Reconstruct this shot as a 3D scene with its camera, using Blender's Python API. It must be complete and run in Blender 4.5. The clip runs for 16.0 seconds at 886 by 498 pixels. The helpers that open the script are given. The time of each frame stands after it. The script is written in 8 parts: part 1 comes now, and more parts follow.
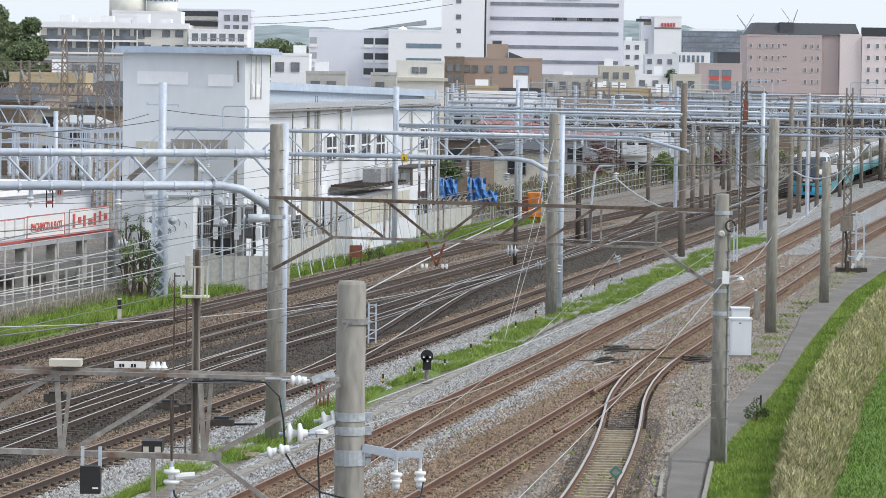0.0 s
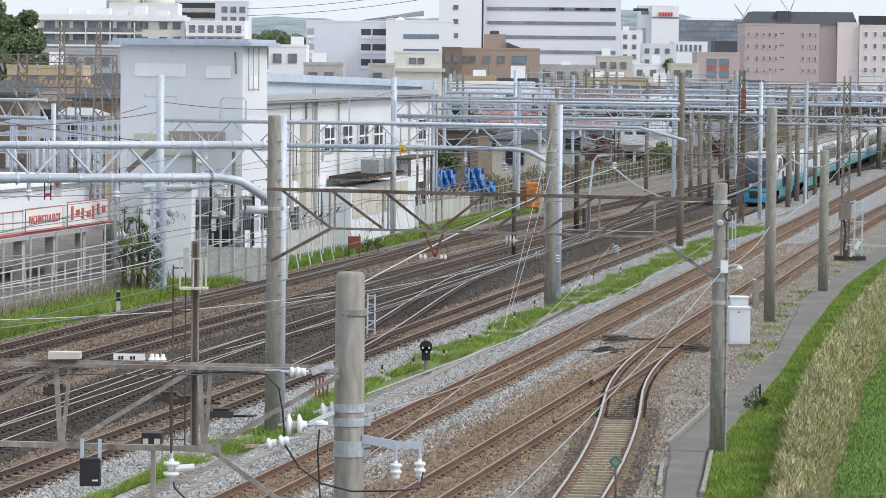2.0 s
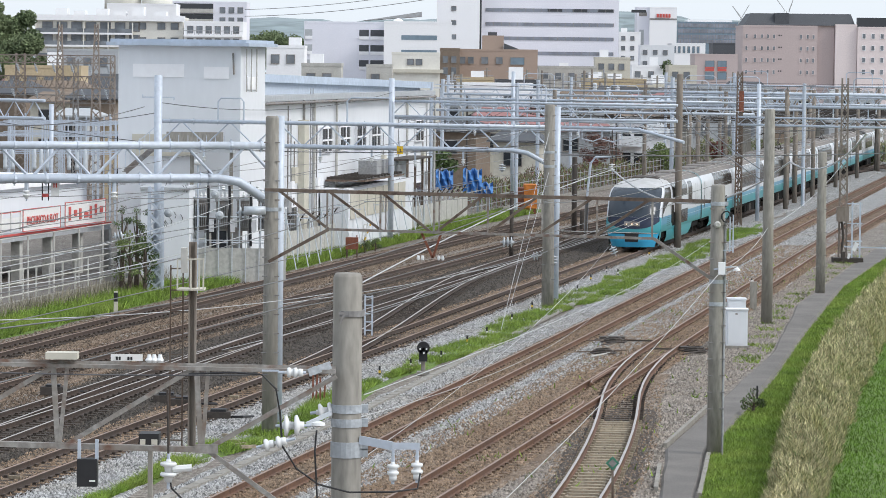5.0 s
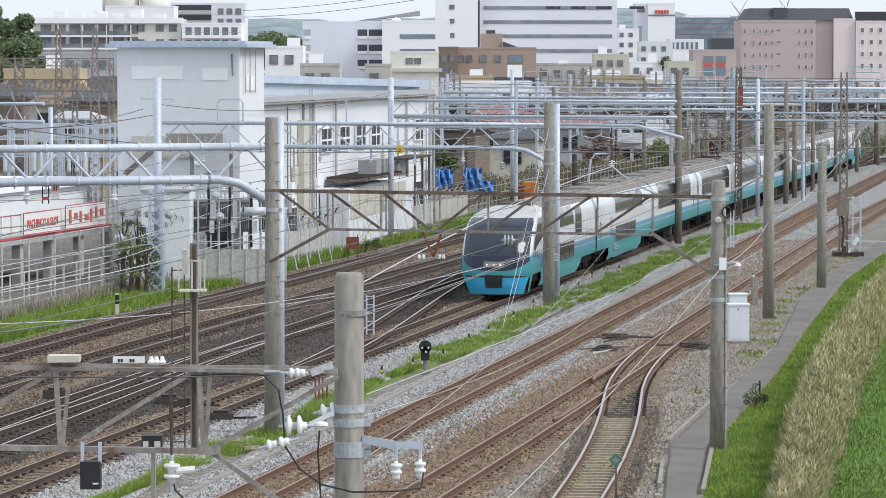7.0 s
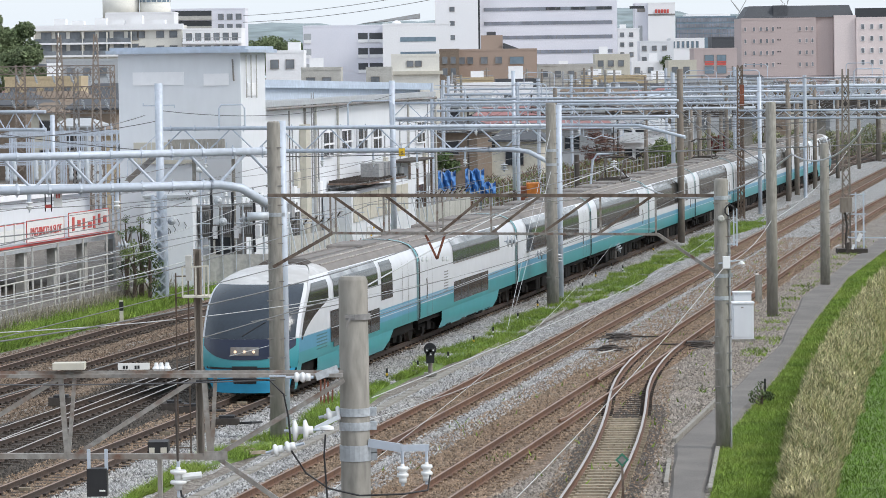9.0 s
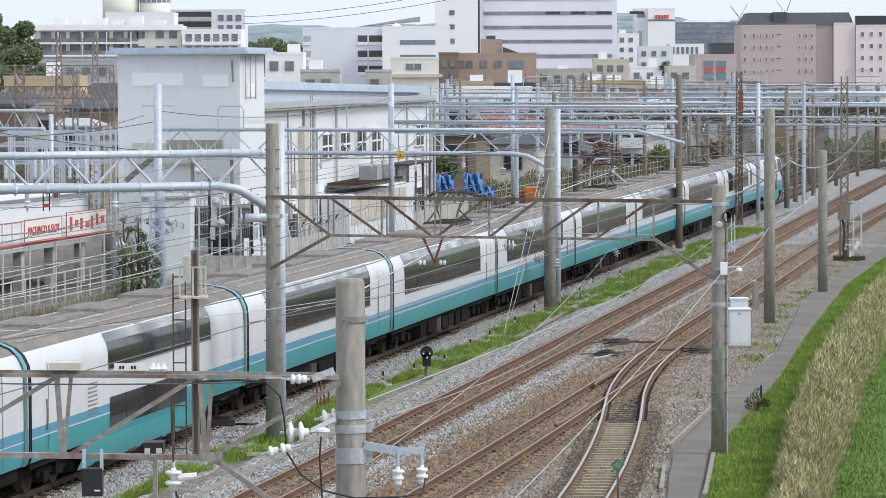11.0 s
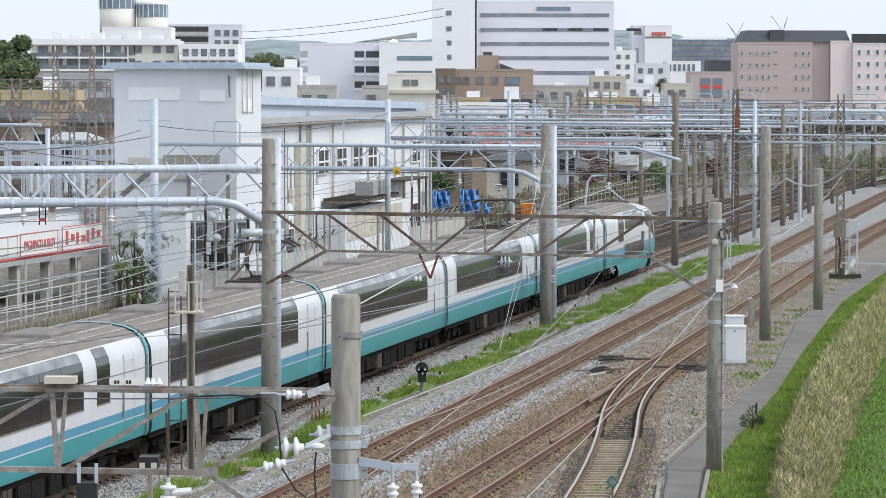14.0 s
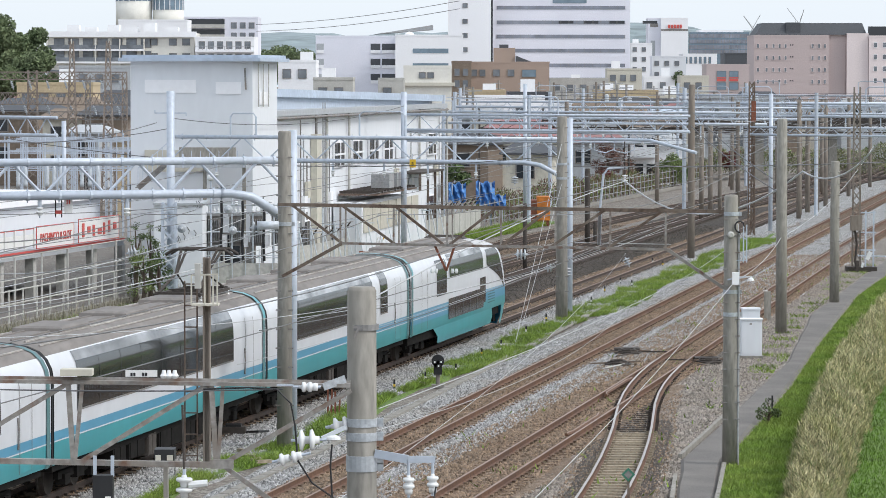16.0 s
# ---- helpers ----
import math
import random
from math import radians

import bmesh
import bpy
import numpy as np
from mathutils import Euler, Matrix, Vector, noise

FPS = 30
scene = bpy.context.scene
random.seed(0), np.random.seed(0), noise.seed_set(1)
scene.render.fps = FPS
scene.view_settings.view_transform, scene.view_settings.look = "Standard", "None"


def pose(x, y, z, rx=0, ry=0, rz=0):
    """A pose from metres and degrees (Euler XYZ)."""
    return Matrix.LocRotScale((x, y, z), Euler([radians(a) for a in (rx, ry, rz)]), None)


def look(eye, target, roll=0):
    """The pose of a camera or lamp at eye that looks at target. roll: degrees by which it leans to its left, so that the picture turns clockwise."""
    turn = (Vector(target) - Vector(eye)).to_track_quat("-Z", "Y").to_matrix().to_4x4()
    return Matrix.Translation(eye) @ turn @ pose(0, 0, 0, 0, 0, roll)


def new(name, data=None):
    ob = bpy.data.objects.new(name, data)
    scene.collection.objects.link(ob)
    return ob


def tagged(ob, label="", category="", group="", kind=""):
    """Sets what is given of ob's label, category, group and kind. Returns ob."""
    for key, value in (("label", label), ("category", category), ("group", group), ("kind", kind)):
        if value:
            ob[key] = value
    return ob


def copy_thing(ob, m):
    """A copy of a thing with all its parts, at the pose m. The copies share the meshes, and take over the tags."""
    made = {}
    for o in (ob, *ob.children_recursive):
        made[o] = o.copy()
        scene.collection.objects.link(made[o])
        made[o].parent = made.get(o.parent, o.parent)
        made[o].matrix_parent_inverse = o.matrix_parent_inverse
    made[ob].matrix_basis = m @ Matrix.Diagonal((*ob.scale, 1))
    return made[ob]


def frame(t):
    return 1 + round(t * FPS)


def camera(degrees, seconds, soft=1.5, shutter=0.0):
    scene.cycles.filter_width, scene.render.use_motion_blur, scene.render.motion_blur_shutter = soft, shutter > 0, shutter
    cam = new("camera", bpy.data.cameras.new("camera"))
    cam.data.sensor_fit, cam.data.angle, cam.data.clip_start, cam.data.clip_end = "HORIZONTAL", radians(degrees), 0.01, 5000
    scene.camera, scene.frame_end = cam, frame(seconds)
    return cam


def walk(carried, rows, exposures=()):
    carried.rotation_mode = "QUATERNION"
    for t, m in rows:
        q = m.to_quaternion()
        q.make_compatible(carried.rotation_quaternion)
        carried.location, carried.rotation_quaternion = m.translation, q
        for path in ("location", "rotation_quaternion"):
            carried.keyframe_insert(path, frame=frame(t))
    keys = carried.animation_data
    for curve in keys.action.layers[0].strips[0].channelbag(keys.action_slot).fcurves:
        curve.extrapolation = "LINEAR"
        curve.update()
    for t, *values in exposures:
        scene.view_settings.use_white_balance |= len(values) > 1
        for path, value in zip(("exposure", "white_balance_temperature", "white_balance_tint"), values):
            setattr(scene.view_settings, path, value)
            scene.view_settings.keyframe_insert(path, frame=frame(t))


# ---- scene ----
EYE = (0.0, 0.0, 9.75)


def aim(yaw, tilt, roll):
    """A pose of the camera, all in degrees: turned right, tilted down, leaning left."""
    a, b = radians(yaw), radians(tilt)
    way = Vector((math.sin(a) * math.cos(b), math.cos(a) * math.cos(b), -math.sin(b)))
    return look(EYE, Vector(EYE) + way * 100, roll)


cam = camera(13.968, 16.0, soft=0.8)
walk(cam, [
    (0, aim(-0.0068, 2.7668, 0.846)),
    (0.5, aim(0.0868, 2.7752, 0.811)),
    (1, aim(-0.0413, 2.8532, 0.708)),
    (1.5, aim(0.0137, 2.9066, 0.634)),
    (2, aim(0.0188, 2.9160, 0.545)),
    (2.5, aim(0.0350, 2.8820, 0.574)),
    (3, aim(0.0467, 2.8793, 0.584)),
    (3.5, aim(0.0000, 2.8892, 0.688)),
    (4, aim(0.0275, 2.8838, 0.745)),
    (6.5, aim(0.0773, 2.9233, 0.265)),
    (7, aim(0.0449, 2.9187, 0.007)),
    (7.5, aim(0.0232, 2.9158, -0.436)),
    (8, aim(0.0174, 2.9100, -0.530)),
    (8.5, aim(0.0079, 2.8957, -0.702)),
    (9, aim(-0.0093, 2.8816, -0.792)),
    (11.5, aim(0.0216, 2.8058, -0.066)),
    (12, aim(0.0111, 2.7714, 0.024)),
    (12.5, aim(0.0515, 2.7218, 0.126)),
    (13, aim(0.0732, 2.6755, 0.161)),
    (13.5, aim(0.0852, 2.6181, 0.127)),
    (14, aim(0.0953, 2.5750, 0.065)),
    (14.5, aim(0.0653, 2.5673, -0.090)),
    (15, aim(0.0081, 2.5797, -0.094)),
    (15.5, aim(-0.0602, 2.6103, -0.035)),
    (16, aim(-0.1581, 2.6933, 0.083)),
])
scene.view_settings.exposure = 0.15

# ---- light: a bright, thinly overcast sky ----
world = bpy.data.worlds.new("overcast_sky")
scene.world = world
world.use_nodes = True
wn, wl = world.node_tree.nodes, world.node_tree.links
wn.clear()
sky = wn.new("ShaderNodeTexSky")
sky.sky_type, sky.sun_disc = "NISHITA", False
sky.sun_elevation, sky.sun_rotation = radians(52), radians(112)
sky.air_density, sky.dust_density = 1.0, 3.0
veil = wn.new("ShaderNodeMixRGB")
veil.inputs[0].default_value = 0.72
veil.inputs[2].default_value = (6.6, 7.2, 7.85, 1)
back = wn.new("ShaderNodeBackground")
back.inputs[1].default_value = 0.150
wout = wn.new("ShaderNodeOutputWorld")
wl.new(sky.outputs[0], veil.inputs[1])
wl.new(veil.outputs[0], back.inputs[0])
wl.new(back.outputs[0], wout.inputs[0])
sun = new("sun", bpy.data.lights.new("sun", "SUN"))
sun.data.energy, sun.data.angle, sun.data.color = 1.75, radians(22), (1.0, 0.985, 0.96)
sun.matrix_world = look((120, 72, 118), (0, 120, 0))


# ---- materials ----
def mat(name, base, rough=0.8, metal=0.0, var=0.15, fine=12.0, coarse=0.6, bump=0.0, tint=None, isle=0.0, piece=0.0,
        spots=None, spot_size=2.0, spot_amount=0.5, stretch=(1, 1, 1), spec=0.5):
    """A surface with fine grain, broad stains, optional relief, and random tone by piece."""
    m = bpy.data.materials.new(name)
    m.use_nodes = True
    n, l = m.node_tree.nodes, m.node_tree.links
    b = n["Principled BSDF"]
    b.inputs["Roughness"].default_value, b.inputs["Metallic"].default_value = rough, metal
    b.inputs["Specular IOR Level"].default_value = spec
    geo = n.new("ShaderNodeNewGeometry")
    mp = n.new("ShaderNodeVectorMath")
    mp.operation = "MULTIPLY"
    mp.inputs[1].default_value = stretch
    l.new(geo.outputs["Position"], mp.inputs[0])

    def noise_at(scale, detail=4):
        t = n.new("ShaderNodeTexNoise")
        t.inputs["Scale"].default_value, t.inputs["Detail"].default_value = scale, detail
        l.new(mp.outputs[0], t.inputs["Vector"])
        return t.outputs["Fac"]

    def mix(kind, fac, a, c):
        x = n.new("ShaderNodeMixRGB")
        x.blend_type = kind
        for k, v in ((0, fac), (1, a), (2, c)):
            if isinstance(v, (int, float)):
                x.inputs[k].default_value = v
            elif isinstance(v, tuple):
                x.inputs[k].default_value = (*v, 1)
            else:
                l.new(v, x.inputs[k])
        return x.outputs[0]

    def ramp(fac, lo, hi, a, c):
        r = n.new("ShaderNodeMapRange")
        r.inputs["From Min"].default_value, r.inputs["From Max"].default_value = lo, hi
        r.inputs["To Min"].default_value, r.inputs["To Max"].default_value = a, c
        l.new(fac, r.inputs["Value"])
        return r.outputs["Result"]

    f1, f2 = noise_at(fine), noise_at(coarse, 3)
    dark = tuple(v * (1 - var * 1.6) for v in base)
    light = tuple(min(1, v * (1 + var)) for v in base)
    col = mix("MIX", ramp(f1, 0.3, 0.7, 0, 1), dark, light)
    stain = tint or tuple(v * (1 - var) for v in base)
    col = mix("MIX", ramp(f2, 0.42, 0.68, 0, 0.75), col, stain)
    if spots:
        col = mix("MIX", ramp(noise_at(spot_size, 5), 0.62 - 0.2 * spot_amount, 0.70, 0, 1), col, spots)
    for size, sock in ((isle, "island"), (piece, "object")):
        if size:
            if sock == "island":
                src = geo.outputs["Random Per Island"]
            else:
                src = n.new("ShaderNodeObjectInfo").outputs["Random"]
            hsv = n.new("ShaderNodeHueSaturation")
            l.new(ramp(src, 0, 1, 1 - size, 1 + size), hsv.inputs["Value"])
            l.new(col, hsv.inputs["Color"])
            col = hsv.outputs[0]
    l.new(col, b.inputs["Base Color"])
    if bump:
        bp = n.new("ShaderNodeBump")
        bp.inputs["Strength"].default_value, bp.inputs["Distance"].default_value = bump, 0.03
        l.new(f1, bp.inputs["Height"])
        l.new(bp.outputs[0], b.inputs["Normal"])
    return m


def gravel(name, a, b_, c, size=14.0, tint=None, bump=1.0):
    """Crushed stone: cells of three tones, with shaded joints in relief and broad stains."""
    m = bpy.data.materials.new(name)
    m.use_nodes = True
    n, l = m.node_tree.nodes, m.node_tree.links
    p = n["Principled BSDF"]
    p.inputs["Roughness"].default_value = 0.95
    p.inputs["Specular IOR Level"].default_value = 0.2
    geo = n.new("ShaderNodeNewGeometry")
    cell = n.new("ShaderNodeTexVoronoi")
    cell.inputs["Scale"].default_value = size
    l.new(geo.outputs["Position"], cell.inputs["Vector"])
    sep = n.new("ShaderNodeSeparateColor")
    l.new(cell.outputs["Color"], sep.inputs[0])
    ramp = n.new("ShaderNodeValToRGB")
    ramp.color_ramp.elements[0].color, ramp.color_ramp.elements[1].color = (*a, 1), (*c, 1)
    ramp.color_ramp.elements.new(0.5).color = (*b_, 1)
    l.new(sep.outputs[0], ramp.inputs[0])
    big = n.new("ShaderNodeTexNoise")
    big.inputs["Scale"].default_value, big.inputs["Detail"].default_value = 0.45, 6
    l.new(geo.outputs["Position"], big.inputs["Vector"])
    mr = n.new("ShaderNodeMapRange")
    mr.inputs["From Min"].default_value, mr.inputs["From Max"].default_value, mr.inputs["To Max"].default_value = 0.4, 0.7, 0.7
    l.new(big.outputs[0], mr.inputs[0])
    mx = n.new("ShaderNodeMixRGB")
    l.new(mr.outputs[0], mx.inputs[0])
    l.new(ramp.outputs[0], mx.inputs[1])
    mx.inputs[2].default_value = (*(tint or b_), 1)
    l.new(mx.outputs[0], p.inputs["Base Color"])
    bp = n.new("ShaderNodeBump")
    bp.inputs["Strength"].default_value, bp.inputs["Distance"].default_value, bp.invert = bump, 0.05, True
    l.new(cell.outputs["Distance"], bp.inputs["Height"])
    l.new(bp.outputs[0], p.inputs["Normal"])
    return m


def glow(name, colour, power):
    m = bpy.data.materials.new(name)
    m.use_nodes = True
    b = m.node_tree.nodes["Principled BSDF"]
    b.inputs["Base Color"].default_value = (*colour, 1)
    b.inputs["Emission Color"].default_value, b.inputs["Emission Strength"].default_value = (*colour, 1), power
    return m


M = {
    "ground": gravel("earth_gravel", (0.11, 0.10, 0.09), (0.23, 0.205, 0.18), (0.40, 0.37, 0.335), 13, (0.19, 0.16, 0.135)),
    "ballast": gravel("grey_ballast", (0.11, 0.11, 0.11), (0.30, 0.302, 0.30), (0.56, 0.56, 0.555), 14, (0.27, 0.255, 0.235)),
    "ballast_brown": gravel("rusty_ballast", (0.09, 0.07, 0.055), (0.215, 0.16, 0.118), (0.38, 0.31, 0.24), 14, (0.17, 0.115, 0.08)),
    "ballast_dark": gravel("sooty_ballast", (0.026, 0.023, 0.021), (0.062, 0.054, 0.048), (0.145, 0.13, 0.115), 11, (0.075, 0.062, 0.052)),
    "soil": mat("grassy_soil", (0.115, 0.19, 0.035), 0.95, var=0.35, fine=9, coarse=0.7, tint=(0.10, 0.145, 0.035), bump=0.6),
    "stone_grey": mat("loose_grey_stones", (0.335, 0.337, 0.338), 0.95, var=0.2, fine=3, coarse=0.4, tint=(0.31, 0.295, 0.27), isle=0.65, spec=0.2),
    "stone_brown": mat("loose_brown_stones", (0.245, 0.18, 0.128), 0.95, var=0.2, fine=3, coarse=0.4, tint=(0.20, 0.135, 0.088), isle=0.6, spec=0.2),
    "stone_mixed": mat("loose_mixed_stones", (0.28, 0.25, 0.22), 0.95, var=0.2, fine=3, coarse=0.4, tint=(0.225, 0.19, 0.155), isle=0.6, spec=0.2),
    "stone_umber": mat("loose_umber_stones", (0.155, 0.118, 0.088), 0.95, var=0.2, fine=3, coarse=0.4, tint=(0.12, 0.085, 0.06), isle=0.65, spec=0.2),
    "stone_dark": mat("loose_sooty_stones", (0.078, 0.069, 0.06), 0.95, var=0.2, fine=3, coarse=0.4, tint=(0.088, 0.073, 0.06), isle=0.7, spec=0.2),
    "asphalt": mat("worn_asphalt", (0.15, 0.138, 0.128), 0.9, var=0.2, fine=30, coarse=0.5, tint=(0.20, 0.185, 0.168), bump=0.3),
    "rail_side": mat("rusty_rail_steel", (0.155, 0.08, 0.048), 0.8, var=0.3, fine=8, coarse=0.5, tint=(0.10, 0.055, 0.038)),
    # for the oily old tracks, and for painted shade beside the train
    "rail_dark": mat("dark_oily_shaded_rail_steel", (0.075, 0.05, 0.038), 0.75, var=0.3, fine=8, coarse=0.5, tint=(0.06, 0.045, 0.038)),
    "rail_head": mat("rolled_rail_head", (0.30, 0.20, 0.15), 0.5, 0.4, var=0.15, fine=6, coarse=0.3),
    "rail_bright": mat("polished_rail_head", (0.46, 0.41, 0.38), 0.4, 0.6, var=0.08, fine=6, coarse=0.3),
    "sleeper": mat("concrete_sleeper", (0.27, 0.225, 0.175), 0.9, var=0.2, fine=10, coarse=0.5, tint=(0.20, 0.15, 0.11), piece=0.2, isle=0.2),
    "sleeper_dark": mat("timber_sleeper", (0.062, 0.047, 0.037), 0.9, var=0.3, fine=10, coarse=0.5, piece=0.25, isle=0.25),
    "sleeper_brown": mat("rust_stained_sleeper", (0.185, 0.128, 0.088), 0.9, var=0.3, fine=10, coarse=0.5, tint=(0.13, 0.085, 0.058), piece=0.25, isle=0.25),
    "sleeper_tan": mat("weathered_sleeper", (0.30, 0.25, 0.18), 0.9, var=0.2, fine=10, coarse=0.5, tint=(0.27, 0.22, 0.16), piece=0.15, isle=0.15),
    "concrete": mat("weathered_concrete", (0.30, 0.285, 0.255), 0.9, var=0.2, fine=11, coarse=1.3, tint=(0.24, 0.22, 0.187), bump=0.2, stretch=(1, 1, 0.25)),
    "concrete_brown": mat("stained_concrete", (0.27, 0.235, 0.20), 0.9, var=0.2, fine=9, coarse=0.8, tint=(0.17, 0.14, 0.115), stretch=(1, 1, 0.25)),
    "concrete_pale": mat("pale_concrete", (0.50, 0.49, 0.46), 0.9, var=0.12, fine=7, coarse=0.7, tint=(0.40, 0.39, 0.36)),
    "galv": mat("painted_grey_blue_steel", (0.53, 0.58, 0.66), 0.5, 0.15, var=0.08, fine=6, coarse=0.8, tint=(0.45, 0.50, 0.57)),
    "galv_bright": mat("bright_galvanised_steel", (0.60, 0.64, 0.68), 0.45, 0.2, var=0.08, fine=8, coarse=1),
    "galv_band": mat("weathered_zinc_band", (0.42, 0.45, 0.48), 0.6, 0.1, var=0.15, fine=20, coarse=3.0, tint=(0.34, 0.36, 0.38)),
    "galv_dull": mat("dull_galvanised_steel", (0.36, 0.37, 0.38), 0.7, var=0.15, fine=9, coarse=1.5, tint=(0.29, 0.28, 0.27)),
    "steel_grey": mat("dull_grey_steel", (0.24, 0.235, 0.23), 0.75, 0.0, var=0.2, fine=9, coarse=1.6, tint=(0.20, 0.155, 0.125)),
    "truss_steel": mat("rust_flecked_grey_steel", (0.30, 0.285, 0.265), 0.75, var=0.2, fine=14, coarse=2.5, tint=(0.22, 0.185, 0.155), spots=(0.16, 0.085, 0.055), spot_size=4.0, spot_amount=0.55),
    "rust": mat("rusted_steel", (0.15, 0.105, 0.08), 0.85, 0.1, var=0.3, fine=10, coarse=1.5, tint=(0.24, 0.20, 0.165)),
    "rust_red": mat("red_brown_painted_steel", (0.24, 0.085, 0.05), 0.8, var=0.25, fine=9, coarse=1.0),
    "rust_pale": mat("pale_rusted_lattice", (0.25, 0.20, 0.165), 0.85, var=0.25, fine=8, coarse=1.0, tint=(0.33, 0.29, 0.255)),
    "dark_steel": mat("dark_brown_steel", (0.07, 0.058, 0.05), 0.8, var=0.25, fine=9, coarse=1.0),
    "black": mat("black_paint", (0.018, 0.018, 0.02), 0.6, var=0.15, fine=8, coarse=1.0),
    "porcelain": mat("white_porcelain", (0.78, 0.79, 0.79), 0.25, var=0.05, fine=8, coarse=2.0),
    "wire_dark": mat("dark_cable", (0.10, 0.10, 0.105), 0.6, var=0.1),
    "wire_grey": mat("grey_copper_wire", (0.17, 0.17, 0.17), 0.5, 0.3, var=0.1),
    "wire_white": mat("pale_wire", (0.50, 0.51, 0.52), 0.5, 0.1, var=0.06),
    "white_wall": mat("white_render", (0.715, 0.735, 0.765), 0.85, var=0.02, fine=3, coarse=0.22, tint=(0.68, 0.70, 0.73), stretch=(1, 1, 0.35)),
    "blue_roof": mat("pale_blue_sheet_roof", (0.45, 0.52, 0.62), 0.6, var=0.10, fine=4, coarse=0.4, tint=(0.37, 0.43, 0.52)),
    "grey_wall": mat("grey_render", (0.42, 0.44, 0.46), 0.85, var=0.08, fine=4, coarse=0.4),
    "cream_pale": mat("pale_cream_render", (0.76, 0.74, 0.68), 0.85, var=0.05, fine=3, coarse=0.3, tint=(0.68, 0.66, 0.61)),
    "grey_glass_disc": mat("grey_glazed_disc", (0.48, 0.51, 0.54), 0.2, var=0.1, fine=8, coarse=2.0),
    "leaf_wood": mat("hazy_wood_leaves", (0.13, 0.175, 0.085), 0.85, var=0.35, fine=0.35, coarse=0.08, tint=(0.17, 0.205, 0.10), isle=0.2),
    "leaf_twig": mat("red_brown_twigs", (0.17, 0.085, 0.07), 0.85, var=0.35, fine=1.2, coarse=0.3, tint=(0.13, 0.10, 0.075), isle=0.5),
    "grey_blue_wall": mat("grey_blue_panels", (0.47, 0.53, 0.61), 0.8, var=0.08, fine=4, coarse=0.4),
    "cream_wall": mat("cream_render", (0.58, 0.55, 0.47), 0.85, var=0.08, fine=4, coarse=0.4),
    "tan_wall": mat("tan_tile_wall", (0.39, 0.295, 0.24), 0.8, var=0.08, fine=6, coarse=0.4),
    "pink_wall": mat("pinkish_tile_wall", (0.50, 0.415, 0.405), 0.8, var=0.05, fine=3, coarse=0.2),
    "pink_pale": mat("pale_pink_wall", (0.74, 0.65, 0.64), 0.8, var=0.05, fine=3, coarse=0.2),
    "lilac_wall": mat("pale_lilac_panels", (0.76, 0.76, 0.83), 0.7, var=0.04, fine=3, coarse=0.15, tint=(0.70, 0.71, 0.78)),
    "white_panel": mat("white_panels", (0.86, 0.86, 0.88), 0.7, var=0.03, fine=3, coarse=0.15),
    "dark_roof": mat("dark_slate_roof", (0.075, 0.08, 0.09), 0.7, var=0.12, fine=3, coarse=0.3),
    "brown_house": mat("brown_house_wall", (0.22, 0.17, 0.13), 0.85, var=0.15, fine=4, coarse=0.5),
    "red_roof": mat("faded_red_roof", (0.33, 0.17, 0.165), 0.8, var=0.12, fine=4, coarse=0.5),
    "yellow_wall": mat("ochre_wall", (0.50, 0.40, 0.26), 0.85, var=0.1, fine=4, coarse=0.5),
    "glass_dark": mat("dark_window_glass", (0.03, 0.034, 0.04), 0.12, var=0.1, spec=0.6),
    "glass_blue": mat("blue_window_glass", (0.18, 0.25, 0.31), 0.15, var=0.12, fine=0.8, coarse=0.1, spec=0.6),
    # distance haze is put into this glass colour as a paler grey
    "glass_far": mat("haze_paled_glass", (0.20, 0.22, 0.245), 0.2, var=0.3, fine=0.5, coarse=0.1, spec=0.6),
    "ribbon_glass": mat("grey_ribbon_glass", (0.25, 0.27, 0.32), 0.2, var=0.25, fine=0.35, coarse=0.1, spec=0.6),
    "sign_red": mat("red_sign_paint", (0.60, 0.10, 0.085), 0.6, var=0.08),
    "sign_white": mat("white_sign_board", (0.80, 0.79, 0.77), 0.6, var=0.05),
    "orange": mat("orange_tarpaulin", (0.62, 0.20, 0.03), 0.7, var=0.25, fine=3, coarse=1.2),
    "yellow": mat("yellow_sign_paint", (0.75, 0.48, 0.03), 0.6, var=0.06),
    "tarp_blue": mat("blue_tarpaulin", (0.08, 0.24, 0.55), 0.6, var=0.25, fine=3, coarse=1.2),
    "green_sign": mat("green_sign_paint", (0.05, 0.20, 0.13), 0.6, var=0.1),
    "grass": mat("fresh_grass_blades", (0.17, 0.265, 0.036), 0.8, var=0.3, fine=1.2, coarse=0.35, tint=(0.25, 0.325, 0.06), isle=0.45),
    # darker copy of the grass: shade behind the reeds is in the colour
    "grass_shaded": mat("shadow_side_grass", (0.115, 0.205, 0.022), 0.8, var=0.3, fine=1.2, coarse=0.35, tint=(0.14, 0.27, 0.035), isle=0.4),
    "dry_grass": mat("dry_reed_blades", (0.48, 0.43, 0.25), 0.9, var=0.3, fine=1.1, coarse=0.4, tint=(0.33, 0.32, 0.12), isle=0.6),
    "leaf": mat("green_leaves", (0.085, 0.13, 0.045), 0.8, var=0.35, fine=1.2, coarse=0.3, tint=(0.12, 0.155, 0.06), isle=0.5),
    "leaf_pale": mat("light_green_leaves", (0.16, 0.21, 0.075), 0.8, var=0.3, fine=0.6, coarse=0.15, tint=(0.21, 0.235, 0.09), isle=0.5),
    "dead_reed": mat("grey_dead_stalks", (0.31, 0.28, 0.21), 0.9, var=0.3, fine=1.1, coarse=0.4, isle=0.5),
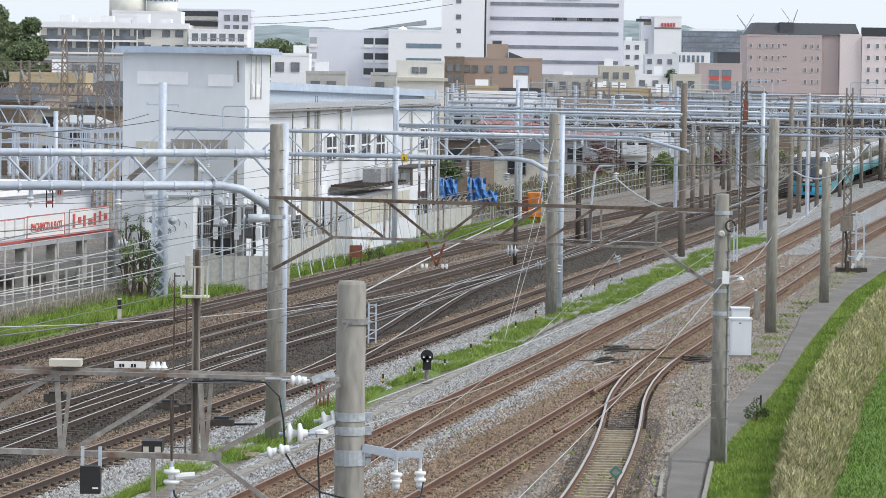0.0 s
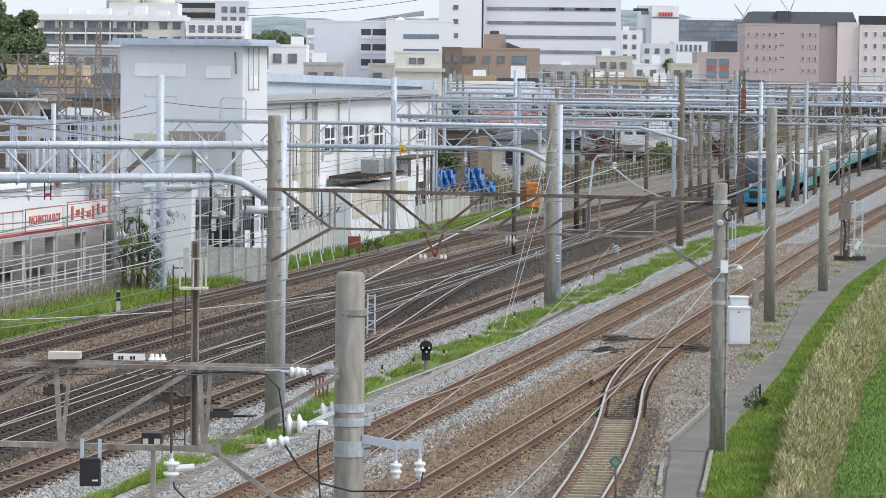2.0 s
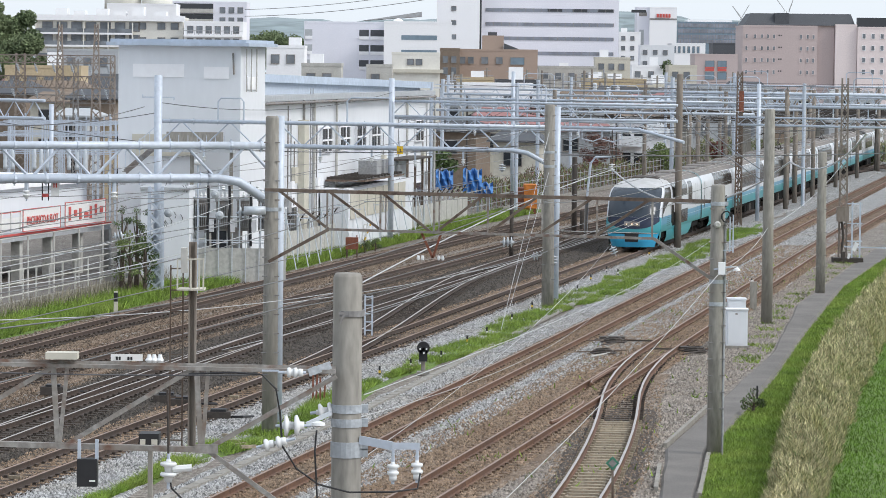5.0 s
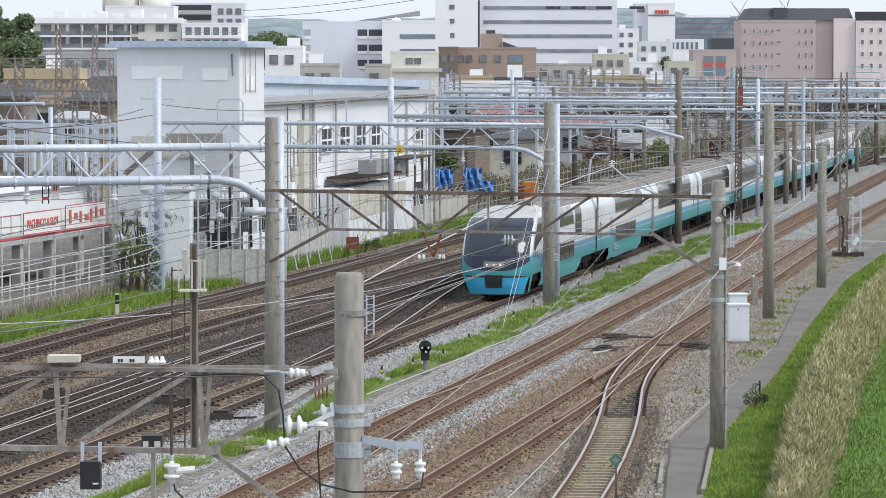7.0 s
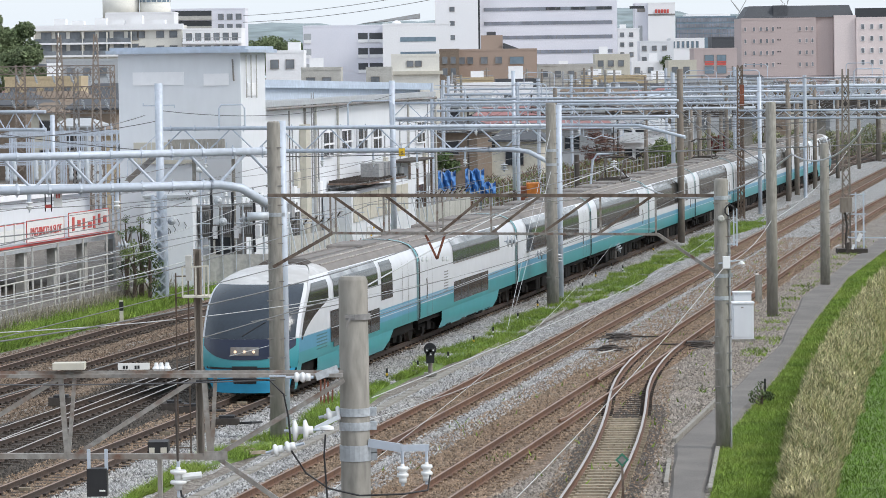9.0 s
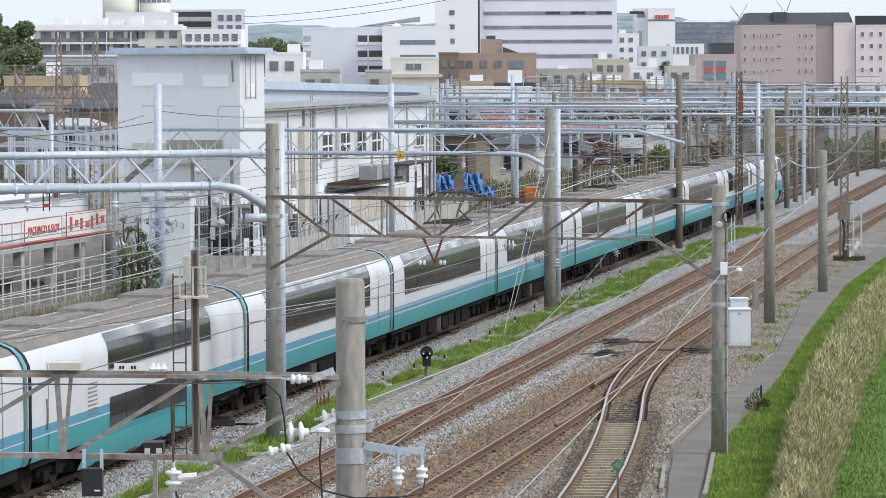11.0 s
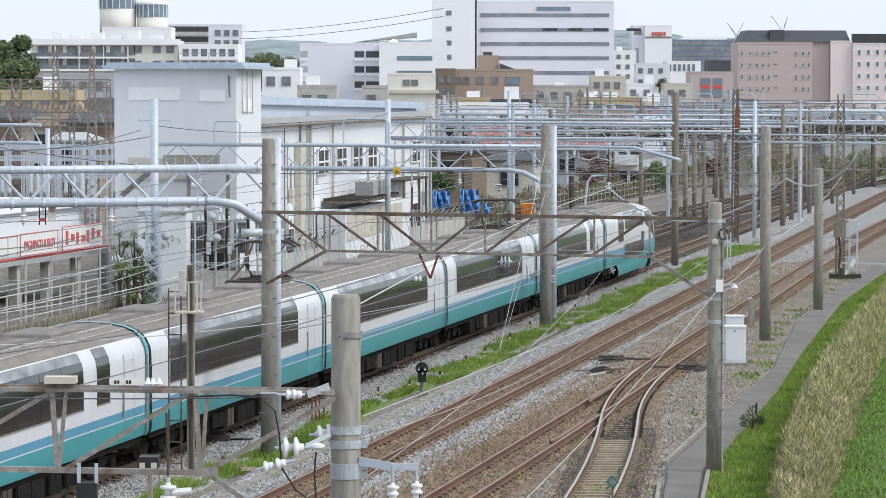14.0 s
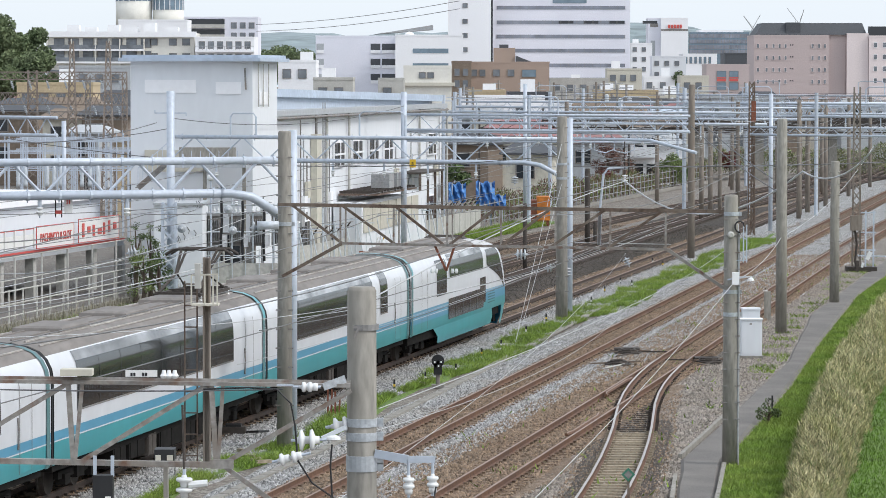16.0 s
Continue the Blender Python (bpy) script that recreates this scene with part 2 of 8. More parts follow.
    "leaf_red": mat("red_maple_leaves", (0.16, 0.03, 0.03), 0.8, var=0.3, fine=1.2, coarse=0.3, isle=0.5),
    "bark": mat("tree_bark", (0.12, 0.09, 0.07), 0.9, var=0.3),
    "hill": mat("distant_woods", (0.22, 0.27, 0.28), 0.95, var=0.25, fine=0.05, coarse=0.01, tint=(0.27, 0.32, 0.34)),
    "teal": mat("teal_train_paint", (0.052, 0.305, 0.345), 0.3, var=0.05, fine=2, coarse=0.3, tint=(0.046, 0.27, 0.315)),
    "train_blue": mat("blue_train_paint", (0.09, 0.30, 0.45), 0.3, var=0.05, fine=2, coarse=0.3),
    "sky_blue": mat("bright_blue_train_paint", (0.05, 0.40, 0.66), 0.35, var=0.06, fine=2, coarse=0.4),
    "train_white": mat("white_train_paint", (0.63, 0.645, 0.68), 0.3, var=0.04, fine=2, coarse=0.4, tint=(0.60, 0.615, 0.645)),
    "roof_pale": mat("dusty_white_roof", (0.52, 0.52, 0.52), 0.55, var=0.12, fine=3, coarse=0.6, tint=(0.42, 0.41, 0.40)),
    "train_roof": mat("dusty_train_roof", (0.21, 0.19, 0.175), 0.75, var=0.15, fine=4, coarse=0.5, stretch=(1, 0.3, 1)),
    "train_glass": mat("tinted_train_glass", (0.022, 0.026, 0.03), 0.10, var=0.3, fine=0.7, coarse=0.3, spec=0.42),
    "navy": mat("navy_front_paint", (0.012, 0.02, 0.05), 0.25, var=0.05),
    "train_seal": mat("grey_green_rubber_band", (0.09, 0.19, 0.20), 0.5, var=0.1),
    "rib_pale": mat("pale_roof_seam", (0.42, 0.39, 0.36), 0.6, var=0.25, fine=3, coarse=0.4),
    # the sky's reflection on the curved glass is painted as mottled grey
    "shoulder": mat("shoulder_sky_reflection", (0.30, 0.31, 0.32), 0.18, var=0.5, fine=1.2, coarse=0.35, stretch=(1, 0.5, 1), tint=(0.14, 0.145, 0.15)),
    "windscreen": mat("dark_windscreen", (0.03, 0.042, 0.058), 0.12, var=0.1, spec=0.45),
    "underframe": mat("sooty_underframe", (0.018, 0.0165, 0.0155), 0.95, var=0.3, fine=3, coarse=0.6, spec=0.1),
    "lamp": glow("lit_headlamp", (1.0, 0.74, 0.52), 0.6),
}


# ---- mesh tools ----
class Shape:
    """Collects plain faces and becomes one mesh."""

    def __init__(self):
        self.v, self.f = [], []

    def add(self, verts, faces):
        k = len(self.v)
        self.v += [tuple(p) for p in verts]
        self.f += [tuple(i + k for i in q) for q in faces]
        return self

    def box(self, x0, y0, z0, x1, y1, z1, m=None):
        c = [Vector((x, y, z)) for z in (z0, z1) for y in (y0, y1) for x in (x0, x1)]
        if m is not None:
            c = [m @ p for p in c]
        return self.add(c, [(0, 2, 3, 1), (4, 5, 7, 6), (0, 1, 5, 4), (2, 6, 7, 3), (0, 4, 6, 2), (1, 3, 7, 5)])

    def bar(self, a, b, w, h=None, up=(0, 0, 1)):
        """A straight bar of rectangular section from a to b."""
        a, b, h = Vector(a), Vector(b), h or w
        d = (b - a).normalized()
        u = Vector(up)
        if abs(d.dot(u)) > 0.98:
            u = Vector((0, 1, 0))
        s = d.cross(u).normalized() * w / 2
        t = s.normalized().cross(d) * h / 2
        c = [p + i * s + j * t for p in (a, b) for i, j in ((-1, -1), (1, -1), (1, 1), (-1, 1))]
        return self.add(c, [(3, 2, 1, 0), (4, 5, 6, 7), (0, 1, 5, 4), (1, 2, 6, 5), (2, 3, 7, 6), (3, 0, 4, 7)])

    def tube(self, pts, r, n=8, r2=None):
        """A round tube through the points, tapering from r to r2, with closed ends."""
        pts = [Vector(p) for p in pts]
        rings = []
        for i, p in enumerate(pts):
            d = (pts[min(i + 1, len(pts) - 1)] - pts[max(i - 1, 0)]).normalized()
            u = Vector((0, 0, 1)) if abs(d.z) < 0.9 else Vector((0, 1, 0))
            s = d.cross(u).normalized()
            t = s.cross(d)
            q = r + ((r2 if r2 is not None else r) - r) * i / (len(pts) - 1)
            rings.append([p + q * (math.cos(k * math.tau / n) * s + math.sin(k * math.tau / n) * t) for k in range(n)])
        faces = [(i * n + k, i * n + (k + 1) % n, (i + 1) * n + (k + 1) % n, (i + 1) * n + k)
                 for i in range(len(pts) - 1) for k in range(n)]
        faces += [tuple(range(n - 1, -1, -1)), tuple((len(pts) - 1) * n + k for k in range(n))]
        return self.add([p for ring in rings for p in ring], faces)

    def lathe(self, base, axis, rings, n=12):
        """A turned body: rings of (height along the axis, radius)."""
        base, d = Vector(base), Vector(axis).normalized()
        u = Vector((0, 0, 1)) if abs(d.z) < 0.9 else Vector((0, 1, 0))
        s = d.cross(u).normalized()
        t = s.cross(d)
        v = [base + d * h + q * (math.cos(k * math.tau / n) * s + math.sin(k * math.tau / n) * t) for h, q in rings for k in range(n)]
        f = [(i * n + k, i * n + (k + 1) % n, (i + 1) * n + (k + 1) % n, (i + 1) * n + k) for i in range(len(rings) - 1) for k in range(n)]
        f += [tuple(range(n - 1, -1, -1)), tuple((len(rings) - 1) * n + k for k in range(n))]
        return self.add(v, f)

    def sheet(self, rows):
        """A skin over rows of equally many points."""
        n = len(rows[0])
        return self.add([p for r in rows for p in r],
                        [(i * n + k, i * n + k + 1, (i + 1) * n + k + 1, (i + 1) * n + k) for i in range(len(rows) - 1) for k in range(n - 1)])

    def mesh(self, name, material, smooth=False):
        me = bpy.data.meshes.new(name)
        me.from_pydata(self.v, [], self.f)
        me.materials.append(material)
        bm = bmesh.new()
        bm.from_mesh(me)
        if len(bm.faces) < 60000:
            bmesh.ops.recalc_face_normals(bm, faces=bm.faces)
        bm.to_mesh(me)
        bm.free()
        if smooth:
            me.polygons.foreach_set("use_smooth", [len(p.vertices) <= 4 for p in me.polygons])
        return me


def part(name, shape, material, parent, label="", smooth=False):
    ob = new(name, shape.mesh(name, M[material], smooth))
    ob.parent = parent
    if label:
        ob["label"] = label
    return ob


def thing(name, label, category, group="", kind=""):
    return tagged(new(name), label, category, group, kind)


def solid(name, shape, material, label, category, group="", kind="", smooth=False):
    return tagged(new(name, shape.mesh(name, M[material], smooth)), label, category, group, kind)


# ---- the lines of the tracks: x as a polynomial of y ----
LINE = {
    "platform": (-1.371e-7, 7.406e-5, 0.174447, -24.6854),
    "inner": (9.806e-8, -6.460e-5, 0.194928, -19.4948),
    "outer": (6.72e-7, -3.106e-4, 0.22631, -16.903),
    "far": (0.0, 1.722e-4, 0.13663, -33.37),
    "second": (0.0, 1.60e-4, 0.14900, -31.13),
}


def line(key, y):
    if key == "third":
        return line("platform", y) - 4.45 + 0.18 * min(1.0, max(0.0, (150 - y) / 50))
    if key == "siding":
        if y < 105:
            return -1.24128e-3 * y * y + 0.318172 * y - 14.4011
        return line("outer", y) + 1.12 * max(0.0, 1 - (y - 105) / 20) ** 2
    if key == "cross_a":
        u = min(1, max(0, (y - 106) / 70))
        return line("platform", y) - 4.45 * u * u * (3 - 2 * u)
    if key == "cross_b":
        u = min(1, max(0, (y - 62) / 70))
        return line("third", y) + 1.75 * (1 - u * u * (3 - 2 * u))
    a, b, c, d = LINE[key]
    return ((a * y + b) * y + c) * y + d


def beside(key, y, off, z=0.0):
    """A point at off metres to the right of a line, at right angles to it."""
    m = (line(key, y + 0.5) - line(key, y - 0.5))
    k = math.sqrt(1 + m * m)
    return Vector((line(key, y) + off / k, y - off * m / k, z))


# ---- ground ----
def strip(name, key, y0, y1, left, right, z, material, label, category, step=3.0, wob=0.0, crown=0.0, kind="structure"):
    """A thin bed along a line between two offsets, with rough edges."""
    s, y = Shape(), y0
    rows = []
    while y <= y1 + 0.01:
        a = left(y) if callable(left) else left
        b = right(y) if callable(right) else right
        a += wob * noise.noise((y * 0.35, 1.3, z * 90))
        b += wob * noise.noise((y * 0.35, 7.7, z * 90))
        rows.append([beside(key, y, a, -0.05), beside(key, y, a + 0.12, z), beside(key, y, (a + b) / 2, z + crown),
                     beside(key, y, b - 0.12, z), beside(key, y, b, -0.05)])
        y += step
    s.sheet(rows)
    return solid(name, s, material, label, category, kind=kind)


g = Shape()
g.sheet([[(x, y, -0.02) for x in (-3000, -400, -60, 0, 60, 400, 3000)] for y in (-400, 0, 60, 120, 200, 400, 1200, 4200)])
solid("ground", g, "ground", "brown grey gravelly ground of the rail yard and town", "ground", kind="structure")

strip("ballast_bed", "third", 40, 420, lambda y: -1.3 - 1.7 * min(1.0, max(0.0, (y - 105) / 25)), 3.1, 0.030, "ballast_dark", "sooty dark ballast between the old tracks", "ballast", wob=0.5)
strip("ballast_bed", "second", 40, 420, -1.5, 1.6, 0.036, "ballast_brown", "rust-stained ballast under a used track", "ballast", wob=0.5)
strip("ballast_bed", "far", 40, 420, -1.5, 1.6, 0.042, "ballast_brown", "rust-stained ballast under the far track", "ballast", wob=0.4)
strip("ballast_shoulder", "platform", 40, 420, -1.1, 3.1, 0.048, "ballast", "pale grey ballast shoulder beside the train's track", "ballast", wob=0.9)
strip("ballast_bed", "platform", 40, 420, -1.35, 1.05, 0.056, "ballast_brown", "rusty brown ballast of the train's track", "ballast", wob=0.25)
strip("ballast_shoulder", "inner", 40, 420, -2.3, lambda y: 2.3 if y < 120 else 2.3 + min(2.2, (y - 120) * 0.06), 0.032, "ballast", "pale grey ballast shoulder of the inner line", "ballast", wob=0.6)
strip("ballast_bed", "inner", 40, 420, -0.95, 0.95, 0.044, "ballast_brown", "rusty brown ballast between the rails", "ballast", wob=0.2)
strip("ballast_bed", "outer", 40, 116, -2.6, 1.3, 0.038, "ballast_brown", "rusty brown ballast beside the outer line", "ballast", wob=0.5)
strip("ballast_bed", "outer", 116, 420, -1.0, 1.1, 0.038, "ballast_brown", "rusty brown ballast of the outer line", "ballast", wob=0.3)
strip("ballast_bed", "siding", 40, 104, -1.15, 1.15, 0.020, "ballast_dark", "dark brown ballast under the siding", "ballast", wob=0.2)


def lerp(y, pairs):
    for (a, va), (b, vb) in zip(pairs, pairs[1:]):
        if y <= b:
            return va + (vb - va) * max(0.0, (y - a) / (b - a))
    return pairs[-1][1]


def path_left(y):
    return lerp(y, ((60, 7.0), (83, 5.0), (93, 3.9), (114, 3.72), (125, 3.7), (150, 2.5), (200, 2.9), (330, 6.0)))


def path_right(y):
    return lerp(y, ((60, 8.0), (83, 5.9), (93, 5.0), (114, 4.7), (134, 4.1), (163, 3.55), (200, 4.2), (330, 7.6)))


strip("path", "outer", 60, 330, path_left, path_right, 0.045, "asphalt", "worn grey asphalt footpath beside the line", "path", wob=0.08)
kerb = thing("path_kerb", "pale broken concrete kerb at the edge of the path", "kerb", kind="structure")
for y0, y1, side in ((83, 94.5, path_right), (93.5, 108, path_left), (84, 88.5, path_left)):
    s, y = Shape(), y0
    while y < y1:
        off = side(y) + (0.06 if side is path_right else -0.06)
        s.bar(beside("outer", y, off, 0.045), beside("outer", y + 0.98, (side(y + 0.98)) + (0.06 if side is path_right else -0.06), 0.045), 0.10, 0.13)
        y += 1.0
    part("kerb_stone", s, "concrete", kerb)
strip("grass_bank", "outer", 60, 330, lambda y: path_right(y) + 0.12, lambda y: path_right(y) + 30, 0.035, "soil", "green grass bank beside the footpath", "grass", wob=0.1)
strip("grass_verge", "platform", 84, 228, lambda y: 2.65 + 0.3 * math.sin(y * 0.4), lambda y: 3.25 + 0.35 * math.sin(y * 0.21), 0.062, "soil", "weedy green verge between two tracks", "grass", wob=0.5)
strip("grass_verge", "far", 90, 246, lambda y: lerp(y, ((90, -14), (160, -8), (175, -5), (240, -6))), lambda y: lerp(y, ((90, -3.4), (127, -2.0), (160, -1.9), (230, -3.2))), 0.05, "soil", "green grass verge below the yard fence", "grass", wob=0.4)


# ---- tracks ----
RAIL = [(-0.065, 0.0), (0.065, 0.0), (0.02, 0.03), (0.02, 0.11), (0.036, 0.12), (0.036, 0.15), (-0.036, 0.15), (-0.036, 0.12), (-0.02, 0.11), (-0.02, 0.03)]


def rail_shape(key, off, y0, y1, z, step=4.0):
    body, head = Shape(), Shape()
    ys = [y0 + i * (y1 - y0) / max(1, math.ceil((y1 - y0) / step)) for i in range(max(1, math.ceil((y1 - y0) / step)) + 1)]
    body.sheet([[beside(key, y, off + a, z + b) for a, b in RAIL + RAIL[:1]] for y in ys])
    head.sheet([[beside(key, y, off + a, z + b) for a, b in ((-0.033, 0.151), (-0.022, 0.155), (0.022, 0.155), (0.033, 0.151))] for y in ys])
    return body, head


def sleeper_mesh(name, material, long=2.0, wide=0.24):
    s = Shape()
    a, b, h = long / 2, wide / 2, 0.062
    s.add([(-a, -b, -0.08), (a, -b, -0.08), (a, b, -0.08), (-a, b, -0.08), (-a + .02, -b + .03, h), (-.3, -b + .03, h - .02), (.3, -b + .03, h - .02), (a - .02, -b + .03, h),
           (a - .02, b - .03, h), (.3, b - .03, h - .02), (-.3, b - .03, h - .02), (-a + .02, b - .03, h)],
          [(0, 3, 2, 1), (4, 5, 10, 11), (5, 6, 9, 10), (6, 7, 8, 9), (0, 1, 7, 6, 5, 4), (1, 2, 8, 7), (2, 3, 11, 10, 9, 8), (3, 0, 4, 11)])
    for o in (-0.5335, 0.5335):
        for q in (-0.12, 0.12):
            s.box(o + q - 0.04, -0.06, h - 0.01, o + q + 0.04, 0.06, h + 0.035)
    return s.mesh(name, M[material]), s


def track(key, y0, y1, sleeper, head, label, near=150, spacing=0.6, long=2.0, wide=0.24, rails=(-0.5335, 0.5335), proud=0.022, side="rail_side"):
    root = thing("railway_track", label, "track", kind="structure")
    for off in rails:
        b, h = rail_shape(key, off, y0, y1, 0.07)
        rail = part("rail", b, side, root)
        part("rail_head", h, head, rail)
    me, proto = sleeper_mesh("sleeper", sleeper, long, wide)
    rest = Shape()
    ny = 0
    y = y0
    while y < y1:
        p = beside(key, y, 0, proud)
        ang = -math.atan(line(key, y + 0.5) - line(key, y - 0.5))
        m = Matrix.Translation(p) @ Matrix.Rotation(ang + 0.012 * noise.noise((y, 3.0, 0)), 4, "Z")
        if y > 70 and ny < near:
            ob = new("sleeper", me)
            ob.parent, ob.matrix_basis = root, m
            ny += 1
        else:
            rest.add([m @ Vector(v) for v in proto.v[:12]], proto.f[:8])
        y += spacing
    if rest.v:
        tagged(part("sleepers", rest, sleeper, root), kind="stuff")
    return root


# ---- the train ----
def run_to_y(s):
    """The y of the point at s metres along the train's track, counted from y = 20."""
    y = 20.0
    for _ in range(4):
        n = 24
        step = (y - 20.0) / n
        arc = sum(math.sqrt(1 + (line("platform", 20.5 + step * (i + 0.5)) - line("platform", 19.5 + step * (i + 0.5))) ** 2) for i in range(n)) * step
        y -= (arc - s) / 1.018
    return y


def nose_at(t):
    """How far along the track the front of the train is at t seconds."""
    return 277.49 - 21.579 * t + 0.11474 * t * t - 0.010649 * t ** 3


HALF, TIP = 10.1, 9.2
WALL = [(1.40, 0.90), (1.44, 1.02), (1.45, 1.35), (1.45, 1.45), (1.45, 1.68), (1.45, 2.12), (1.45, 2.55), (1.44, 2.9), (1.41, 3.08), (1.30, 3.30), (1.12, 3.47), (0.85, 3.58), (0.45, 3.65), (0.0, 3.67)]


def wall_at(z):
    for (xa, za), (xb, zb) in zip(WALL, WALL[1:]):
        if z <= zb:
            return xa + (xb - xa) * (z - za) / (zb - za) if z > za else xa
    return 0.0


def band(s, z0, z1, y0, y1, out=0.0, sides=(-1, 1), cuts=5, lean=None):
    """A strip of the body's skin between two heights and two places along the car."""
    zs = sorted({z0, z1, *[z for _, z in WALL if z0 < z < z1]})
    for sd in sides:
        rows = []
        for z in zs:
            a = y0(z) if callable(y0) else y0
            b = y1(z) if callable(y1) else y1
            rows.append([(sd * (wall_at(z) + out), a + (b - a) * i / cuts, z) for i in range(cuts + 1)])
        s.sheet(rows)
    return s


def bogie(parent, y):
    s = Shape()
    for sd in (-1, 1):
        s.box(sd * 0.98 - 0.06, y - 1.55, 0.42, sd * 0.98 + 0.06, y + 1.55, 0.60)
        s.box(sd * 1.0 - 0.12, y - 0.3, 0.35, sd * 1.0 + 0.12, y + 0.3, 0.75)
        for q in (-1.05, 1.05):
            s.box(sd * 1.0 - 0.12, y + q - 0.2, 0.28, sd * 1.0 + 0.12, y + q + 0.2, 0.52)
    s.box(-0.95, y - 0.25, 0.4, 0.95, y + 0.25, 0.6)
    b = part("bogie", s, "underframe", parent, "grimy dark bogie frame")
    for q in (-1.05, 1.05):
        for sd in (-1, 1):
            part("wheel", Shape().lathe((sd * 0.60, y + q, 0.43), (-sd, 0, 0), [(-0.06, 0.30), (-0.06, 0.42), (0.06, 0.43), (0.08, 0.46), (0.11, 0.46), (0.11, 0.1)], 18), "dark_steel", b)


def underfloor(parent, spans):
    for i, (a, b, h) in enumerate(spans):
        for sd in (-1, 1):
            s = Shape().box(sd * 1.0 - 0.3, a, 0.78 - h, sd * 1.0 + 0.3, b, 0.80)
            s.box(sd * 1.31 - 0.01, a + 0.06, 0.80 - h, sd * 1.31 + 0.01, (a + b) / 2 - 0.03, 0.76)
            s.box(sd * 1.31 - 0.01, (a + b) / 2 + 0.03, 0.80 - h, sd * 1.31 + 0.01, b - 0.06, 0.76)
            part("equipment_box", s, "dark_steel" if i == 3 else "underframe", parent, "grimy equipment case under the floor")
    part("floor_pan", Shape().box(-1.30, -HALF + 0.3, 0.74, 1.30, HALF - 0.3, 0.93), "underframe", parent)


def roof_kit(car, units, panto, front=9.6):
    for off in (-0.95, -0.62, -0.30, 0.30, 0.62, 0.95):
        s = Shape().bar((off, -HALF + 0.5, wall_top(off) + 0.015), (off, front, wall_top(off) + 0.015), 0.05, 0.03)
        part("roof_rib", s, "rib_pale" if abs(off) > 0.5 else "train_roof", car, "pale seam along the roof")
    for y in units:
        s = Shape()
        s.add([(x * w, y + d * l, z) for z, w, l in ((3.62, 0.62, 1.15), (3.73, 0.60, 1.12), (3.77, 0.5, 1.0)) for x, d in ((-1, -1), (1, -1), (1, 1), (-1, 1))],
              [(0, 1, 5, 4), (1, 2, 6, 5), (2, 3, 7, 6), (3, 0, 4, 7), (4, 5, 9, 8), (5, 6, 10, 9), (6, 7, 11, 10), (7, 4, 8, 11), (8, 9, 10, 11)])
        part("roof_unit", s, "train_roof", car, "low dusty ventilator housing")
    if panto is not None:
        y = panto
        for sd in (-1, 1):
            part("pantograph_arm", Shape().tube([(sd * 0.55, y + 0.2, 3.78), (sd * 0.42, y + 1.7, 4.25), (sd * 0.5, y + 0.3, 4.85)], 0.04, 6), "dark_steel", car, "raised dark pantograph arm")
            part("pantograph_arm", Shape().tube([(sd * 0.55, y + 3.2, 3.78), (sd * 0.42, y + 1.8, 4.25), (sd * 0.5, y + 0.9, 4.85)], 0.04, 6), "dark_steel", car, "raised dark pantograph arm")
            part("pantograph_base", Shape().bar((sd * 0.6, y + 0.1, 3.74), (sd * 0.6, y + 3.3, 3.74), 0.11, 0.12), "dark_steel", car)
        for q in (0.3, 0.9):
            part("contact_strip", Shape().tube([(-0.95, y + q, 4.72), (-0.7, y + q, 4.87), (0.7, y + q, 4.87), (0.95, y + q, 4.72)], 0.045, 6), "dark_steel", car, "dark collector bow")
        for q in (0.2, 1.7, 3.2):
            part("pantograph_base", Shape().bar((-0.62, y + q, 3.78), (0.62, y + q, 3.78), 0.11, 0.11), "dark_steel", car)
        for sd in (-1, 1):
            for q in (0.2, 3.2):
                part("insulator", Shape().lathe((sd * 0.6, y + q, 3.58), (0, 0, 1), [(0, 0.06), (0.04, 0.08), (0.08, 0.05), (0.12, 0.08), (0.16, 0.05)], 10), "porcelain", car)


def wall_top(x):
    x = abs(x)
    for (xa, za), (xb, zb) in zip(WALL[::-1], WALL[-2::-1]):
        if x <= xb:
            return za + (zb - za) * (x - xa) / (xb - xa)
    return 3.8


def rear_trim(car, ring, arch=True, y=-9.85):
    """The band round the car's rear end: grey-green on the sides, teal over the roof."""
    def hoop(q, k):
        return Shape().sheet([[(x * k, y - 0.13, z * (1 + (k - 1) * 0.3)) for x, z in q], [(x * k, y + 0.13, z * (1 + (k - 1) * 0.3)) for x, z in q]])
    part("end_trim", hoop(ring[:8], 1.012), "train_seal", car, "dark grey-green band at the car's end")
    part("end_trim", hoop(ring[-8:], 1.012), "train_seal", car, "dark grey-green band at the car's end")
    if arch:
        part("roof_arch", hoop(ring[7:-7], 1.03), "teal", car, "teal arch over the roof's end", True)
    else:
        part("end_trim", hoop(ring[7:-7], 1.012), "train_seal", car, "dark grey-green band over the roof")


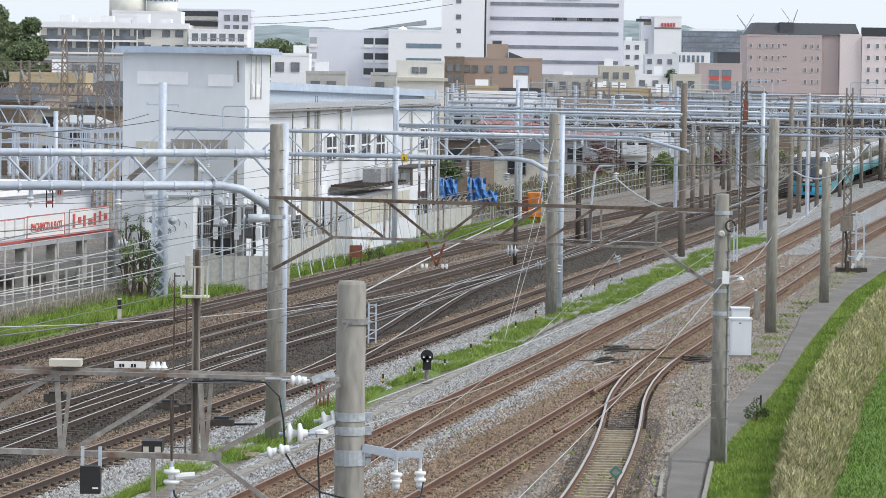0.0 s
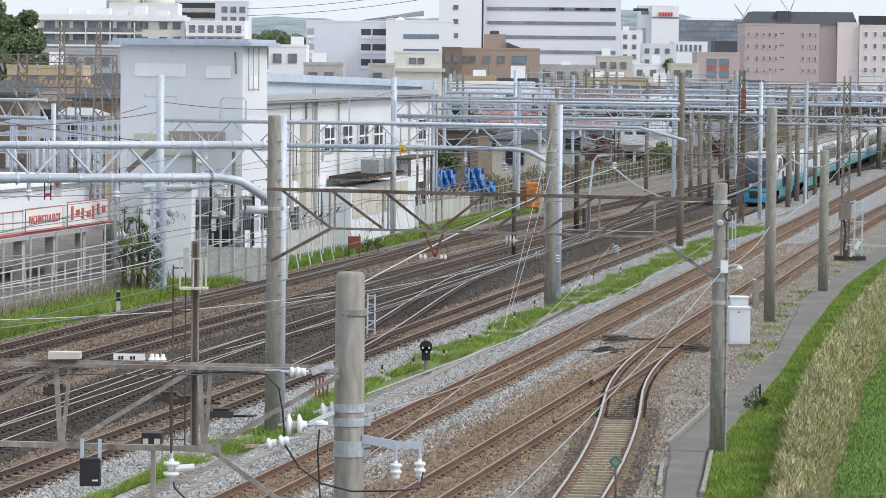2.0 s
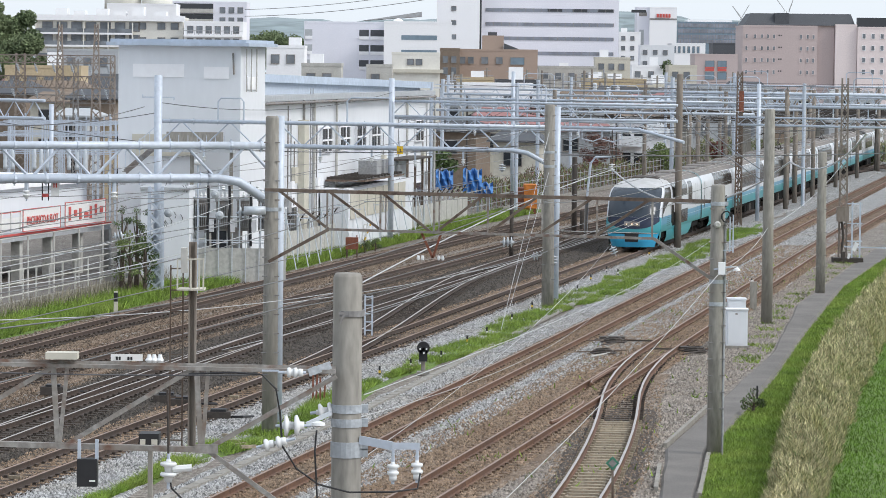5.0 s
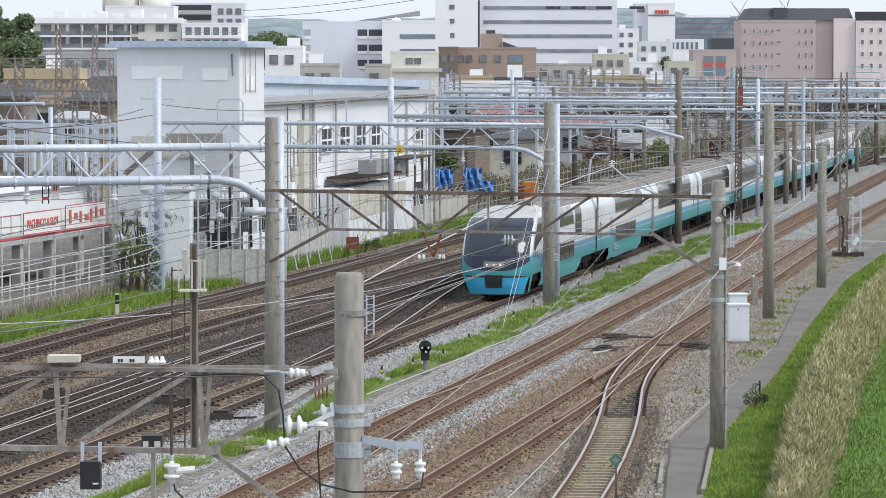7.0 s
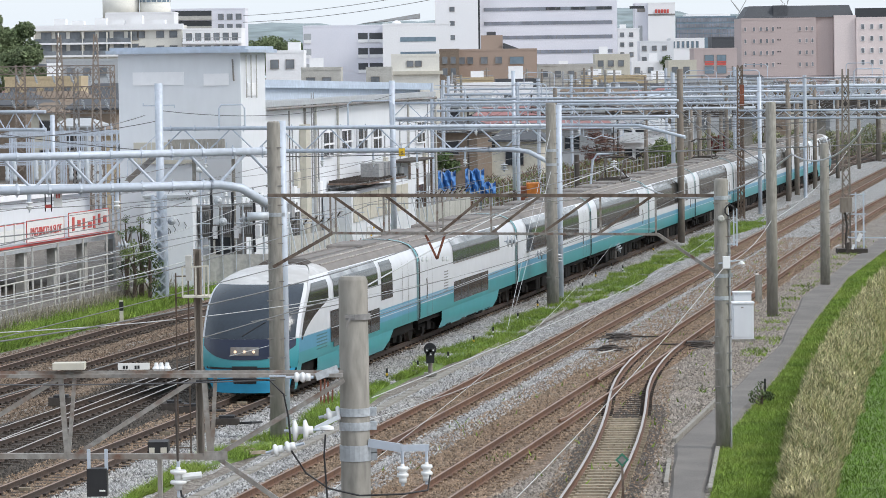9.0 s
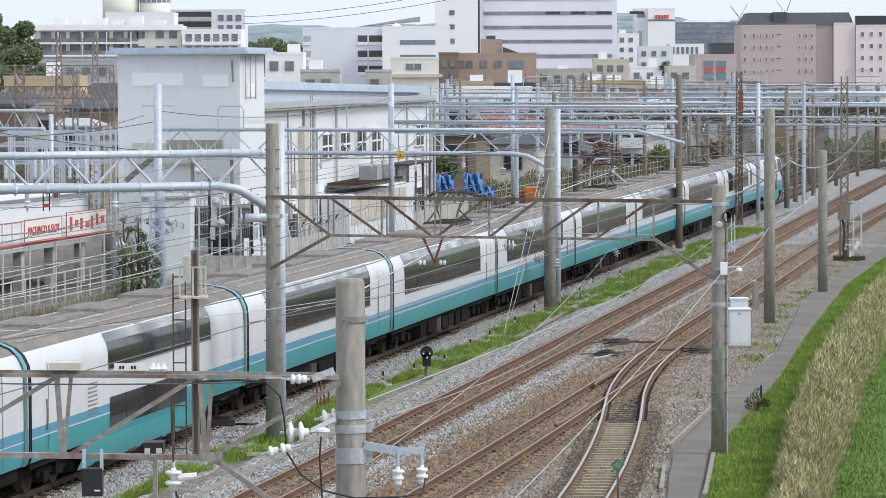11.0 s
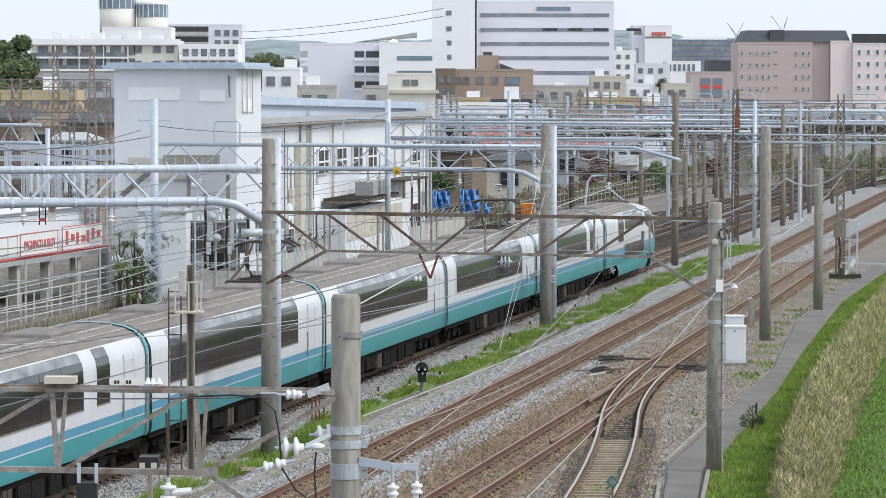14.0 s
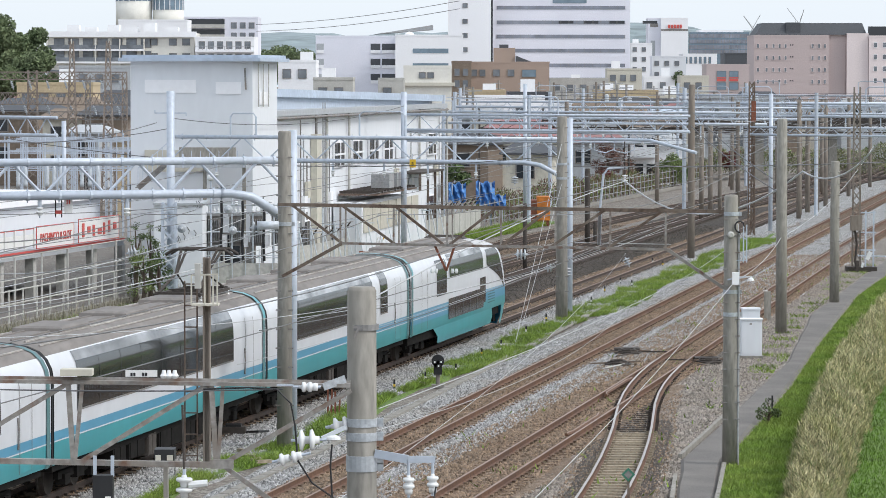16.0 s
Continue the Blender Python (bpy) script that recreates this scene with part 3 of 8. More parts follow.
def coach(windows, units=(-5.5, 0, 5.5), panto=None, doors=(), deck=False, arch=True):
    """A middle car with large windows that run up into the roof."""
    car = thing("train_car", "white and teal express train car with big tinted windows", "train car", "cars of the express train")
    a, b = -HALF, HALF
    sill = 2.5 if deck else 2.03
    part("lower_panel", band(Shape(), 0.92, 1.46, a, b), "teal", car, "teal lower side panel", True)
    part("pinstripe", band(Shape(), 1.445, 1.475, a, b, 0.004), "train_white", car, "thin pale line")
    part("stripe", band(Shape(), 1.46, 1.68, a, b), "train_blue", car, "blue stripe", True)
    part("upper_panel", band(Shape(), 1.68, 3.36, a, b), "train_white", car, "white upper side panel", True)
    part("roof", band(Shape(), 3.36, 3.67, a, b), "train_roof", car, "dusty brown-grey roof", True)
    for y0, y1 in windows:
        for sd in (-1, 1):
            part("window", band(Shape(), sill, 3.13, y0, y1, 0.012, (sd,)), "train_glass", car, "large tinted window", True)
            part("shoulder_glass", band(Shape(), 3.13, 3.34, y0, y1, 0.012, (sd,)), "shoulder", car, "curved shoulder glass with a painted sky reflection", True)
        n = max(1, round((y1 - y0) / 1.75))
        for i in range(1, n):
            q = y0 + (y1 - y0) * i / n
            for sd in (-1, 1):
                part("window_bar", band(Shape(), sill, 3.12, q - 0.012, q + 0.012, 0.018, (sd,), 1), "black", car)
        for sd in (-1, 1):
            part("window_frame", band(Shape(), sill - 0.04, sill, y0 - 0.03, y1 + 0.03, 0.016, (sd,)), "steel_grey", car)
    for y in doors:
        for sd in (-1, 1):
            part("door", band(Shape(), 1.72, 3.05, y - 0.42, y + 0.42, 0.008, (sd,), 1), "train_white", car, "white side door")
            part("door_panel", band(Shape(), 1.0, 1.44, y - 0.42, y + 0.42, 0.008, (sd,), 1), "teal", car, "teal lower half of the door")
        for sd in (-1, 1):
            part("door_joint", band(Shape(), 1.0, 3.05, y - 0.46, y - 0.43, 0.012, (sd,), 1), "steel_grey", car)
            part("door_joint", band(Shape(), 1.0, 3.05, y + 0.43, y + 0.46, 0.012, (sd,), 1), "steel_grey", car)
            part("grab_rail", Shape().tube([(sd * 1.47, y + 0.6, 1.55), (sd * 1.49, y + 0.6, 1.9), (sd * 1.47, y + 0.6, 2.25)], 0.02, 5), "steel_grey", car)
    if deck:
        for sd in (-1, 1):
            s = Shape().sheet([[(sd * 1.30, -5.2, 0.32), (sd * 1.30, 6.1, 0.32)], [(sd * 1.41, -5.6, 0.60), (sd * 1.41, 6.0, 0.60)], [(sd * 1.40, -6.1, 0.93), (sd * 1.40, 5.9, 0.93)]])
            part("skirt", s, "teal", car, "deep teal skirt between the bogies", True)
            part("lower_window", band(Shape(), 1.09, 1.82, -3.4, 3.8, 0.014, (sd,), 6), "train_glass", car, "tinted window of the lower deck")
            for i in range(1, 5):
                q = -3.4 + 7.2 * i / 5
                part("window_bar", band(Shape(), 1.09, 1.82, q - 0.03, q + 0.03, 0.02, (sd,), 1), "black", car)
            for i in range(8):
                part("grille", band(Shape(), 1.56 + i * 0.10, 1.60 + i * 0.10, 4.9, 5.7, 0.012, (sd,), 1), "steel_grey", car)
    ring = [(x, z) for x, z in WALL] + [(-x, z) for x, z in WALL[-2::-1]]
    for e in (a, b):
        s = Shape()
        s.sheet([[(x * 0.985, e - 0.10, z) for x, z in ring], [(x * 0.985 , e + 0.10, z) for x, z in ring]])
        s.add([(x * 0.98, e, z) for x, z in ring], [tuple(range(len(ring)))])
        part("gangway", s, "black", car, "dark bellows between the cars")
    rear_trim(car, ring, arch)
    bogie(car, -6.9)
    bogie(car, 6.9)
    underfloor(car, ((-4.6, -3.2, 0.45), (-2.9, -1.9, 0.52), (-1.6, 0.6, 0.48), (0.9, 1.7, 0.5), (2.0, 3.4, 0.42), (3.7, 4.8, 0.5)))
    roof_kit(car, units, panto)
    return car


def nose_y(z):
    """How far the front's middle lies behind the tip, by height."""
    pts = ((0.15, 0.12), (0.5, 0.0), (1.0, 0.0), (1.4, 0.05), (1.8, 0.17), (2.2, 0.40), (2.6, 0.76), (2.9, 1.14), (3.1, 1.5), (3.25, 1.9), (3.4, 2.6), (3.52, 3.4), (3.61, 4.4), (3.67, 5.5))
    for (za, da), (zb, db) in zip(pts, pts[1:]):
        if z <= zb:
            return da + (db - da) * max(0.0, z - za) / (zb - za)
    return pts[-1][1]


def nose_skin(s, z0, z1, u0, u1, out=0.0, rows=8, cols=12):
    """The rounded front between two heights and two shares of its half width."""
    pts = []
    for i in range(rows + 1):
        z = z0 + (z1 - z0) * i / rows
        w = wall_at(max(z, 0.8)) if z > 0.86 else 1.16 + 0.24 * max(0.0, z - 0.15) / 0.71
        r = []
        for k in range(cols + 1):
            u = u0 + (u1 - u0) * k / cols
            r.append((u * w, TIP - nose_y(z) - 0.72 * abs(u) ** 3.0 + out, z + out * 0.5))
        pts.append(r)
    return s.sheet(pts)


def side_front(z):
    return TIP - nose_y(z) - 0.72


def end_car():
    """The double-deck leading car with a raked glass front."""
    car = thing("train_car", "white and teal leading train car with raked dark windscreen", "train car", "cars of the express train")
    a = -HALF
    # side skin in bands; the low skirts lie between the bogies
    part("lower_panel", band(Shape(), 0.92, 1.28, a, side_front), "teal", car, "teal lower side panel", True)
    for sd in (-1, 1):
        part("skirt", Shape().sheet([[(sd * 1.30, -4.6, 0.32), (sd * 1.30, 5.95, 0.32)], [(sd * 1.41, -5.1, 0.60), (sd * 1.41, 5.85, 0.60)], [(sd * 1.40, -5.9, 0.93), (sd * 1.40, 5.75, 0.93)]]), "teal", car, "deep teal skirt between the bogies", True)
        part("front_skirt", Shape().sheet([[(sd * 1.28, 8.05, 0.20), (sd * 1.28, side_front(0.2), 0.20)], [(sd * 1.36, 7.95, 0.62), (sd * 1.36, side_front(0.62), 0.62)], [(sd * 1.40, 7.85, 0.93), (sd * 1.40, side_front(0.93), 0.93)]]), "teal", car, "short teal skirt beside the bumper", True)
    part("pinstripe", band(Shape(), 1.445, 1.47, a, 2.6, 0.004), "train_white", car)
    part("stripe", band(Shape(), 1.28, 1.70, a, side_front), "train_blue", car, "blue stripe that fades into the teal", True)
    part("upper_panel", band(Shape(), 1.70, 3.36, a, side_front, cuts=10), "train_white", car, "white upper side panel", True)
    part("roof", band(Shape(), 3.36, 3.67, a, lambda z: min(3.3, side_front(z))), "train_roof", car, "dusty brown-grey roof", True)
    part("roof_cap", band(Shape(), 3.36, 3.67, lambda z: min(3.3, side_front(z)), side_front), "roof_pale", car, "dusty white roof behind the windscreen", True)
    for sd in (-1, 1):
        part("window", band(Shape(), 2.55, 3.14, -3.1, 3.6, 0.012, (sd,)), "train_glass", car, "tinted upper window", True)
        part("shoulder_glass", band(Shape(), 3.14, 3.34, -3.1, 3.6, 0.012, (sd,)), "shoulder", car, "curved shoulder glass with a painted sky reflection", True)
        part("window", band(Shape(), 2.0, 3.24, -5.5, -3.65, 0.012, (sd,)), "train_glass", car, "tall tinted window", True)
        part("lower_window", band(Shape(), 1.08, 1.80, -3.3, 3.7, 0.014, (sd,), 8), "train_glass", car, "tinted window of the lower deck")
        part("crew_window", band(Shape(), 1.25, 2.2, 2.95, 4.1, 0.018, (sd,), 2), "train_glass", car, "narrow tinted window behind the cab")
        for i in range(1, 5):
            q = -3.3 + 7.0 * i / 5
            part("window_bar", band(Shape(), 1.08, 1.80, q - 0.03, q + 0.03, 0.022, (sd,), 1), "black", car)
        for i in range(5):
            part("louvre", band(Shape(), 1.17 + i * 0.1, 1.17 + i * 0.1 + 0.04, 4.6, 6.1, 0.01, (sd,), 1), "train_seal", car, "grey-green louvre slat")
        part("door_joint", band(Shape(), 1.0, 3.05, -7.2, -7.16, 0.012, (sd,), 1), "steel_grey", car)
        part("door_joint", band(Shape(), 1.0, 3.05, -8.2, -8.16, 0.012, (sd,), 1), "steel_grey", car)
        rows = []
        for i in range(15):
            z = 1.62 + 1.56 * i / 14
            q = min(1.0, (z - 1.62) / 0.95)
            back = 8.0 - 3.65 * (0.35 * q + 0.65 * q ** 2.2)
            ahead = max(back, side_front(z) - 0.26 - 0.12 * q)
            x = sd * (wall_at(z) + 0.012)
            rows.append([(x, back + (ahead - back) * k / 8, z) for k in range(9)])
        part("side_window", Shape().sheet(rows), "train_glass", car, "sweeping tinted window behind the windscreen", True)
    # front
    part("bumper", nose_skin(Shape(), 0.15, 0.86, -0.97, 0.97), "sky_blue", car, "bright blue bumper", True)
    part("front_panel", nose_skin(Shape(), 0.86, 1.70, -1, 1), "teal", car, "teal front panel", True)
    part("front_shell", nose_skin(Shape(), 1.70, 3.21, -1, 1, rows=16, cols=18), "train_white", car, "white front shell", True)
    part("front_roof", nose_skin(Shape(), 3.21, 3.67, -1, 1, rows=8, cols=18), "roof_pale", car, "dusty roof above the windscreen", True)
    part("windscreen", nose_skin(Shape(), 1.72, 3.20, -0.94, 0.94, 0.02, 14, 16), "windscreen", car, "huge raked dark windscreen", True)
    rows = []
    for i in range(9):
        q = i / 8
        rows.append([])
        for k in range(17):
            u = -0.95 + 1.9 * k / 16
            z = 1.72 - 0.60 * (1 - abs(u) ** 3.2 * 0.75) * (1 - q)
            rows[-1].append((u * 1.45, TIP - nose_y(z) - 0.72 * abs(u) ** 3 + 0.016, z))
    part("lamp_panel", Shape().sheet(rows), "navy", car, "dark navy panel under the windscreen", True)
    part("wiper", Shape().tube([(0.1, TIP - nose_y(1.8) + 0.04, 1.8), (-0.55, TIP - nose_y(2.15) - 0.02, 2.2)], 0.014, 5), "black", car)
    part("bumper_joint", nose_skin(Shape(), 0.84, 0.90, -0.9, 0.9, 0.012, 1), "black", car)
    part("coupler_hatch", nose_skin(Shape(), 0.42, 0.93, -0.27, 0.27, 0.025, 2, 4), "black", car, "dark coupler opening")
    part("light_case", nose_skin(Shape(), 1.24, 1.48, -0.29, 0.29, 0.035, 2, 6), "steel_grey", car, "grey headlamp case")
    for u in (-0.19, 0.0, 0.19):
        y = TIP - nose_y(1.36) + 0.03
        part("headlamp", Shape().lathe((u * 1.45, y - 0.03, 1.36), (0, 1, 0), [(0, 0.042), (0.05, 0.042), (0.06, 0.028)], 14), "lamp", car, "lit round headlamp")
    s = Shape()
    ring = [(x, z) for x, z in WALL] + [(-x, z) for x, z in WALL[-2::-1]]
    s.sheet([[(x * 0.985, a - 0.10, z) for x, z in ring], [(x * 0.985, a + 0.10, z) for x, z in ring]])
    s.add([(x * 0.98, a, z) for x, z in ring], [tuple(range(len(ring)))])
    part("gangway", s, "black", car)
    rear_trim(car, ring)
    bogie(car, -7.4)
    bogie(car, 6.9)
    part("floor_pan", Shape().box(-1.28, -HALF + 0.3, 0.60, 1.28, 7.9, 0.95), "underframe", car)
    roof_kit(car, (-6.0,), None, 3.2)
    hatch = Shape()
    hatch.add([(x, y, z) for x, y, z in ((-0.75, 3.4, 3.64), (0.75, 3.4, 3.64), (0.75, 4.3, 3.60), (-0.75, 4.3, 3.60), (-0.55, 3.5, 3.76), (0.55, 3.5, 3.76), (0.6, 4.2, 3.70), (-0.6, 4.2, 3.70))], [(0, 1, 5, 4), (1, 2, 6, 5), (2, 3, 7, 6), (3, 0, 4, 7), (4, 5, 6, 7)])
    part("roof_hatch", hatch, "dark_steel", car, "dark low hatch on the roof")
    return car


lead = end_car()
plain = coach(((-4.2, 7.95), (-6.48, -5.36)), doors=(-8.2,))
doored = coach(((-6.4, 8.3),), panto=-9.3, doors=(-8.2,))
split = coach(((-6.0, 3.9),), doors=(8.4,), deck=True)
first = coach(((-6.4, 7.95),), doors=(-8.2,))
longer = coach(((-6.4, 7.9),), doors=(-8.2,), arch=False)
tail = coach(((-4.2, 7.95), (-6.48, -5.36)), doors=(-8.2,), arch=False)
train_cars = [lead]
for kind_of in (split, first, doored, plain, doored, longer, doored, tail, lead):
    if kind_of in train_cars:
        train_cars.append(copy_thing(kind_of, Matrix.Identity(4)))
    else:
        train_cars.append(kind_of)

# ---- poles, gantries and wires ----
def concrete_pole(x, y, top, r0=0.19, r1=0.15, material="concrete", bands=(), label="round grey concrete catenary pole", steps=0.0):
    p = thing("concrete_pole", label, "pole", "catenary poles")
    part("shaft", Shape().lathe((x, y, -0.3), (0, 0, 1), [(0, r0), (top * 0.5, (r0 + r1) / 2), (top + 0.27, r1), (top + 0.32, r1 * 0.86)], 20), material, p, smooth=True)
    for z in bands:
        q = r0 + (r1 - r0) * z / top + 0.012
        s = Shape().lathe((x, y, z - 0.05), (0, 0, 1), [(0, q - 0.01), (0.0, q), (0.1, q), (0.1, q - 0.01)], 20)
        s.box(x + q - 0.01, y - 0.04, z - 0.05, x + q + 0.07, y + 0.04, z + 0.05)
        part("band", s, "galv_band", p, "galvanised clamp band")
    z = 1.2
    while steps and z < top - 0.3:
        q = r0 + (r1 - r0) * z / top
        s = Shape().bar((x - q - 0.035, y - q * 0.8, z), (x + q + 0.035, y - q * 0.8, z), 0.02, 0.03)
        part("step_iron", s, "steel_grey", p)
        z += steps
    return p


def steel_pole(x, y, top, r=0.09, label="slim grey-blue steel catenary pole", arms=()):
    p = thing("steel_pole", label, "pole", "catenary poles")
    part("shaft", Shape().tube([(x, y, -0.2), (x, y, top)], r, 12), "galv", p, smooth=True)
    part("base_plate", Shape().box(x - 0.25, y - 0.25, 0.0, x + 0.25, y + 0.25, 0.12), "concrete_pale", p)
    for z, w in arms:
        s = Shape().bar((x - w, y, z), (x + w, y, z), 0.06)
        for q in (-w, w):
            s.bar((x + q * 0.97, y, z), (x + q * 0.97, y, z + (0.12 if q < 0 else -0.12)), 0.05)
        part("cross_arm", s, "galv", p)
    return p


def lattice_pole(x, y, top, w=0.38, material="rust", label="rusty lattice steel pole", step=0.55, taper=0.75, bar=0.06):
    p = thing("lattice_pole", label, "pole", "lattice poles")
    h = w / 2

    def at(a, b, z):
        k = 1 + (taper - 1) * z / top
        return (x + a * k, y + b * k, z)

    for a, b in ((-h, -h), (h, -h), (h, h), (-h, h)):
        part("leg", Shape().bar(at(a, b, 0), at(a, b, top), bar), material, p)
    z = 0.1
    while z < top - step:
        for a, b, c, d in ((-h, -h, h, -h), (-h, h, h, h), (-h, -h, -h, h), (h, -h, h, h)):
            part("lacing", Shape().bar(at(a, b, z), at(c, d, z + step), bar * 0.6), material, p)
            part("lacing", Shape().bar(at(c, d, z), at(a, b, z + step), bar * 0.6), material, p)
        z += step
    return p


def insulator(parent, p, d, n=2, r=0.13, gap=0.13, glaze="porcelain"):
    """A string of porcelain discs from p along d."""
    p, d = Vector(p), Vector(d).normalized()
    for i in range(n):
        part("insulator_disc", Shape().lathe(p + d * (i * gap), d, [(-0.03, 0.02), (-0.03, r * 0.3), (0.0, r * 0.34), (0.012, r * 0.55), (0.0, r * 0.62), (0.012, r * 0.8), (0.004, r * 0.9), (0.02, r), (0.04, r), (0.06, r * 0.6), (0.07, 0.05), (0.12, 0.045)], 16), glaze, parent, "white porcelain disc", True)
    part("insulator_pin", Shape().tube([p - d * 0.1, p + d * (n * gap + 0.08)], 0.02, 6), "galv", parent)


def gantry(a, b, top, deep, r=0.07, bays=12, label="grey-blue tubular catenary gantry", ends=(), hoops=(), material="galv", drops=(), legs=()):
    """A portal beam of two tubes with zigzag bracing, from a to b (x, y)."""
    g = thing("gantry_beam", label, "gantry", "catenary gantries")
    a, b = Vector((*a, 0)), Vector((*b, 0))

    def at(u, z):
        q = a.lerp(b, u)
        return Vector((q.x, q.y, z))

    low = [at(u, top - deep) for u in (0, 0.5, 1)]
    if ends:
        low = [at(0, top - deep), at(ends[0], top - deep), at((ends[0] * 2 + 1) / 3 + 0.005, top - deep - 0.1), at(1, top - deep - ends[1])]
    part("top_chord", Shape().tube([at(u, top) for u in (0, 1)], r, 10), material, g, smooth=True)
    part("bottom_chord", Shape().tube(low, r * 1.15, 10), material, g, smooth=True)
    for i in range(bays):
        u0, u1 = i / bays, (i + 0.5) / bays
        part("brace", Shape().tube([at(u0, top - deep), at(u1, top)], r * 0.38, 6).tube([at(u1, top), at((i + 1) / bays, top - deep)], r * 0.38, 6), material, g)
    for i in range(bays * 4 if a.y < 180 else 0):
        u = (i // 2 + 0.5) / bays / 2
        p0 = at(u, top) if i % 2 else at(min(u, 0.84 if ends else 1), top - deep)
        d = (b - a).normalized() * 0.035
        part("collar", Shape().tube([p0 - d, p0 + d], r * (1.15 if i % 2 else 1.32), 10).bar(p0 + Vector((0, -0.02, -r * 1.7)), p0 + Vector((0, -0.02, r * 1.7)), 0.035), material, g)
    for u in legs:
        p = at(u, 0)
        if min(abs(p.x - line(k, p.y)) for k in ("platform", "inner", "outer", "far", "second", "third")) > 1.9:
            part("leg", Shape().tube([p, p + Vector((0, 0, top + 1.1))], r * 1.5, 8), material, g)
            part("leg_arm", Shape().bar(p + Vector((-0.6, 0, top + 0.7)), p + Vector((0.6, 0, top + 0.7)), 0.06), material, g)
    for u, w, h in hoops:
        d = (b - a).normalized() * w / 2
        p = at(u, top)
        z = Vector((0, 0, 1))
        part("hoop", Shape().tube([p - d, p - d + z * (h - 0.15), p - d * 0.8 + z * h, p + d * 0.8 + z * h, p + d + z * (h - 0.15), p + d], r * 0.45, 6), material, g, "bent tube hoop")
    for u, h in drops:
        p = at(u, top - deep)
        part("dropper", Shape().tube([p, p - Vector((0, 0, h))], r * 0.5, 6), material, g)
        insulator(g, p - Vector((0, 0, h)), (0, 0, -1), 2, 0.09, 0.1)
    return g


def wire(a, b, sag=0.3, r=0.012, material="wire_grey", label="thin sagging overhead power wire", n=14):
    a, b = Vector(a), Vector(b)
    r = r * 0.72 if material == "wire_white" else r
    pts = [a.lerp(b, i / n) - Vector((0, 0, sag * 4 * (i / n) * (1 - i / n))) for i in range(n + 1)]
    return solid("overhead_wire", Shape().tube(pts, r, 5), material, label, "wire", "overhead wires")


concrete_pole(7.00, 90.95, 6.83, 0.20, 0.175, bands=(6.37, 4.41, 3.84), label="grey concrete pole beside the footpath with step irons", steps=0.42)
concrete_pole(-4.41, 94.64, 8.37, 0.21, 0.17, bands=(6.45, 5.95), label="weathered concrete pole paired with a steel pole", steps=0.5)
steel_pole(-4.30, 97, 8.37, 0.115, "grey-blue steel pole standing behind a concrete pole")
concrete_pole(4.39, 145.78, 8.23, 0.25, 0.20, label="weathered concrete pole beside the grass verge", steps=0.6, bands=(6.33, 5.76))
steel_pole(4.84, 150, 8.12, 0.13)
concrete_pole(12.62, 138.82, 8.23, 0.22, 0.20, label="grey concrete pole beside the outer track")
concrete_pole(16.64, 157.52, 6.18, 0.22, 0.19, label="short grey concrete pole at the path's edge", steps=0.5)
concrete_pole(12.89, 195.65, 9.45, 0.20, 0.17, "concrete_brown", label="brown-stained old concrete pole")
lattice_pole(20.51, 183.81, 9.37, 0.40, "concrete_brown", "brown weathered lattice pole near the path", 0.5, 0.75, 0.05)
lattice_pole(18.55, 224.81, 9.62, 0.40, "rust", "rusty red-brown painted steel lattice pole", 0.5, 0.75, 0.07)
part("top_panel", Shape().box(18.51, 224.6, 7.10, 18.79, 224.8, 8.40), "rust_red", lattice_pole(18.67, 225.5, 7.80, 0.2, "rust", "thin rusty pole with a red panel", 0.8))
steel_pole(20.21, 230.13, 8.85, 0.13, arms=())
concrete_pole(24.87, 259.48, 7.90, 0.17, 0.16, "concrete_brown")
concrete_pole(25.89, 264.06, 7.36, 0.19, 0.18, "concrete_brown")
concrete_pole(27.02, 268.84, 7.12, 0.17, 0.16, "concrete_brown")
concrete_pole(17.24, 251.03, 6.59, 0.17, 0.16, "concrete_brown")
concrete_pole(18.17, 255.34, 6.55, 0.17, 0.16, "concrete_brown")
concrete_pole(19.17, 259.81, 6.12, 0.15, 0.14, "concrete_brown")
concrete_pole(7.89, 212.19, 4.49, 0.16, 0.15, "dark_steel", label="dark old pole beside the tracks")
concrete_pole(8.44, 214.50, 1.26, 0.12, 0.12, "dark_steel", label="dark timber stump beside the tracks")
concrete_pole(3.68, 184.88, 3.38, 0.11, 0.10, "dark_steel", label="dark slim pole between the tracks")
steel_pole(4.92, 247.30, 9.43, 0.13)
steel_pole(-2.70, 198.08, 9.04, 0.16, "grey-blue steel gantry pole on the verge")
steel_pole(-11.94, 152.84, 9.22, 0.17, "thick grey-blue steel gantry pole on the verge", arms=((8.29, 0.68),))
lattice_pole(-11.95, 152.08, 4.54, 0.6, "galv", "grey-blue lattice mast on the grass verge", 0.55, 0.9, 0.09)
s = Shape().tube([(8.37, 206.00, 2.32), (8.57, 206.00, 4.32), (8.82, 206.00, 4.65), (9.95, 206.00, 4.73)], 0.07, 8)
g = solid("bracket_post", s.tube([(8.56, 211.65, 0), (8.37, 206.00, 2.32)], 0.11, 8), "galv", "grey post with a bent bracket arm", "pole")

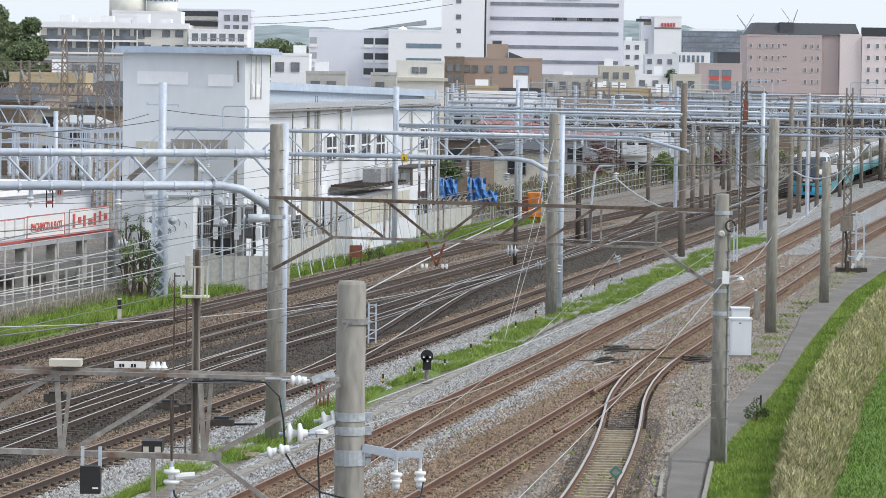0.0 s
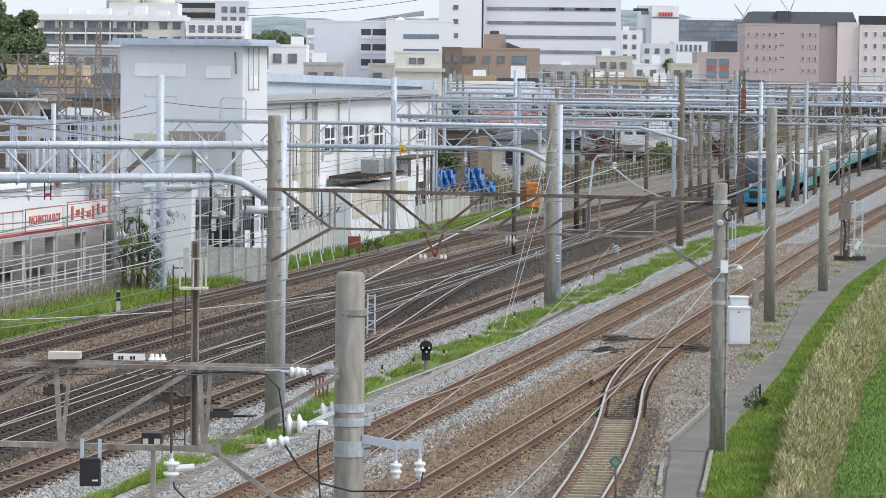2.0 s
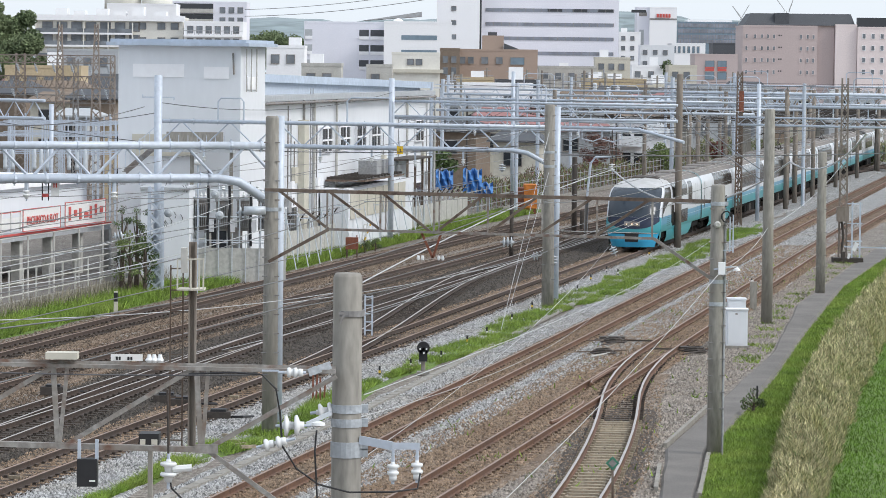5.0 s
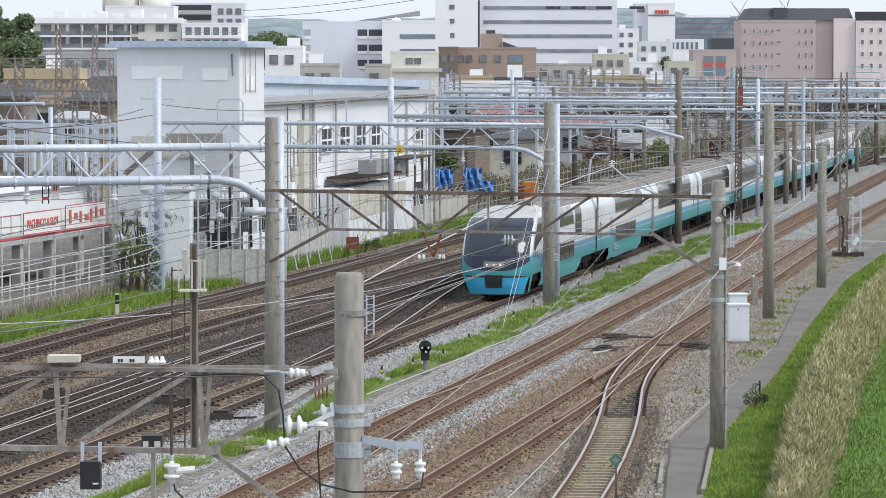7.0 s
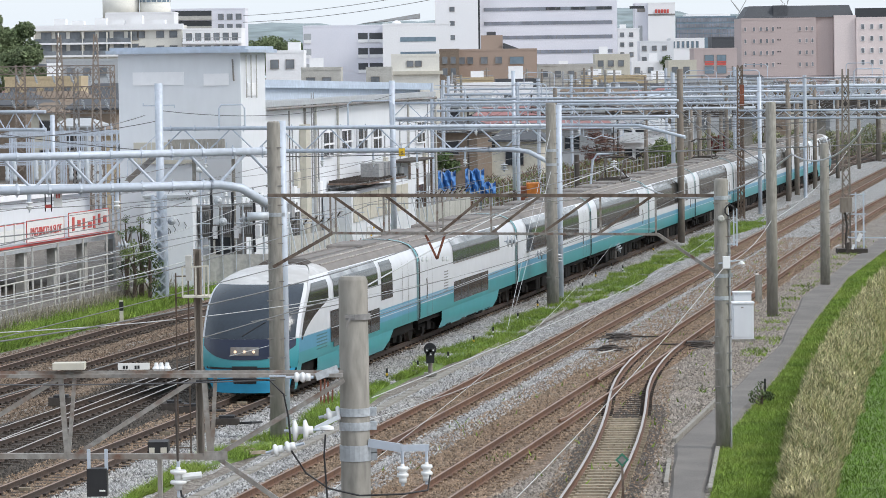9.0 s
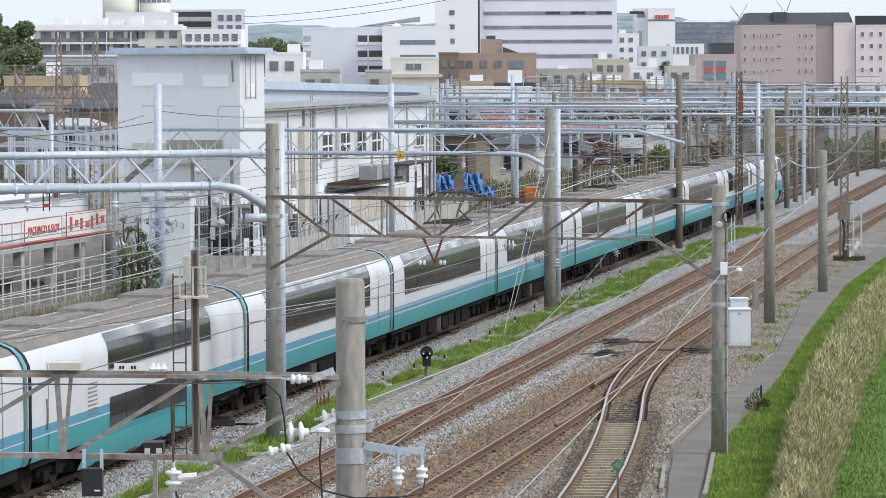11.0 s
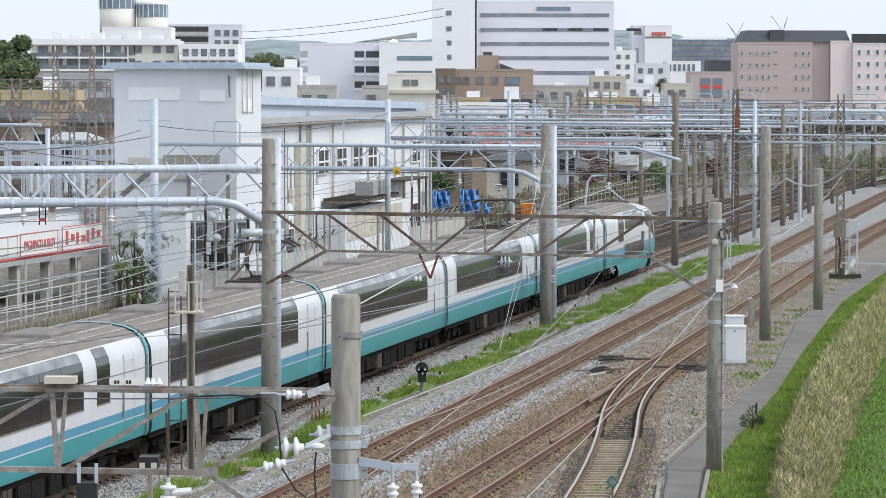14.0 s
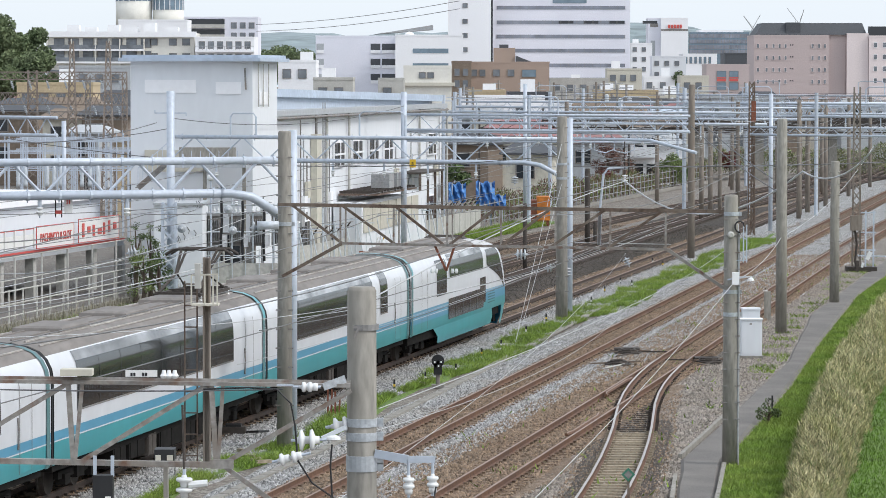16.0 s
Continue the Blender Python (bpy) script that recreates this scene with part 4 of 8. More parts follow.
pb = thing("pole_case", "grey switch case and steel frame on the lattice pole", "case")
part("case", Shape().box(20.15, 183.2, 2.1, 20.75, 183.6, 2.85), "concrete_brown", pb)
for q in (20.95, 21.35):
    part("upright", Shape().bar((q, 183.5, 0), (q, 183.5, 3.1), 0.08), "galv", pb)
for z in (1.1, 2.0, 3.0):
    part("cross_bar", Shape().bar((20.7, 183.5, z), (21.45, 183.5, z), 0.06), "galv", pb)
part("cable", Shape().tube([(20.4, 183.4, 2.1), (20.5, 183.4, 1.4), (20.42, 183.4, 0.6), (20.5, 183.4, 0.0)], 0.06, 6), "dark_steel", pb)
part("foot", Shape().box(20.0, 183.1, 0, 21.5, 184.2, 0.25), "dark_steel", pb)
pd = thing("pole_equipment", "steel frame, cable loop and lamp fixed to the concrete pole", "fitting")
part("frame", Shape().bar((7.30, 90.8, 5.15), (7.30, 90.8, 6.1), 0.03).bar((7.38, 90.8, 5.15), (7.38, 90.8, 6.1), 0.03).bar((7.30, 90.8, 5.3), (7.38, 90.8, 5.3), 0.03).bar((7.30, 90.8, 5.75), (7.38, 90.8, 5.75), 0.03).bar((7.1, 90.85, 5.2), (7.4, 90.8, 5.2), 0.03), "galv", pd)
part("cable_loop", Shape().tube([(7.2 + 0.12 * math.cos(k * 0.7), 90.75, 6.05 + 0.14 * math.sin(k * 0.7)) for k in range(8)], 0.022, 6), "black", pd)
part("knob", Shape().lathe((6.98, 90.78, 5.85), (0, -1, 0), [(0, 0.07), (0.05, 0.09), (0.1, 0.05)], 12), "concrete_pale", pd)
part("conduit", Shape().tube([(7.19, 90.85, 0.0), (7.19, 90.85, 5.9)], 0.028, 8), "galv_dull", pd)
part("lamp_arm", Shape().bar((7.1, 90.8, 4.78), (7.5, 90.7, 4.80), 0.03).lathe((7.48, 90.7, 4.70), (0, 0, 1), [(0, 0.09), (0.05, 0.07), (0.08, 0.02)], 10), "porcelain", pd)

# poles that go on along the lines towards the town
for key, off, ys, mt in (("inner", -3.0, (252, 276, 300, 326, 352), "concrete_brown"), ("outer", 3.6, (226, 262, 300, 340), "concrete"), ("far", -3.0, (246, 282, 318, 356), "concrete_brown"), ("second", 1.75, (262, 306, 350), "concrete_brown"), ("third", 2.2, (284, 330), "concrete_brown")):
    for y in ys:
        p = beside(key, y, off)
        concrete_pole(p.x, p.y, 8.2 + 0.6 * noise.noise((y, off, 0)), 0.17, 0.14, mt, label="slim old catenary pole farther along the line")

# gantries
gantry((-15.20, 91), (-4.37, 96), 7.59, 0.86, 0.105, 7, hoops=(), ends=(0.86, 0.75), drops=((0.42, 0.3), (0.62, 0.35)), label="thick grey-blue tubular gantry over the old tracks")
gantry((-12.04, 154), (4.61, 149), 7.28, 0.98, 0.085, 8, hoops=((0.19, 1.15, 1.0), (0.545, 2.0, 1.1)), ends=(0.9, 0.65), label="grey-blue tubular gantry across the tracks", drops=((0.12, 0.5), (0.3, 0.5), (0.42, 0.4), (0.55, 0.4), (0.66, 0.5), (0.78, 0.4)))
gantry((-2.77, 200), (12.69, 194), 7.78, 0.85, 0.075, 9, hoops=((0.5, 1.6, 1.0), (0.22, 1.4, 0.9)), label="grey-blue tubular gantry, farther along the tracks", drops=((0.12, 0.5), (0.3, 0.7), (0.48, 0.5), (0.66, 0.7), (0.84, 0.5)))
gantry((-2.71, 206), (11.98, 200), 6.74, 0.5, 0.06, 11, label="lower grey-blue tubular gantry")
bm_ = thing("bracket_beam", "single grey-blue tube beam with a drooping end", "gantry", "catenary gantries")
part("tube", Shape().tube([(4.85, 166.3, 7.02), (8.8, 162.0, 7.02), (10.75, 159.9, 6.5)], 0.075, 10), "galv", bm_, smooth=True)
for u in (0.15, 0.4, 0.62):
    q = Vector((4.85, 166.3, 7.02)).lerp(Vector((8.8, 162.0, 7.02)), u)
    part("hanger", Shape().tube([q, q - Vector((0, 0, 0.5)), q - Vector((-0.5, 0, 0.62)), q - Vector((-0.9, 0, 0.45)), q - Vector((-0.9, 0, 0))], 0.03, 6), "galv", bm_, "bent hanger loop")
gantry((-0.64, 240), (20.28, 234), 7.59, 0.75, 0.08, 20, hoops=((0.3, 2.0, 1.0), (0.6, 2.0, 1.0)), legs=(0, 0.27, 0.58, 0.86, 1), drops=((0.1, 0.5), (0.24, 0.8), (0.37, 0.5), (0.5, 0.7), (0.66, 0.5), (0.8, 0.8), (0.92, 0.5)))
gantry((0.11, 266), (25.89, 258), 7.70, 0.8, 0.09, 22, hoops=((0.7, 2.2, 1.2),), legs=(0, 0.27, 0.58, 0.86, 1), drops=((0.1, 0.5), (0.24, 0.8), (0.37, 0.5), (0.5, 0.7), (0.66, 0.5), (0.8, 0.8), (0.92, 0.5)))
gantry((16.87, 264), (33.81, 256), 8.01, 0.9, 0.10, 18, hoops=((0.3, 2.2, 1.2), (0.8, 2.2, 1.2)), legs=(0, 0.27, 0.58, 0.86, 1), drops=((0.1, 0.5), (0.24, 0.8), (0.37, 0.5), (0.5, 0.7), (0.66, 0.5), (0.8, 0.8), (0.92, 0.5)))
gantry((0.57, 294), (37.18, 284), 7.90, 0.85, 0.08, 24, hoops=((0.2, 2.5, 1.3), (0.55, 2.5, 1.3)), legs=(0, 0.27, 0.58, 0.86, 1), drops=((0.1, 0.5), (0.24, 0.8), (0.37, 0.5), (0.5, 0.7), (0.66, 0.5), (0.8, 0.8), (0.92, 0.5)))
gantry((20.73, 334), (43.12, 322), 8.29, 0.95, 0.09, 20, hoops=((0.35, 2.5, 1.3), (0.75, 2.5, 1.3)), legs=(0, 0.27, 0.58, 0.86, 1), drops=((0.1, 0.5), (0.24, 0.8), (0.37, 0.5), (0.5, 0.7), (0.66, 0.5), (0.8, 0.8), (0.92, 0.5)))
for a, b, top in (((2.0, 276), (24.0, 268), 6.5), ((7.5, 302), (31.0, 293), 6.3)):
    gantry(a, b, top, 0.55, 0.05, 11, material="dark_steel", legs=(0, 0.3, 0.62, 1), label="dark old steel gantry across the far tracks", drops=((0.12, 0.6), (0.28, 0.5), (0.45, 0.7), (0.6, 0.5), (0.8, 0.6)))
gantry((17.91, 218), (26.93, 211), 6.88, 0.45, 0.06, 9, label="low grey-blue gantry arm over the right tracks")
gantry((-27.11, 206), (-22.12, 202), 7.56, 1.0, 0.09, 4, label="grey-blue substation frame with a bent end")
steel_pole(-21.85, 203, 7.37, 0.13, "grey-blue frame pole of the substation")

# the rusty flat truss carried by two concrete poles
tr = thing("truss_beam", "rusty flat steel truss carried by two concrete poles", "truss", "catenary gantries")
ta, tb = Vector((-4.54, 94.00, 6.48)), Vector((6.98, 91.00, 6.42))
tz = Vector((0, 0, -0.98))
part("top_chord", Shape().bar(ta, tb, 0.08, 0.09), "rust", tr)
part("bottom_chord", Shape().bar(ta.lerp(tb, 0.145) + tz, ta.lerp(tb, 0.865) + tz, 0.055, 0.065), "truss_steel", tr)
for i in range(7):
    u = 0.145 + 0.72 * i / 6
    part("upright", Shape().bar(ta.lerp(tb, u - 0.004), ta.lerp(tb, u - 0.004) + tz, 0.05), "truss_steel", tr)
    if i in (0, 1, 2):
        part("upright", Shape().bar(ta.lerp(tb, u + 0.008), ta.lerp(tb, u + 0.008) + tz, 0.045), "truss_steel", tr)
for u0, u1 in ((0.03, 0.145), (0.145, 0.265), (0.265, 0.375), (0.49, 0.385), (0.61, 0.50), (0.73, 0.61), (0.855, 0.735)):
    part("diagonal", Shape().bar(ta.lerp(tb, u0), ta.lerp(tb, u1) + tz, 0.05, 0.065), "rust", tr)
part("knee_brace", Shape().bar(ta.lerp(tb, 0.145) + tz, (-4.44, 94.00, 4.61), 0.06, 0.08), "rust", tr)
part("knee_brace", Shape().bar(ta.lerp(tb, 0.865) + tz, (6.96, 91.00, 4.40), 0.06, 0.08), "truss_steel", tr)
for a, b in (((-0.47, 93.00, 5.47), (-0.17, 93.00, 4.81)), ((0.05, 93.00, 5.48), (-0.17, 93.00, 4.81))):
    part("hanger", Shape().bar(a, b, 0.06), "rust_red", tr)
for px in (-0.54, -0.43, -0.01, 0.09):
    part("insulator_disc", Shape().lathe((px, 93, 4.75), (0, 0, 1), [(0, 0.03), (0.05, 0.045), (0.12, 0.03)], 8), "porcelain", tr)


# ---- the near gantry and its fittings ----
NG = 43.3
ng = thing("near_truss", "grey steel lattice truss of a tall gantry with rusty patches", "truss", "catenary gantries")
na, nb = Vector((-7.47, 43.30, 6.14)), Vector((-1.23, 43.30, 6.07))
la, lb = Vector((-7.47, 43.30, 5.19)), Vector((-2.77, 43.30, 5.11))
part("top_chord", Shape().bar(na, nb, 0.10, 0.045).bar(na + Vector((0, 0.05, 0.02)), nb + Vector((0, 0.05, 0.02)), 0.02, 0.075), "truss_steel", ng)
part("bottom_chord", Shape().bar(la, lb, 0.10, 0.065), "truss_steel", ng)
for a, b, w in (((-4.62, 43.30, 6.09), (-4.56, 43.30, 5.15), 0.06), ((-4.45, 43.30, 6.09), (-4.54, 43.30, 5.15), 0.045), ((-2.90, 43.30, 6.10), (-2.84, 43.30, 5.12), 0.06), ((-2.76, 43.30, 6.08), (-2.82, 43.30, 5.12), 0.045)):
    part("upright", Shape().bar(a, b, w), "truss_steel", ng)
for a, b in (((-4.48, 43.30, 5.14), (-2.96, 43.30, 6.07)), ((-6.11, 43.30, 5.20), (-4.62, 43.30, 6.09)), ((-2.73, 43.30, 5.14), (-1.22, 43.30, 6.01)), ((-2.77, 43.30, 5.11), (-1.76, 43.30, 4.38))):
    part("diagonal", Shape().bar(a, b, 0.04, 0.055), "truss_steel", ng)
part("gusset", Shape().box(-2.91, NG - 0.06, 5.07, -2.63, NG - 0.04, 5.18), "truss_steel", ng)
ish = [(-3.01, 0.12), (-2.99, 0.12), (-2.99, 0.17), (-2.94, 0.17), (-2.94, 0.12), (-2.92, 0.12), (-2.92, 0.24), (-2.94, 0.24), (-2.94, 0.19), (-2.99, 0.19), (-2.99, 0.24), (-3.01, 0.24)]
part("post", Shape().add([(x, NG + y, z) for z in (5.08, 7.60) for x, y in ish], [(k, (k + 1) % 12, 12 + (k + 1) % 12, 12 + k) for k in range(12)] + [tuple(range(12, 24)), tuple(range(11, -1, -1))]), "concrete_brown", ng, "brown steel post with an I section")
lad = Shape()
for px in (-3.24, -3.09):
    lad.bar((px, NG + 0.3, 5.12), (px, NG + 0.3, 7.31), 0.018)
for i in range(9):
    z = 5.19 + i * 0.26
    lad.bar((-3.24, NG + 0.3, z), (-3.09, NG + 0.3, z), 0.016)
part("ladder", lad, "rust", ng, "thin rusty ladder")
plat = Shape().box(-3.13, NG - 0.1, 7.03, -2.81, NG + 0.25, 7.05)
for px in (-3.13, -2.97, -2.87, -2.82):
    part("rail_post", Shape().bar((px, NG - 0.1, 7.04), (px, NG - 0.1, 7.40), 0.018), "cream_wall", ng)
part("platform_rail", Shape().bar((-3.12, 43.20, 7.40), (-2.81, 43.20, 7.41), 0.018), "cream_wall", ng)
part("platform", plat, "cream_wall", ng, "small railed platform")
part("switch_case", Shape().box(-3.09, NG - 0.12, 7.24, -3.02, NG + 0.05, 7.54), "concrete_pale", ng, "pale switch case")
part("ledge_box", Shape().box(-4.70, NG - 0.15, 6.19, -4.32, NG + 0.1, 6.27), "cream_wall", ng, "stained pale box on the truss")
plate = part("plate", Shape().box(-3.92, NG - 0.12, 6.18, -3.54, NG - 0.10, 6.26), "sign_white", ng, "small white plate with dark marks")
for px in (-3.86, -3.72):
    part("mark", Shape().box(px, NG - 0.125, 6.19, px + 0.025, NG - 0.121, 6.23).box(px + 0.035, NG - 0.125, 6.19, px + 0.06, NG - 0.121, 6.23), "black", plate)
for px in (-3.46, -3.40, -3.33):
    part("insulator_disc", Shape().lathe((px, NG - 0.1, 6.16), (0, 0, 1), [(0, 0.03), (0.03, 0.05), (0.06, 0.03), (0.10, 0.02)], 10), "porcelain", ng)

bb = thing("signal_box", "black box hung on two straps under the truss", "box")
part("case", Shape().box(-4.31, NG - 0.2, 4.67, -4.07, NG, 5.00), "black", bb)
for px in (-4.29, -4.08):
    part("strap", Shape().box(px - 0.02, NG - 0.13, 4.98, px + 0.02, NG - 0.09, 5.23), "galv", bb)
part("tag", Shape().box(-4.16, NG - 0.204, 4.73, -4.09, NG - 0.201, 4.75), "sign_white", bb)

npole = concrete_pole(-1.10, 43.6, 7.22, 0.19, 0.176, bands=(5.60, 5.43, 5.15, 5.06), label="thick grey concrete pole of a tall gantry, stained on top")
part("wire_band", Shape().lathe((-1.08, 43.6, 6.72), (0, 0, 1), [(0, 0.17), (0, 0.187), (0.07, 0.187), (0.07, 0.17)], 20), "steel_grey", npole)
part("clip", Shape().bar((-1.13, 43.35, 6.77), (-1.18, 43.35, 6.64), 0.025).bar((-1.20, 43.35, 6.77), (-1.09, 43.35, 6.77), 0.03), "steel_grey", npole)
part("bracket", Shape().bar((-0.94, 43.50, 5.23), (-0.54, 43.40, 5.17), 0.03, 0.10).bar((-0.54, 43.40, 5.17), (-0.21, 43.40, 5.17), 0.03, 0.08), "galv", npole, "galvanised side bracket")
for px, py in ((-0.53, 4.90), (-0.24, 4.92)):
    part("hanger", Shape().tube([(px, 43.4, py + 0.24), (px, 43.4, py + 0.05)], 0.018, 6), "galv", npole)
    insulator(npole, (px, 43.4, py + 0.05), (0, 0, -1), 2, 0.072, 0.08)
insulator(npole, (-1.84, 43.20, 5.42), (1, 0, 0.02), 2, 0.128, 0.125)
part("clevis", Shape().bar((-1.57, 43.20, 5.44), (-1.28, 43.30, 5.57), 0.03, 0.05), "galv_bright", npole)
insulator(npole, (-1.44, 43.60, 5.55), (1, 0, 0.15), 2, 0.10, 0.115)
insulator(npole, (-2.06, 43.00, 5.20), (1, -0.1, 0.25), 2, 0.075, 0.15)
insulator(npole, (-1.81, 43.20, 6.06), (1, 0, 0), 2, 0.062, 0.075)
part("plate", Shape().bar((-1.55, 43.20, 6.06), (-1.29, 43.30, 6.15), 0.02, 0.09), "galv_band", npole)
part("top_plate", Shape().bar((-2.11, 43.20, 6.08), (-1.91, 43.20, 6.08), 0.03, 0.02), "galv", npole)
part("drop_insulator", Shape().lathe((-1.42, 43.00, 5.43), (0, 0, 1), [(0, 0.02), (0.02, 0.085), (0.05, 0.08), (0.07, 0.03)], 14), "porcelain", npole)
part("down_lead", Shape().tube([(-1.44, 43.00, 5.39), (-1.46, 43.00, 5.14), (-1.44, 43.00, 4.80), (-1.42, 43.00, 4.46)], 0.011, 6), "black", npole)
part("jumper_cable", Shape().tube([(-2.98, 43.10, 6.04), (-2.44, 43.00, 6.07), (-2.10, 43.00, 6.05), (-1.93, 43.00, 5.88), (-1.88, 43.00, 5.61), (-1.85, 43.00, 5.20), (-1.68, 43.00, 4.93), (-1.41, 43.00, 4.74), (-1.04, 43.00, 4.65), (-0.53, 43.00, 4.66), (-0.23, 43.20, 4.68), (-0.20, 43.30, 4.85)], 0.012, 6), "black", npole)
li = thing("line_insulator", "pair of grey and white insulators hung below the truss", "insulator")
insulator(li, (-3.22, 43.20, 4.97), (0, 0, -1), 2, 0.10, 0.125)
part("rod", Shape().tube([(-3.24, 43.20, 5.84), (-3.22, 43.20, 4.97)], 0.014, 6), "dark_steel", li)
part("arm", Shape().tube([(-3.17, 43.20, 4.88), (-2.94, 43.20, 4.90)], 0.045, 8), "porcelain", li)
part("lead", Shape().tube([(-3.21, 43.20, 4.79), (-3.18, 43.20, 4.65), (-3.01, 43.20, 4.48)], 0.012, 6), "black", li)
sg = thing("marker_post", "small black and white marker lamp on a concrete stub", "signal")
part("stub", Shape().box(-4.81, 59.9, -0.1, -4.74, 60.1, 3.49), "concrete", sg)
part("case", Shape().box(-4.95, 59.75, 3.41, -4.62, 60.2, 3.60), "black", sg)
for px0, px1 in ((-4.93, -4.84), (-4.74, -4.64)):
    part("lamp_plate", Shape().box(px0, 59.735, 3.42, px1, 59.748, 3.51), "cream_wall", sg)


# ---- line-side things ----
bx = thing("equipment_cabinet", "pale grey steel relay cabinet on a concrete foot", "cabinet")
cx, cy = 10.43, 126.5
part("foot", Shape().box(cx - 0.40, cy - 0.3, 0.0, cx + 0.44, cy + 0.45, 0.09), "concrete", bx)
part("body", Shape().box(cx - 0.36, cy - 0.25, 0.09, cx + 0.39, cy + 0.4, 1.33), "white_wall", bx)
part("roof", Shape().box(cx - 0.39, cy - 0.29, 1.33, cx + 0.42, cy + 0.44, 1.38), "white_wall", bx)
part("door", Shape().box(cx - 0.31, cy - 0.265, 0.16, cx + 0.34, cy - 0.252, 1.28), "white_wall", bx, "flat steel door")
part("vent", Shape().box(cx - 0.05, cy - 0.272, 1.18, cx + 0.03, cy - 0.266, 1.23), "steel_grey", bx)
bx2 = thing("equipment_cabinet", "smaller pale relay cabinet behind a larger one", "cabinet")
part("body", Shape().box(cx - 0.2, cy + 1.0, 0.0, cx + 0.42, cy + 1.6, 1.62), "white_wall", bx2)
part("roof", Shape().box(cx - 0.23, cy + 0.97, 1.62, cx + 0.45, cy + 1.63, 1.67), "white_wall", bx2)
cp = thing("cable_pipe", "upright grey cable pipe at the pole's foot", "pipe")
part("pipe", Shape().tube([(9.98, 126.16, 0), (9.91, 126.00, 4.71)], 0.045, 8), "galv", cp)

dw = thing("dwarf_signal", "black dwarf shunting signal with white lamps on a short post", "signal")
dx, dy = -0.47, 114.02
part("post", Shape().tube([(dx, dy, 0), (dx, dy, 0.45)], 0.07, 10), "steel_grey", dw)
part("foot", Shape().box(dx - 0.2, dy - 0.2, 0, dx + 0.2, dy + 0.2, 0.1), "concrete", dw)
head = Shape().lathe((dx, dy - 0.12, 0.85), (0, 1, 0), [(0, 0.16), (0.0, 0.20), (0.2, 0.20), (0.22, 0.12)], 18)
head.box(dx - 0.13, dy - 0.12, 0.42, dx + 0.13, dy + 0.08, 0.85)
part("case", head, "black", dw, "black signal case")
for qx, qz in ((0.10, 0.83), (-0.10, 0.83), (0.02, 0.70)):
    h = part("hood", Shape().lathe((dx + qx, dy - 0.26, qz), (0, 1, 0), [(0, 0.065), (0.14, 0.065)], 10), "black", dw)
    part("lens", Shape().lathe((dx + qx, dy - 0.272, qz), (0, 1, 0), [(0, 0.03), (0.02, 0.03)], 10), "porcelain", h)

for i, (x, y) in enumerate(((1.01, 126.30), (1.75, 130.39), (2.80, 137.77), (3.75, 144.99), (-0.88, 115.88), (0.10, 119.36), (-1.83, 112.99), (5.99, 156.27), (7.96, 171.64), (6.92, 164.67), (8.39, 169.41), (10.52, 190.37), (10.90, 187.63))):
    p = thing("marker_stake", "short black and white marker stake beside the track", "stake", "marker stakes")
    part("stake", Shape().box(x - 0.03, y - 0.03, 0, x + 0.03, y + 0.03, 0.34), "black", p)
    part("stripe", Shape().box(x - 0.033, y - 0.033, 0.12, x + 0.033, y + 0.033, 0.20), "yellow" if i % 3 == 0 else "sign_white", p)
for x, y, h in ((9.24, 104.26, 0.62), (13.25, 153.08, 0.9)):
    p = thing("boundary_stake", "thin dark boundary stake in the grass", "stake")
    part("stake", Shape().box(x - 0.025, y - 0.025, 0, x + 0.025, y + 0.025, h), "black", p)
bp = thing("boundary_post", "short square concrete post beside the outer track", "post")
x, y = 12.77, 146.59
part("post", Shape().box(x - 0.13, y - 0.1, 0, x + 0.13, y + 0.1, 1.15), "concrete", bp)
bp2 = thing("marker_board", "black and yellow striped marker board", "board")
x, y = 13.18, 151.96
part("board", Shape().box(x - 0.06, y - 0.02, 0, x + 0.06, y + 0.02, 0.9), "sign_white", bp2)
for k in range(4):
    part("stripe", Shape().box(x - 0.062, y - 0.025, 0.3 + k * 0.15, x + 0.062, y - 0.021, 0.37 + k * 0.15), "yellow" if k % 2 else "black", bp2)
gs = thing("siding_sign", "green diamond sign on a rusty stake in the siding", "sign")
x, y, z = (3.90, 80.00, 0.98)
part("stake", Shape().bar((x + 0.02, y, -0.3), (x, y, z), 0.05), "rust", gs)
d = 0.155
part("plate", Shape().add([(x - d, y - 0.03, z), (x, y - 0.03, z - d), (x + d, y - 0.03, z), (x, y - 0.03, z + d), (x - d, y - 0.01, z), (x, y - 0.01, z - d), (x + d, y - 0.01, z), (x, y - 0.01, z + d)],
     [(0, 1, 2, 3), (7, 6, 5, 4), (0, 4, 5, 1), (1, 5, 6, 2), (2, 6, 7, 3), (3, 7, 4, 0)]), "green_sign", gs)
part("inner_plate", Shape().add([(x - d * 0.6, y - 0.034, z), (x, y - 0.034, z - d * 0.6), (x + d * 0.6, y - 0.034, z), (x, y - 0.034, z + d * 0.6)], [(0, 1, 2, 3)]), "steel_grey", gs)

